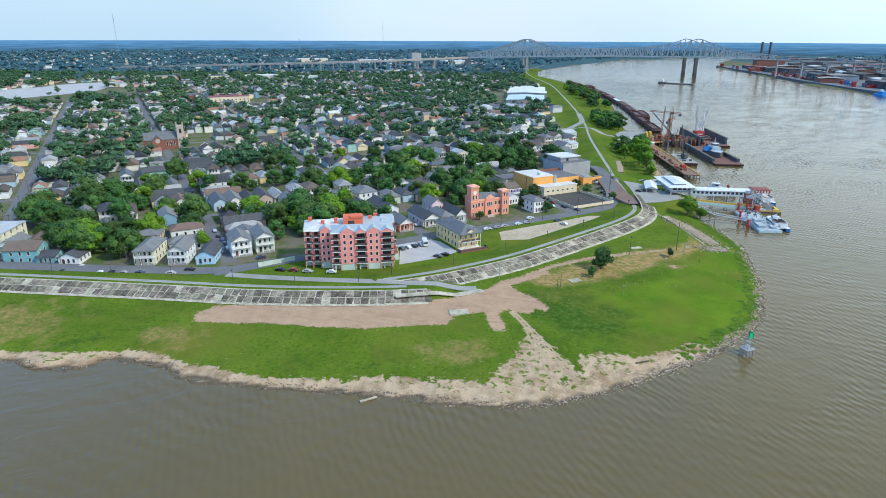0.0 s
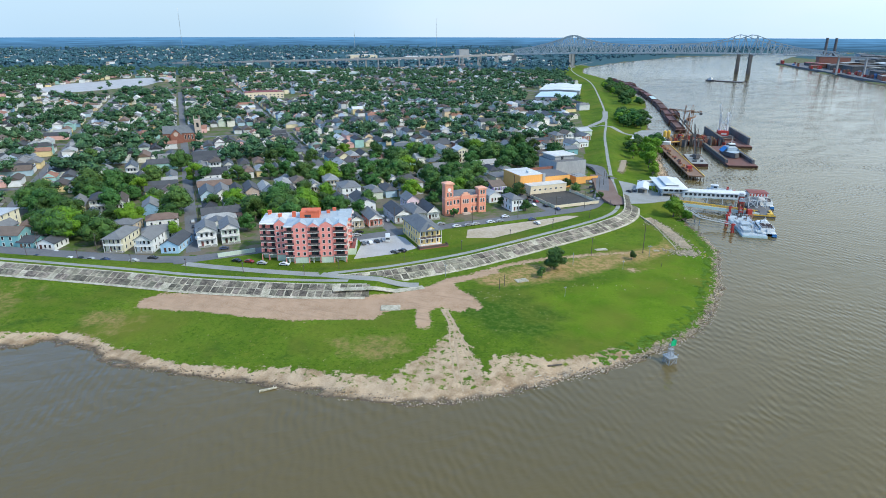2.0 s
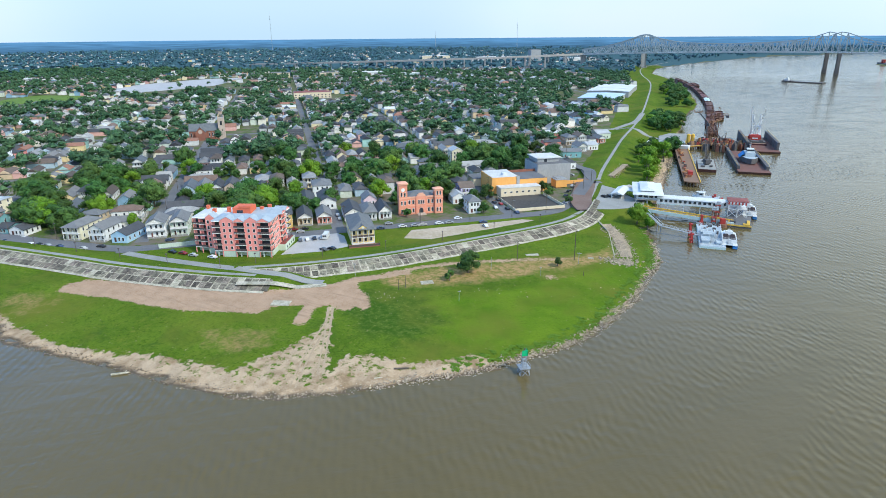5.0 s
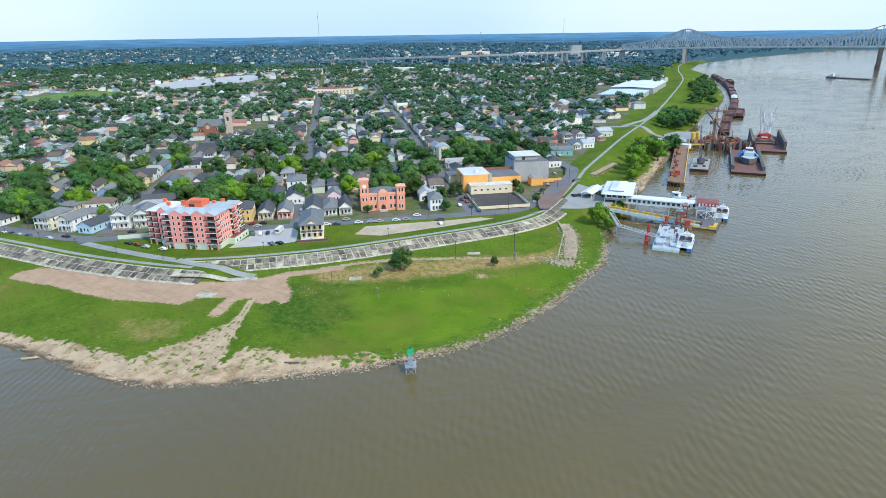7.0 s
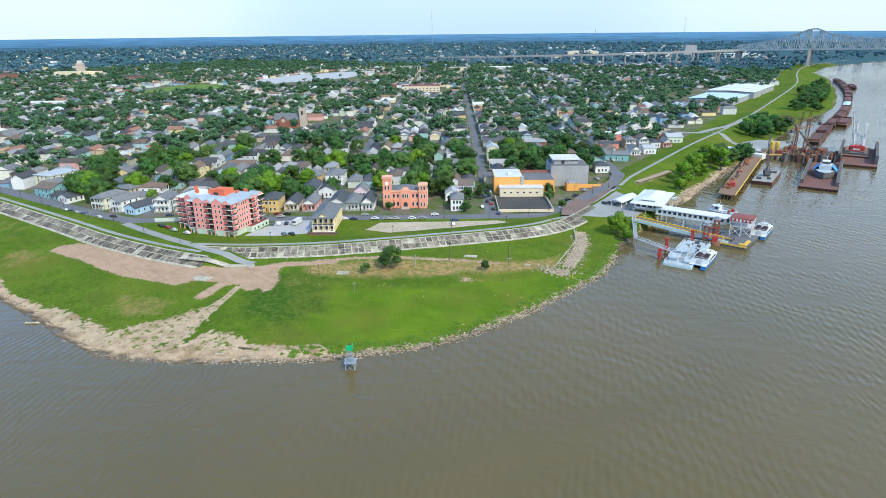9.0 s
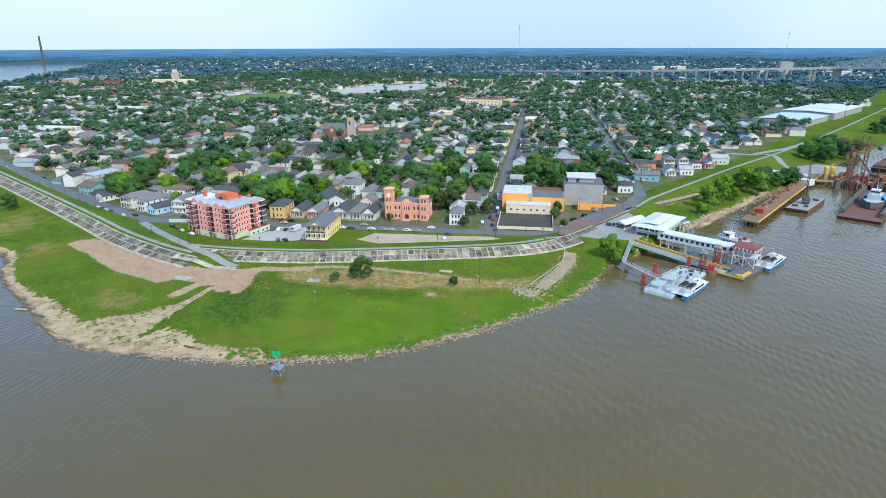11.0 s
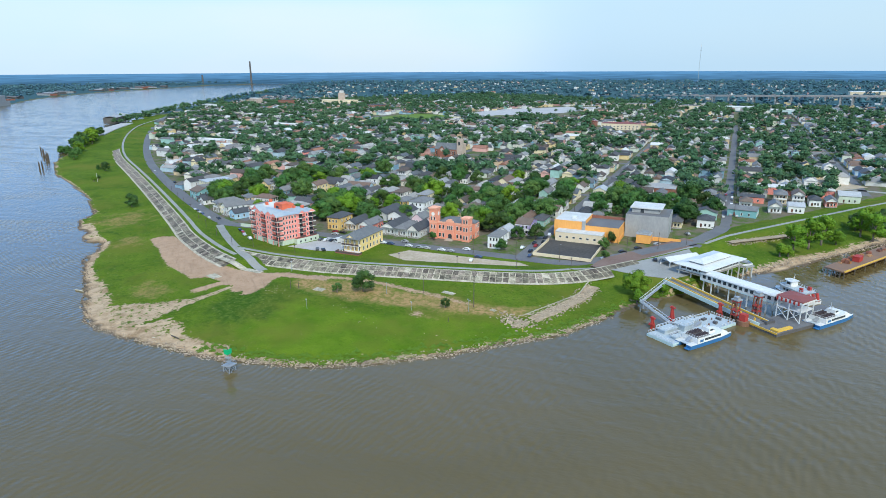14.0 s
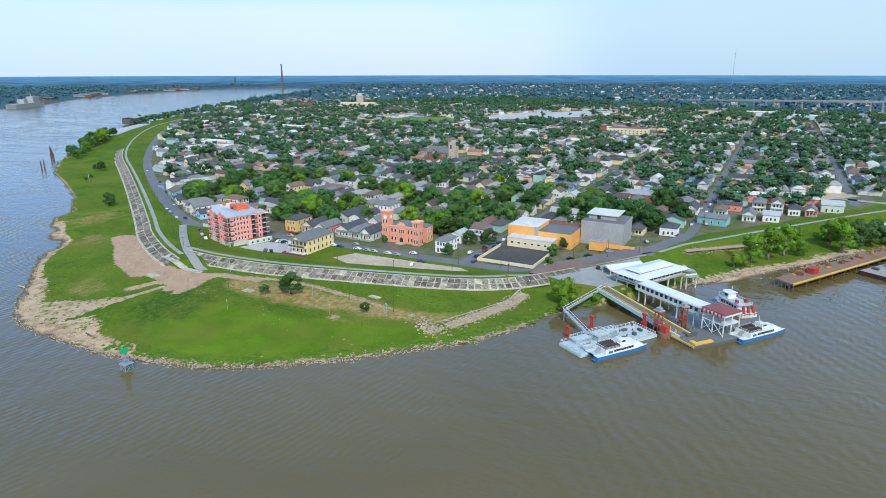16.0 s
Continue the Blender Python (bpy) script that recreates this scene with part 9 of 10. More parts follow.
for x, y, k, sz, lt in ([(165, 496, 4, 1.75, 1),
     (163, 482, 4, 1.5, 1),
     (166, 510, 4, 1.7, 1),
     (171, 518, 1, 1.1, 1),
     (173, 548, 4, 1.6, 1),
     (181, 545, 4, 1.6, 1),
     (162, 468, 3, 1.2, 1),
     (164.5, 472, 3, 1.0, 1),
     (183, 573, 0, 1.0, 0),
     (160, 533, 4, 1.1, 1),
     (166, 560, 1, 1.1, 1),
     (176, 600, 0, 1.0, 0),
     (186, 585, 0, 1.0, 0),
     (164, 580, 4, 1.15, 1),
     (190, 765, 2, 1.2, 0),
     (201, 747, 2, 1.3, 0)]
    + [(217, 750, 0, 1.2, 0),
     (187, 724, 2, 1.1, 0),
     (205, 735, 0, 1.3, 0),
     (212, 770, 2, 1.2, 0),
     (222, 790, 2, 1.1, 0),
     (198, 780, 0, 1.3, 0),
     (238, 1151, 2, 1.2, 0),
     (258, 1110, 2, 1.3, 0),
     (236, 990, 2, 1.2, 0),
     (244, 1010, 2, 1.1, 0),
     (250, 1040, 0, 1.3, 0),
     (262, 1070, 2, 1.2, 0),
     (268, 1140, 2, 1.2, 0),
     (265, 1180, 2, 1.3, 0),
     (272, 1230, 2, 1.2, 0),
     (228, 960, 0, 1.2, 0)]
    + [(255, 1205, 2, 1.3, 0),
     (262, 1290, 2, 1.2, 0),
     (270, 1340, 2, 1.2, 0),
     (246, 1085, 2, 1.2, 0)]):
    tree(x, y, k, sz, bool(lt), "tall leafy tree on the river bank", group="riverside trees")
rs = random.Random(62)
for x0, x1, y0, y1, n in ((180, 222, 712, 805, 26), (232, 272, 950, 1330, 40), (160, 196, 560, 600, 8)):
    for k in range(n):
        f = rs.random()
        x, y = x0 + (x1 - x0) * (0.35 * f + 0.65 * rs.random()), y0 + (y1 - y0) * f
        tree(x, y, rs.choice((0, 2, 4, 1)), rs.uniform(0.8, 1.2), rs.random() < 0.25, "leafy tree in the riverside grove", group="riverside trees")
for k in range(26):
    f = rs.random()
    tree(-600 - 215 * f + rs.uniform(-8, 8), 232 + 62 * f + rs.uniform(-8, 14), rs.choice((0, 2, 4)), rs.uniform(1.0, 1.5), rs.random() < 0.25, "leafy tree in the grove on the far batture", group="riverside trees")
patch("lot_riverside", [(-800, 305), (-905, 345), (-1010, 392), (-1015, 372), (-930, 328), (-815, 288)], M_GRAVEL, 3.6, "pale gravel car park below the levee", thick=2)
sh = thing("riverside_shed", "long dark riverside shed with grey roof", "shed", Matrix.Translation((-1075, 372, 2.4)) @ Matrix.Rotation(radians(-25), 4, 'Z'))
part("wall", Soup().box(-62, 30, -12, 12, -1, 10), [M_DARKPIER], sh)
part("roof", Soup().gable(-62, 30, -12, 12, 10, 2.5, 0.6, 0.4, along="x"), [M_GREYPANEL], sh)
rows = []
rs = random.Random(61)
for k in range(240):
    f = rs.random()
    rows.append((float(np.interp(f, [0, 0.4, 1], [-1010, -1500, -2500])) + rs.uniform(-25, 25), float(np.interp(f, [0, 0.4, 1], [372, 640, 1330])) + rs.uniform(-20, 20), 2.5))
far_trees("bank_trees", rows, "row of dark trees along the far river bank", 14, 5, 23, (0.9, 1.4))

b = thing("river_beacon", "galvanised river beacon with green square daymark", "beacon", Matrix.Translation((104.0, 185.9, 0)) @ Matrix.Rotation(radians(25), 4, 'Z'))
for sx in (-1, 1):
    for sy in (-1, 1):
        part("leg", Soup().tube((sx * 1.7, sy * 1.7, -3), (sx * 1.3, sy * 1.3, 2.4), 0.16, 0.16, 8), [M_GALV], b)
        part("tower_leg", Soup().tube((sx * 0.75, sy * 0.75, 2.5), (sx * 0.5, sy * 0.5, 7.2), 0.07, 0.07, 6), [M_GALV], b)
part("platform", Soup().box(-1.8, 1.8, -1.8, 1.8, 2.3, 2.5), [M_GALV], b)
for z in (3.6, 5.0, 6.4):
    part("ring", Soup().box(-0.75, 0.75, -0.75, 0.75, z, z + 0.08), [M_GALV], b)
for k in range(4):
    m = Matrix.Rotation(k * math.pi / 2, 4, 'Z')
    part("cross_brace", Soup().beam((-1.6, -1.65, -0.6), (1.4, -1.4, 2.2), 0.12).beam((1.6, -1.65, -0.6), (-1.4, -1.4, 2.2), 0.12), [M_GALV], b, at=m)
    part("guard_rail", Soup().box(-1.8, 1.8, -1.8, -1.74, 3.3, 3.4), [M_GALV], b, at=m)
    part("tower_brace", Soup().beam((-0.7, -0.72, 2.6), (0.5, -0.55, 5.0), 0.06).beam((0.7, -0.72, 5.0), (-0.5, -0.55, 7.1), 0.06), [M_GALV], b, at=m)
part("daymark", Soup().box(-1.0, 1.0, -0.85, -0.75, 6.6, 8.5), [M_GREENSIGN], b, "bright green daymark board")
part("daymark", Soup().box(0.78, 0.88, -1.0, 1.0, 6.6, 8.5), [M_GREENSIGN], b, "bright green daymark board")
part("lamp", Soup().tube((0, 0, 7.2), (0, 0, 9.0), 0.18, 0.16, 8), [M_DARKSTEEL], b)


def pole(x, y, h, mat, label, arm=0.0, r=0.14, group="poles on the point", name="pole"):
    e = thing(name, label, "pole", Matrix.Translation((x, y, ground_z(x, y) - 0.3)), group)
    part("shaft", Soup().tube((0, 0, 0), (0, 0, h), r, r * 0.7, 8), [mat], e)
    if arm:
        part("crossarm", Soup().box(-arm, arm, -0.08, 0.08, h - 0.7, h - 0.5), [mat], e)
        for sx in (-0.9, 0.9):
            part("insulator", Soup().tube((sx * arm, 0, h - 0.5), (sx * arm, 0, h - 0.2), 0.07, 0.05, 6), [M_TRIM], e)
    return e


pole(91.0, 279.5, 9.5, M_POLE, "dark wooden pole on the grass", 0.8)
pole(116.5, 287.5, 15, M_POLE, "tall dark wooden pole on the grass", 1.2, 0.2)
pole(118.5, 283.0, 6.0, M_GALV, "steel equipment pole on the grass", 1.0)
pole(74.0, 230.0, 5.0, M_GALV, "slender grey post on the grass", 0.5, 0.08)
pole(102.9, 264.3, 4.6, M_GALV, "slender grey post on the grass", 0.4, 0.08)
pole(25.0, 245.5, 6.0, M_GALV, "steel lamp post beside the dirt track", 0.7)
pole(48.0, 234.5, 5.0, M_POLE, "short dark post on the grass")
pole(50.0, 237.5, 5.5, M_POLE, "short dark post on the grass")
pole(81.0, 266.0, 6.0, M_GALV, "thin grey pole on the grass")
pole(121.0, 270.0, 2.2, M_POLE, "short timber post on the grass")
pole(145.8, 288.0, 2.0, M_YELLOWSTEEL, "short orange marker post")
pole(-340, 219, 8, M_TRIM, "pale post on the riverside grass")
q, t = along_line(CROWN_W[:], 1.0)
for line, lo, hi, step, off in ((CROWN_W, -330, -10, 27, 6.5), (CROWN_E, -20, 118, 30, 4.2)):
    q, t = along_line(line, 1.0)
    keep = (q[:, 0] > lo) & (q[:, 0] < hi)
    for (x, y), (tx, ty) in list(zip(q[keep], t[keep]))[::step]:
        px_, py_ = x - ty * off, y + tx * off
        e = thing("lamp_post", "dark slim lamp post along the levee path", "lamp post", Matrix.Translation((px_, py_, ground_z(px_, py_) - 0.2)), "levee lamp posts")
        part("shaft", Soup().tube((0, 0, 0), (0, 0, 4.6), 0.13, 0.10, 8), [M_RAIL], e)
        part("head", Soup().box(-0.3, 0.3, -0.3, 0.3, 4.6, 5.0), [M_RAIL], e)

for x, y, sx, sy, turn, lab in ((57.3, 244.4, 5.2, 3.4, 25, "pale concrete slab lying in the grass"), (6.8, 212.6, 7.4, 4.6, 8, "pale concrete slab at the edge of bare earth"), (97.0, 289.0, 6.0, 2.6, 20, "pale broken slab on the grass"),
                                (124, 292, 2.5, 1.8, 10, "small pale slab on the grass")):
    z = ground_z(x, y)
    solo("concrete_slab", Soup().box(-sx / 2, sx / 2, -sy / 2, sy / 2, -0.3, 0.22).box(-sx / 2 + 0.3, sx / 2 - 0.4, -sy / 2 + 0.3, sy / 2 - 0.3, 0.22, 0.26), [M_CONC_L], lab, "slab", "slabs on the point",
         m=Matrix.Translation((x, y, z)) @ Matrix.Rotation(radians(turn), 4, 'Z'))
lg = solo("driftwood_log", Soup().tube((-2.6, 0, 0.25), (2.6, 0.2, 0.35), 0.42, 0.3, 9).tube((1.2, 0, 0.4), (2.0, 0.9, 0.9), 0.14, 0.05, 6), [M_CONC_L], "bleached driftwood log at the waterline", "log", m=Matrix.Translation((-21.5, 157.5, 0)) @ Matrix.Rotation(radians(25), 4, 'Z'))
solo("driftwood_log", Soup().tube((-2.4, 0, 0.2), (2.4, 0.1, 0.25), 0.3, 0.22, 8), [M_POLE], "dark driftwood log on the sand", "log", m=Matrix.Translation((66, 178, 1.3)) @ Matrix.Rotation(radians(15), 4, 'Z'))
solo("driftwood_log", Soup().tube((-2.0, 0, 0.2), (2.0, 0.1, 0.25), 0.25, 0.2, 8), [M_CONC_L], "pale driftwood log on the rocks", "log", m=Matrix.Translation((61, 172, 0.7)) @ Matrix.Rotation(radians(22), 4, 'Z'))
for x, y in ((-474, 190), (-478, 193), (-536, 203), (-545, 206), (-560, 206), (-585, 205), (-600, 207), (-630, 207)):
    p = thing("timber_dolphin", "leaning old timber pile cluster in the river", "piles", Matrix.Translation((x, y - 4, 0)), "old timber piles")
    for k in range(4):
        part("pile", Soup().tube((k * 0.9 - 1.4, (k % 2) * 0.8, -4), (k * 0.9 - 1.9, (k % 2) * 0.6, 6.5 + (k * 37 % 5) * 0.7), 0.35, 0.28, 7), [M_POLE], p)


# riprap: broken stone along the water's edge
def rocks(name, spots, label, mat=None):
    rs = np.random.RandomState(8)
    forms = []
    for k in range(8):
        bm = bmesh.new()
        bmesh.ops.create_icosphere(bm, subdivisions=1, radius=1.0)
        v = np.array([x.co[:] for x in bm.verts]) * rs.uniform(0.6, 1.15, (len(bm.verts), 1)) * np.array((1.0, 0.75, 0.6))
        forms.append((v, [tuple(x.index for x in f.verts) for f in bm.faces]))
        bm.free()
    V, F, n = [], [], 0
    for x, y, z, r in spots:
        v, f = forms[rs.randint(8)]
        a = rs.uniform(0, 6.28)
        c, s = math.cos(a), math.sin(a)
        V.append(np.stack([x + (v[:, 0] * c - v[:, 1] * s) * r, y + (v[:, 0] * s + v[:, 1] * c) * r, z + v[:, 2] * r], 1))
        F += [tuple(i + n for i in fc) for fc in f]
        n += len(v)
    s = Soup()
    s.v, s.f, s.m = np.concatenate(V).tolist(), F, [0] * len(F)
    return solo(name, s, [mat or M_ROCK], label, "rocks", kind="stuff")


rs = random.Random(19)
spots = []
edge_pts = along_line([p for p in SHORE if -262 < p[0] and p[1] < 345], 0.5)[0]
for x, y in edge_pts:
    east = x > 60
    for _ in range(6 if east else 4):
        o = rs.gauss(0.7, 1.1 if east else 1.2)
        px_, py_ = x + rs.gauss(0, 0.8), y + rs.gauss(0, 0.8)
        # step inland towards the middle of the point
        dx, dy = 60 - px_, 260 - py_
        k = math.hypot(dx, dy)
        px_, py_ = px_ + dx / k * o, py_ + dy / k * o
        spots.append((px_, py_, rs.uniform(0.2, 0.52) * (1.0 if east else 0.75)))
sx = np.array([q[0] for q in spots])
sy = np.array([q[1] for q in spots])
sz, sd = land_height(sx, sy)
stones = [(a, b_, max(z, -0.2) + 0.1, r) for a, b_, z, d, (_, _, r) in zip(sx, sy, sz, sd, spots) if -1.8 < d < 6]
rocks("riprap", [q for q in stones if q[0] > 8 + 14 * math.sin(q[1] * 3)], "broken pale stone along the water's edge")
rocks("wet_stones", [q for q in stones if q[0] <= 8 + 14 * math.sin(q[1] * 3)], "dark wet stones along the muddy water's edge", M_WETROCK)
# rubble strip running down from the levee to a stone heap
STRIP = [(131.5, 348), (136.5, 334), (139, 316), (140.5, 299)]
ribbon("rubble_strip", STRIP, 5.6, M_RUBBLE, 0.06, "broken pale concrete strip down the bank", "strip", step=3)
part("kerb_wall", Soup().beam((127, 351, ground_z(127, 351)), (133, 336.5, ground_z(133, 336.5)), 0.5, w2=0.6).beam((133, 336.5, ground_z(133, 336.5)), (135, 298, ground_z(135, 298)), 0.5, w2=0.6), [M_CONC_L], None)
bpy.data.objects["kerb_wall"].name = "low_kerb"
tagged(bpy.data.objects["low_kerb"], "low pale concrete kerb beside the rubble strip", "kerb")
spots = []
for x, y in along_line(STRIP, 0.5)[0]:
    for _ in range(13):
        spots.append((x + rs.gauss(0, 2.1), y + rs.gauss(0, 1), rs.uniform(0.2, 0.6)))
for _ in range(260):
    spots.append((138 + rs.gauss(0, 4.4), 292 + rs.gauss(0, 2.6), rs.uniform(0.3, 0.8)))
for _ in range(24):
    spots.append((90 + rs.gauss(0, 9), 243 + rs.gauss(0, 3), rs.uniform(0.12, 0.32)))
for _ in range(40):
    spots.append((43 + rs.gauss(0, 5), 226 + rs.gauss(0, 3), rs.uniform(0.12, 0.3)))
sz, _ = land_height(np.array([q[0] for q in spots]), np.array([q[1] for q in spots]))
rocks("rubble", [(a, b_, z + 0.12, r) for (a, b_, r), z in zip(spots, sz)], "pale broken rubble on the bank")
spots = []
UPPER = [(136.5, 462), (140, 474), (144.5, 493), (149, 514)]
ribbon("rubble_facing", UPPER, 4.2, M_RUBBLE, 0.06, "broken brown concrete facing on the levee slope", "facing", step=3)
for x, y in along_line(UPPER, 0.6)[0]:
    for _ in range(8):
        spots.append((x + rs.gauss(0, 1.5), y + rs.gauss(0, 1), rs.uniform(0.2, 0.55)))
for x, y in along_line([(163, 425), (168, 445), (172, 470), (178, 490), (181, 515), (189, 560)], 0.7)[0]:
    for _ in range(3):
        spots.append((x + rs.gauss(-1.5, 1.6), y + rs.gauss(0, 1), rs.uniform(0.25, 0.7)))
sz, _ = land_height(np.array([q[0] for q in spots]), np.array([q[1] for q in spots]))
rocks("bank_stone", [(a, b_, max(z, -0.1) + 0.12, r) for (a, b_, r), z in zip(spots, sz)], "pale stone facing along the upstream bank")
# weedy shrubs above the riprap
spots = []
for x, y in along_line([p for p in SHORE if p[0] > 78 and p[1] < 420], 0.75)[0]:
    dx, dy = 60 - x, 260 - y
    k = math.hypot(dx, dy)
    o = rs.uniform(2.6, 8.0)
    spots.append((x + dx / k * o + rs.gauss(0, 0.8), y + dy / k * o + rs.gauss(0, 0.8)))
sz, _ = land_height(np.array([q[0] for q in spots]), np.array([q[1] for q in spots]))
forms = leaf_cloud(random.Random(3), [(0, 0, 0.1, 0.8), (0.9, 0.3, 0.05, 0.7), (-0.8, 0.4, 0.05, 0.7), (0.1, -0.8, 0.0, 0.7)], 22, 0.3)
s = Soup()
for (x, y), z in zip(spots, sz):
    f = rs.uniform(0.5, 1.2)
    s.add([(x + a * f, y + b_ * f, z + c * f * 0.4) for a, b_, c in forms.v], forms.f)
solo("bank_weeds", s, [M_WEED], "low green weeds above the riprap", "weeds", kind="stuff")

# wheel tracks over the sand
for line in (TRACK, TRACK_B):
    for off in (-0.85, 0.85):
        ribbon("wheel_track", [(x + off, y) for x, y in line], 0.55, M_RUT, 0.012, "pale wheel track worn into the ground", "track", step=2, thick=0.1)

# paths and roads upstream
ribbon("path_upper", [(128, 440), (120, 462), (117, 492), (98, 531), (80, 572)], 6.0, M_ASPHALT, 0.07, "grey street turning inland by the levee", "road")
ribbon("path_branch", [(183, 833), (170, 745), (155, 720), (143, 706), (120, 700), (85, 690)], 6.5, M_CONC, 0.06, "pale gravel road down the levee", "road")
ribbon("path_cross", [(143, 706), (165, 700), (178, 672), (190, 655), (196, 640)], 5.0, M_CONC, 0.06, "pale gravel road to the wharf", "road")
patch("yard_gravel", [(186, 645), (205, 640), (226, 660), (222, 690), (200, 690), (188, 670)], M_CONC, 3.4, "bare stained yard behind the wharf", thick=2)
patch("green_lot", [(60, 690), (105, 672), (118, 720), (70, 745)], M_SANDLOT, TOWN + 0.1, "bare dusty lot behind the levee")


# ---- cars ----
def car_parts():
    """A small saloon: lower body, glass cabin, four wheels; it heads towards +y."""
    body = Soup()
    prof = [(-2.2, 0.35), (2.2, 0.35), (2.25, 0.75), (1.25, 0.92), (0.55, 1.42), (-1.0, 1.42), (-1.75, 0.98), (-2.25, 0.9)]
    n = len(prof)
    body.v = [(-0.88, y, z) for y, z in prof] + [(0.88, y, z) for y, z in prof]
    body.f = [tuple(range(n)), tuple(range(2 * n - 1, n - 1, -1))] + [(i, n + i, n + (i + 1) % n, (i + 1) % n) for i in range(n)]
    body.m = [0] * len(body.f)
    glass = Soup()
    g = [(1.12, 0.96), (0.55, 1.36), (-0.95, 1.36), (-1.6, 1.0)]
    glass.v = [(-0.90, y, z) for y, z in g] + [(0.90, y, z) for y, z in g]
    glass.f = [(0, 1, 2, 3), (7, 6, 5, 4), (0, 4, 5, 1), (2, 6, 7, 3)]
    glass.m = [0] * 4
    wheel = Soup().tube((-0.1, 0, 0), (0.1, 0, 0), 0.33, 0.33, 12)
    return body.mesh("body", [M_CAR]), glass.mesh("glazing", [M_PANE]), wheel.mesh("wheel", [M_TYRE])


CAR = car_parts()
CAR_PROTO = []


def car(x, y, turn, z=None, label="parked saloon car beside the street"):
    m = Matrix.Translation((x, y, (TOWN if z is None else z) + 0.1)) @ Matrix.Rotation(radians(turn), 4, 'Z')
    if CAR_PROTO:
        return copy_thing(CAR_PROTO[0], m)
    e = thing("car", label, "car", m, "parked cars")
    part("body", CAR[0], [], e)
    part("glazing", CAR[1], [], e)
    for sx in (-0.82, 0.82):
        for sy in (-1.4, 1.4):
            part("wheel", CAR[2], [], e, at=(sx, sy, 0.33))
    CAR_PROTO.append(e)
    return e


VT = -62.6     # along the front street
for x, y, turn in ([(-30, 299.7, VT),
     (-25, 302, VT),
     (10, 309, VT),
     (14.6, 311.3, VT),
     (16, 320.5, VT),
     (25, 317, VT),
     (31, 320, VT),
     (43, 326.6, VT),
     (48, 329.3, VT),
     (51, 338.3, VT),
     (66, 333.8, VT),
     (-1.5, 273, 60),
     (1.8, 275, 75),
     (-19, 284, 30),
     (-16, 286, 30),
     (-13, 288, 30),
     (-10, 290, 25),
     (-84, 270.5, -60),
     (-148, 250, -88),
     (-143, 250.2, -88),
     (-138, 250, -88),
     (-131, 250, -90),
     (-117.5, 250, -90),
     (-111, 254.5, -88),
     (-71, 254.5, -100),
     (-65, 254, -100),
     (-58.5, 252.5, -95),
     (-48, 252, -95),
     (-190, 260, 10),
     (70, 373.6, 28)]
    + [(75.4, 363.8, 28),
     (81.8, 357, 28),
     (67, 383, 28),
     (65.6, 377, 28),
     (68.2, 327, 40),
     (78.6, 316, -50),
     (-24.9, 296.8, VT),
     (35, 322.2, VT),
     (68, 365, 28),
     (108, 402, -30),
     (109, 414.6, -20),
     (111, 430, -20),
     (110, 384, -40),
     (109, 464, 60),
     (110, 491, 20),
     (46.4, 421, 28),
     (44, 427, 28),
     (58, 398, 28),
     (61, 391, 28),
     (-20, 320.5, 28),
     (-23, 327, 28),
     (-27, 334, 28),
     (-31, 341, 28),
     (-36, 350, 28),
     (-14, 324, 28),
     (-18, 331, 28),
     (-108, 291, 28),
     (-111, 297, 28),
     (-115, 303, 28),
     (-104, 284, 28),
     (-120, 312, 28),
     (100, 540, 28),
     (96, 548, 28)]
    + [(92, 556, 28),
     (104, 532, 28),
     (86, 570, 28),
     (80, 582, 28)]):
    car(x, y, turn)
for k in range(11):
    x, y = grid_xy(331 + (2.2 if k % 3 else -2.2), 418 + k * 9.3)
    car(x, y, 28)
for x, y, turn in ((131, 398, 40), (134, 400, 45), (150, 440, 80), (153, 443, 80), (148, 444, 80)):
    car(x, y, turn, 5.55 if y < 420 else ground_z(x, y))
for x, y, turn in ((-180, 251.5, -88), (-165, 251, -88), (-205, 255, -85), (-235, 257, -84), (-250, 258.5, -84), (-262, 260, -83), (-290, 263.5, -82), (-310, 266, -82), (-330, 269, -82), (-352, 272, -82), (-160, 257.5, -88), (-220, 263, -84), (-275, 270, -83)):
    car(x, y, turn)
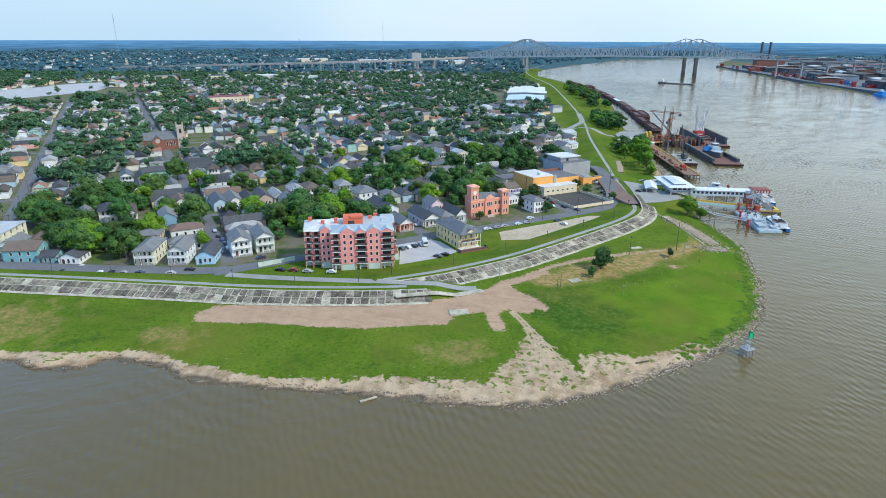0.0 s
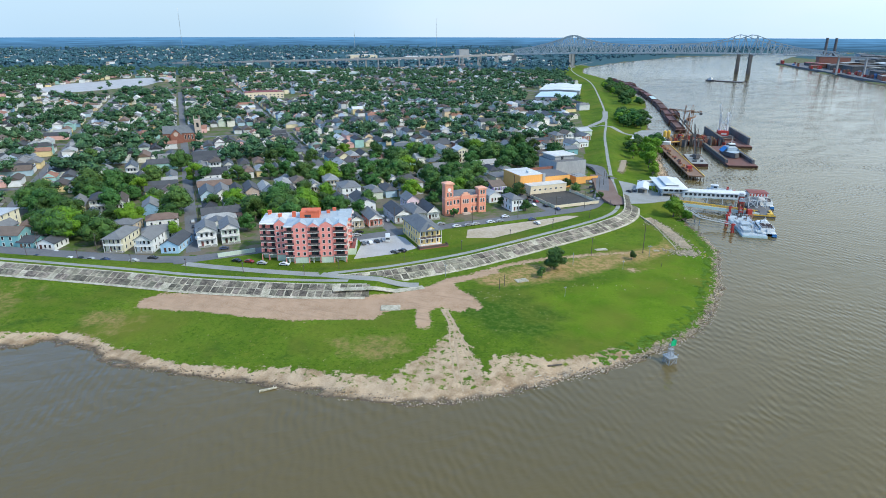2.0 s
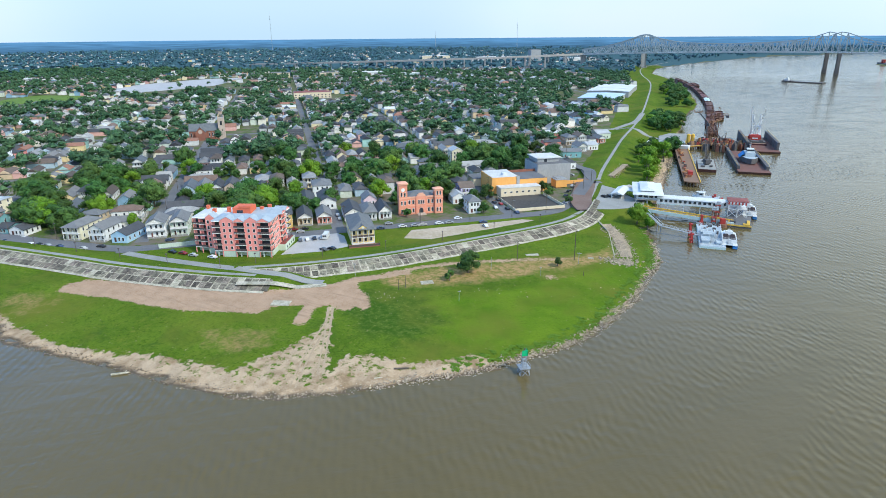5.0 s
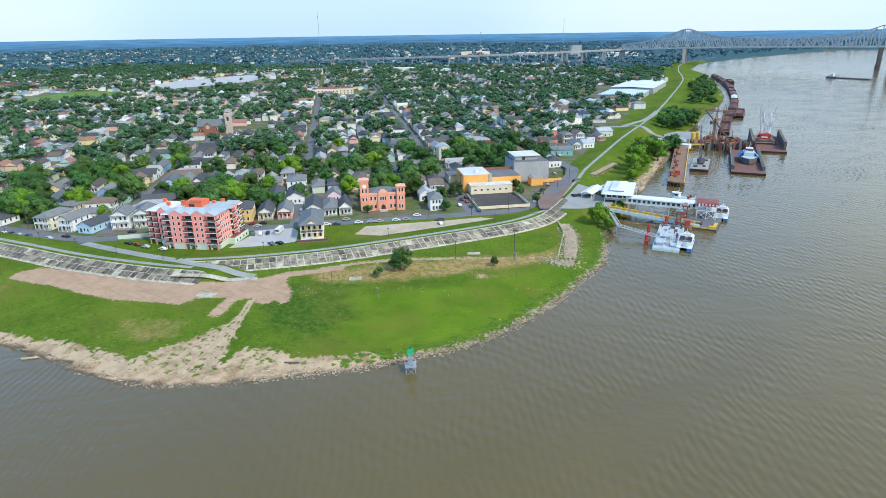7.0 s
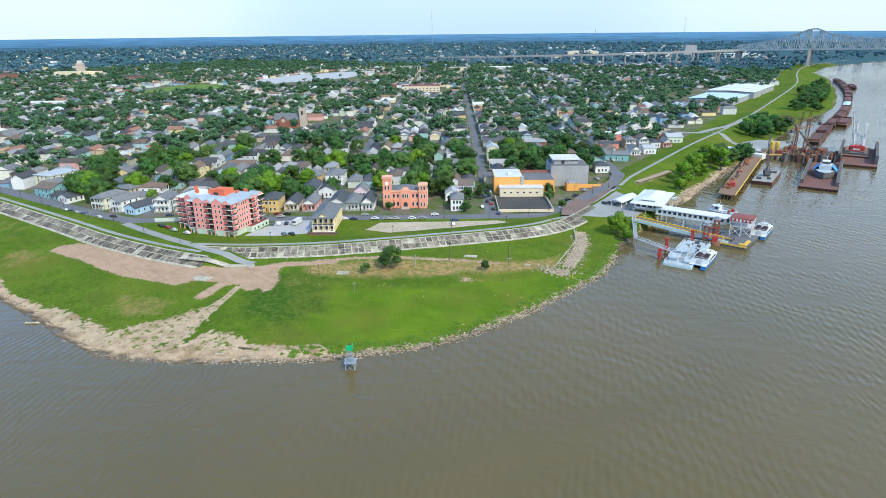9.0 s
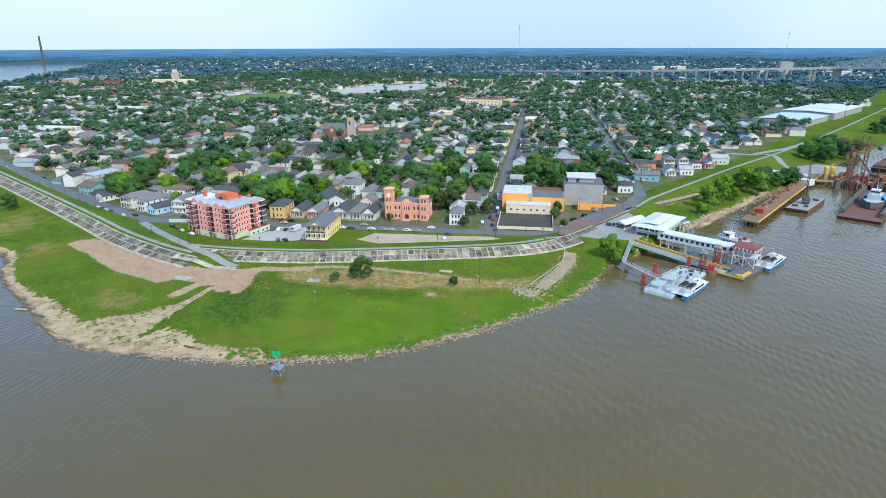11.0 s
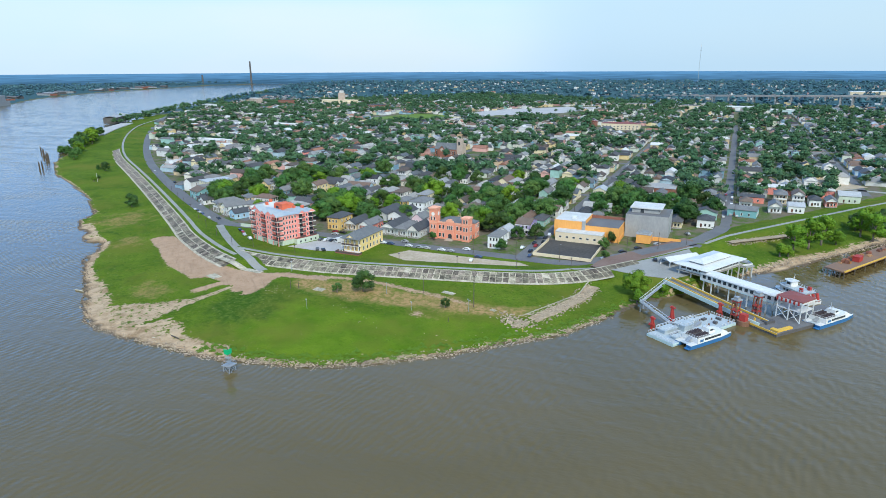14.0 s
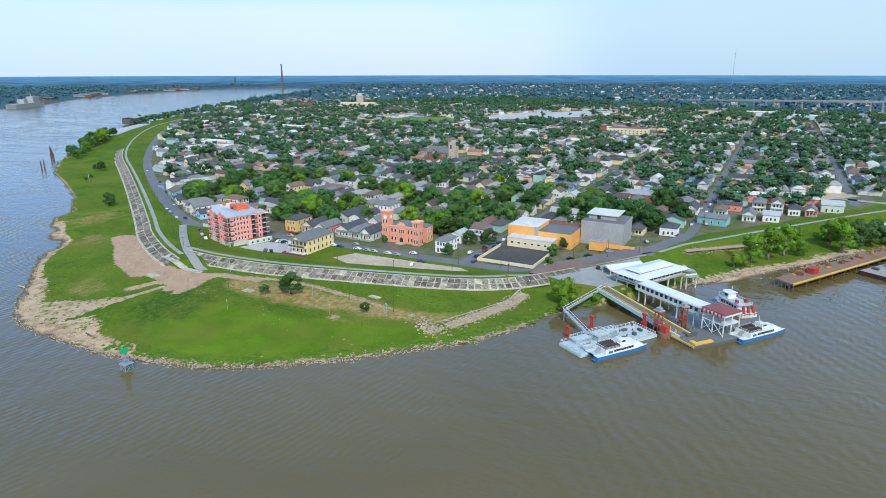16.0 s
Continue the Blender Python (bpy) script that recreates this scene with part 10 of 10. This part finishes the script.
van = thing("camper_van", "white boxy camper van on the gravel lot", "van", Matrix.Translation((-8.0, 291.0, TOWN + 0.1)) @ Matrix.Rotation(radians(10), 4, 'Z'))
part("body", Soup().box(-1.15, 1.15, -3.2, 3.2, 0.4, 2.9), [M_WHITE], van)
part("windscreen", Soup().box(-1.0, 1.0, -3.26, -3.18, 1.5, 2.4), [M_PANE], van)
for sx in (-1.0, 1.0):
    for sy in (-2, 2):
        part("wheel", CAR[2], [], van, at=(sx, sy, 0.33))

# street poles in the town
rs = random.Random(90)
for k in range(-3, 4):
    for j in range(0, 7):
        a, b0 = A0 + AS * k + 4.3, B0 + BS * j * 0.5 + 12
        x, y = grid_xy(a, b0)
        if y < 262 or not inside(np.array([x]), np.array([y]), PARKSIDE)[0] or not free_plot(x, y, 0.5):
            continue
        e = thing("utility_pole", "wooden utility pole with crossarm by the street", "utility pole", Matrix.Translation((x, y, TOWN)), "utility poles")
        part("shaft", Soup().tube((0, 0, 0), (0, 0, 10), 0.16, 0.11, 7), [M_POLE], e)
        part("crossarm", Soup().box(-1.1, 1.1, -0.07, 0.07, 9.2, 9.4), [M_POLE], e)
for x, y in ((-33, 296), (2, 307), (33, 324), (58, 337), (80, 348), (98, 362), (112, 400), (118, 420), (123, 440), (-170, 258.5), (-140, 257.8)):
    e = thing("utility_pole", "tall street pole beside the front street", "utility pole", Matrix.Translation((x, y, TOWN)), "utility poles")
    part("shaft", Soup().tube((0, 0, 0), (0, 0, 10.5), 0.17, 0.12, 7), [M_POLE], e)
    part("lamp_arm", Soup().beam((0, 0, 9.6), (1.8, -0.8, 10.0), 0.1), [M_GALV], e)

# woods and field edge behind the white warehouses
rs = random.Random(17)
rows = [(x, y, TOWN) for x, y in ((rs.uniform(-40, 215), rs.uniform(900, 1290)) for _ in range(420)) if (x < 88 or x > 185 and y > 1110 or y > 1200) and x < 0.11 * y + 55]
far_trees("warehouse_trees", rows, "trees round the white warehouses", 10, 4, 29, (0.8, 1.3))

revetment("revetment_east", CROWN_E, -22, 121.5, 0, "fore", 120)
revetment("revetment_west", CROWN_W, -560, -2, 0, "back", 180)
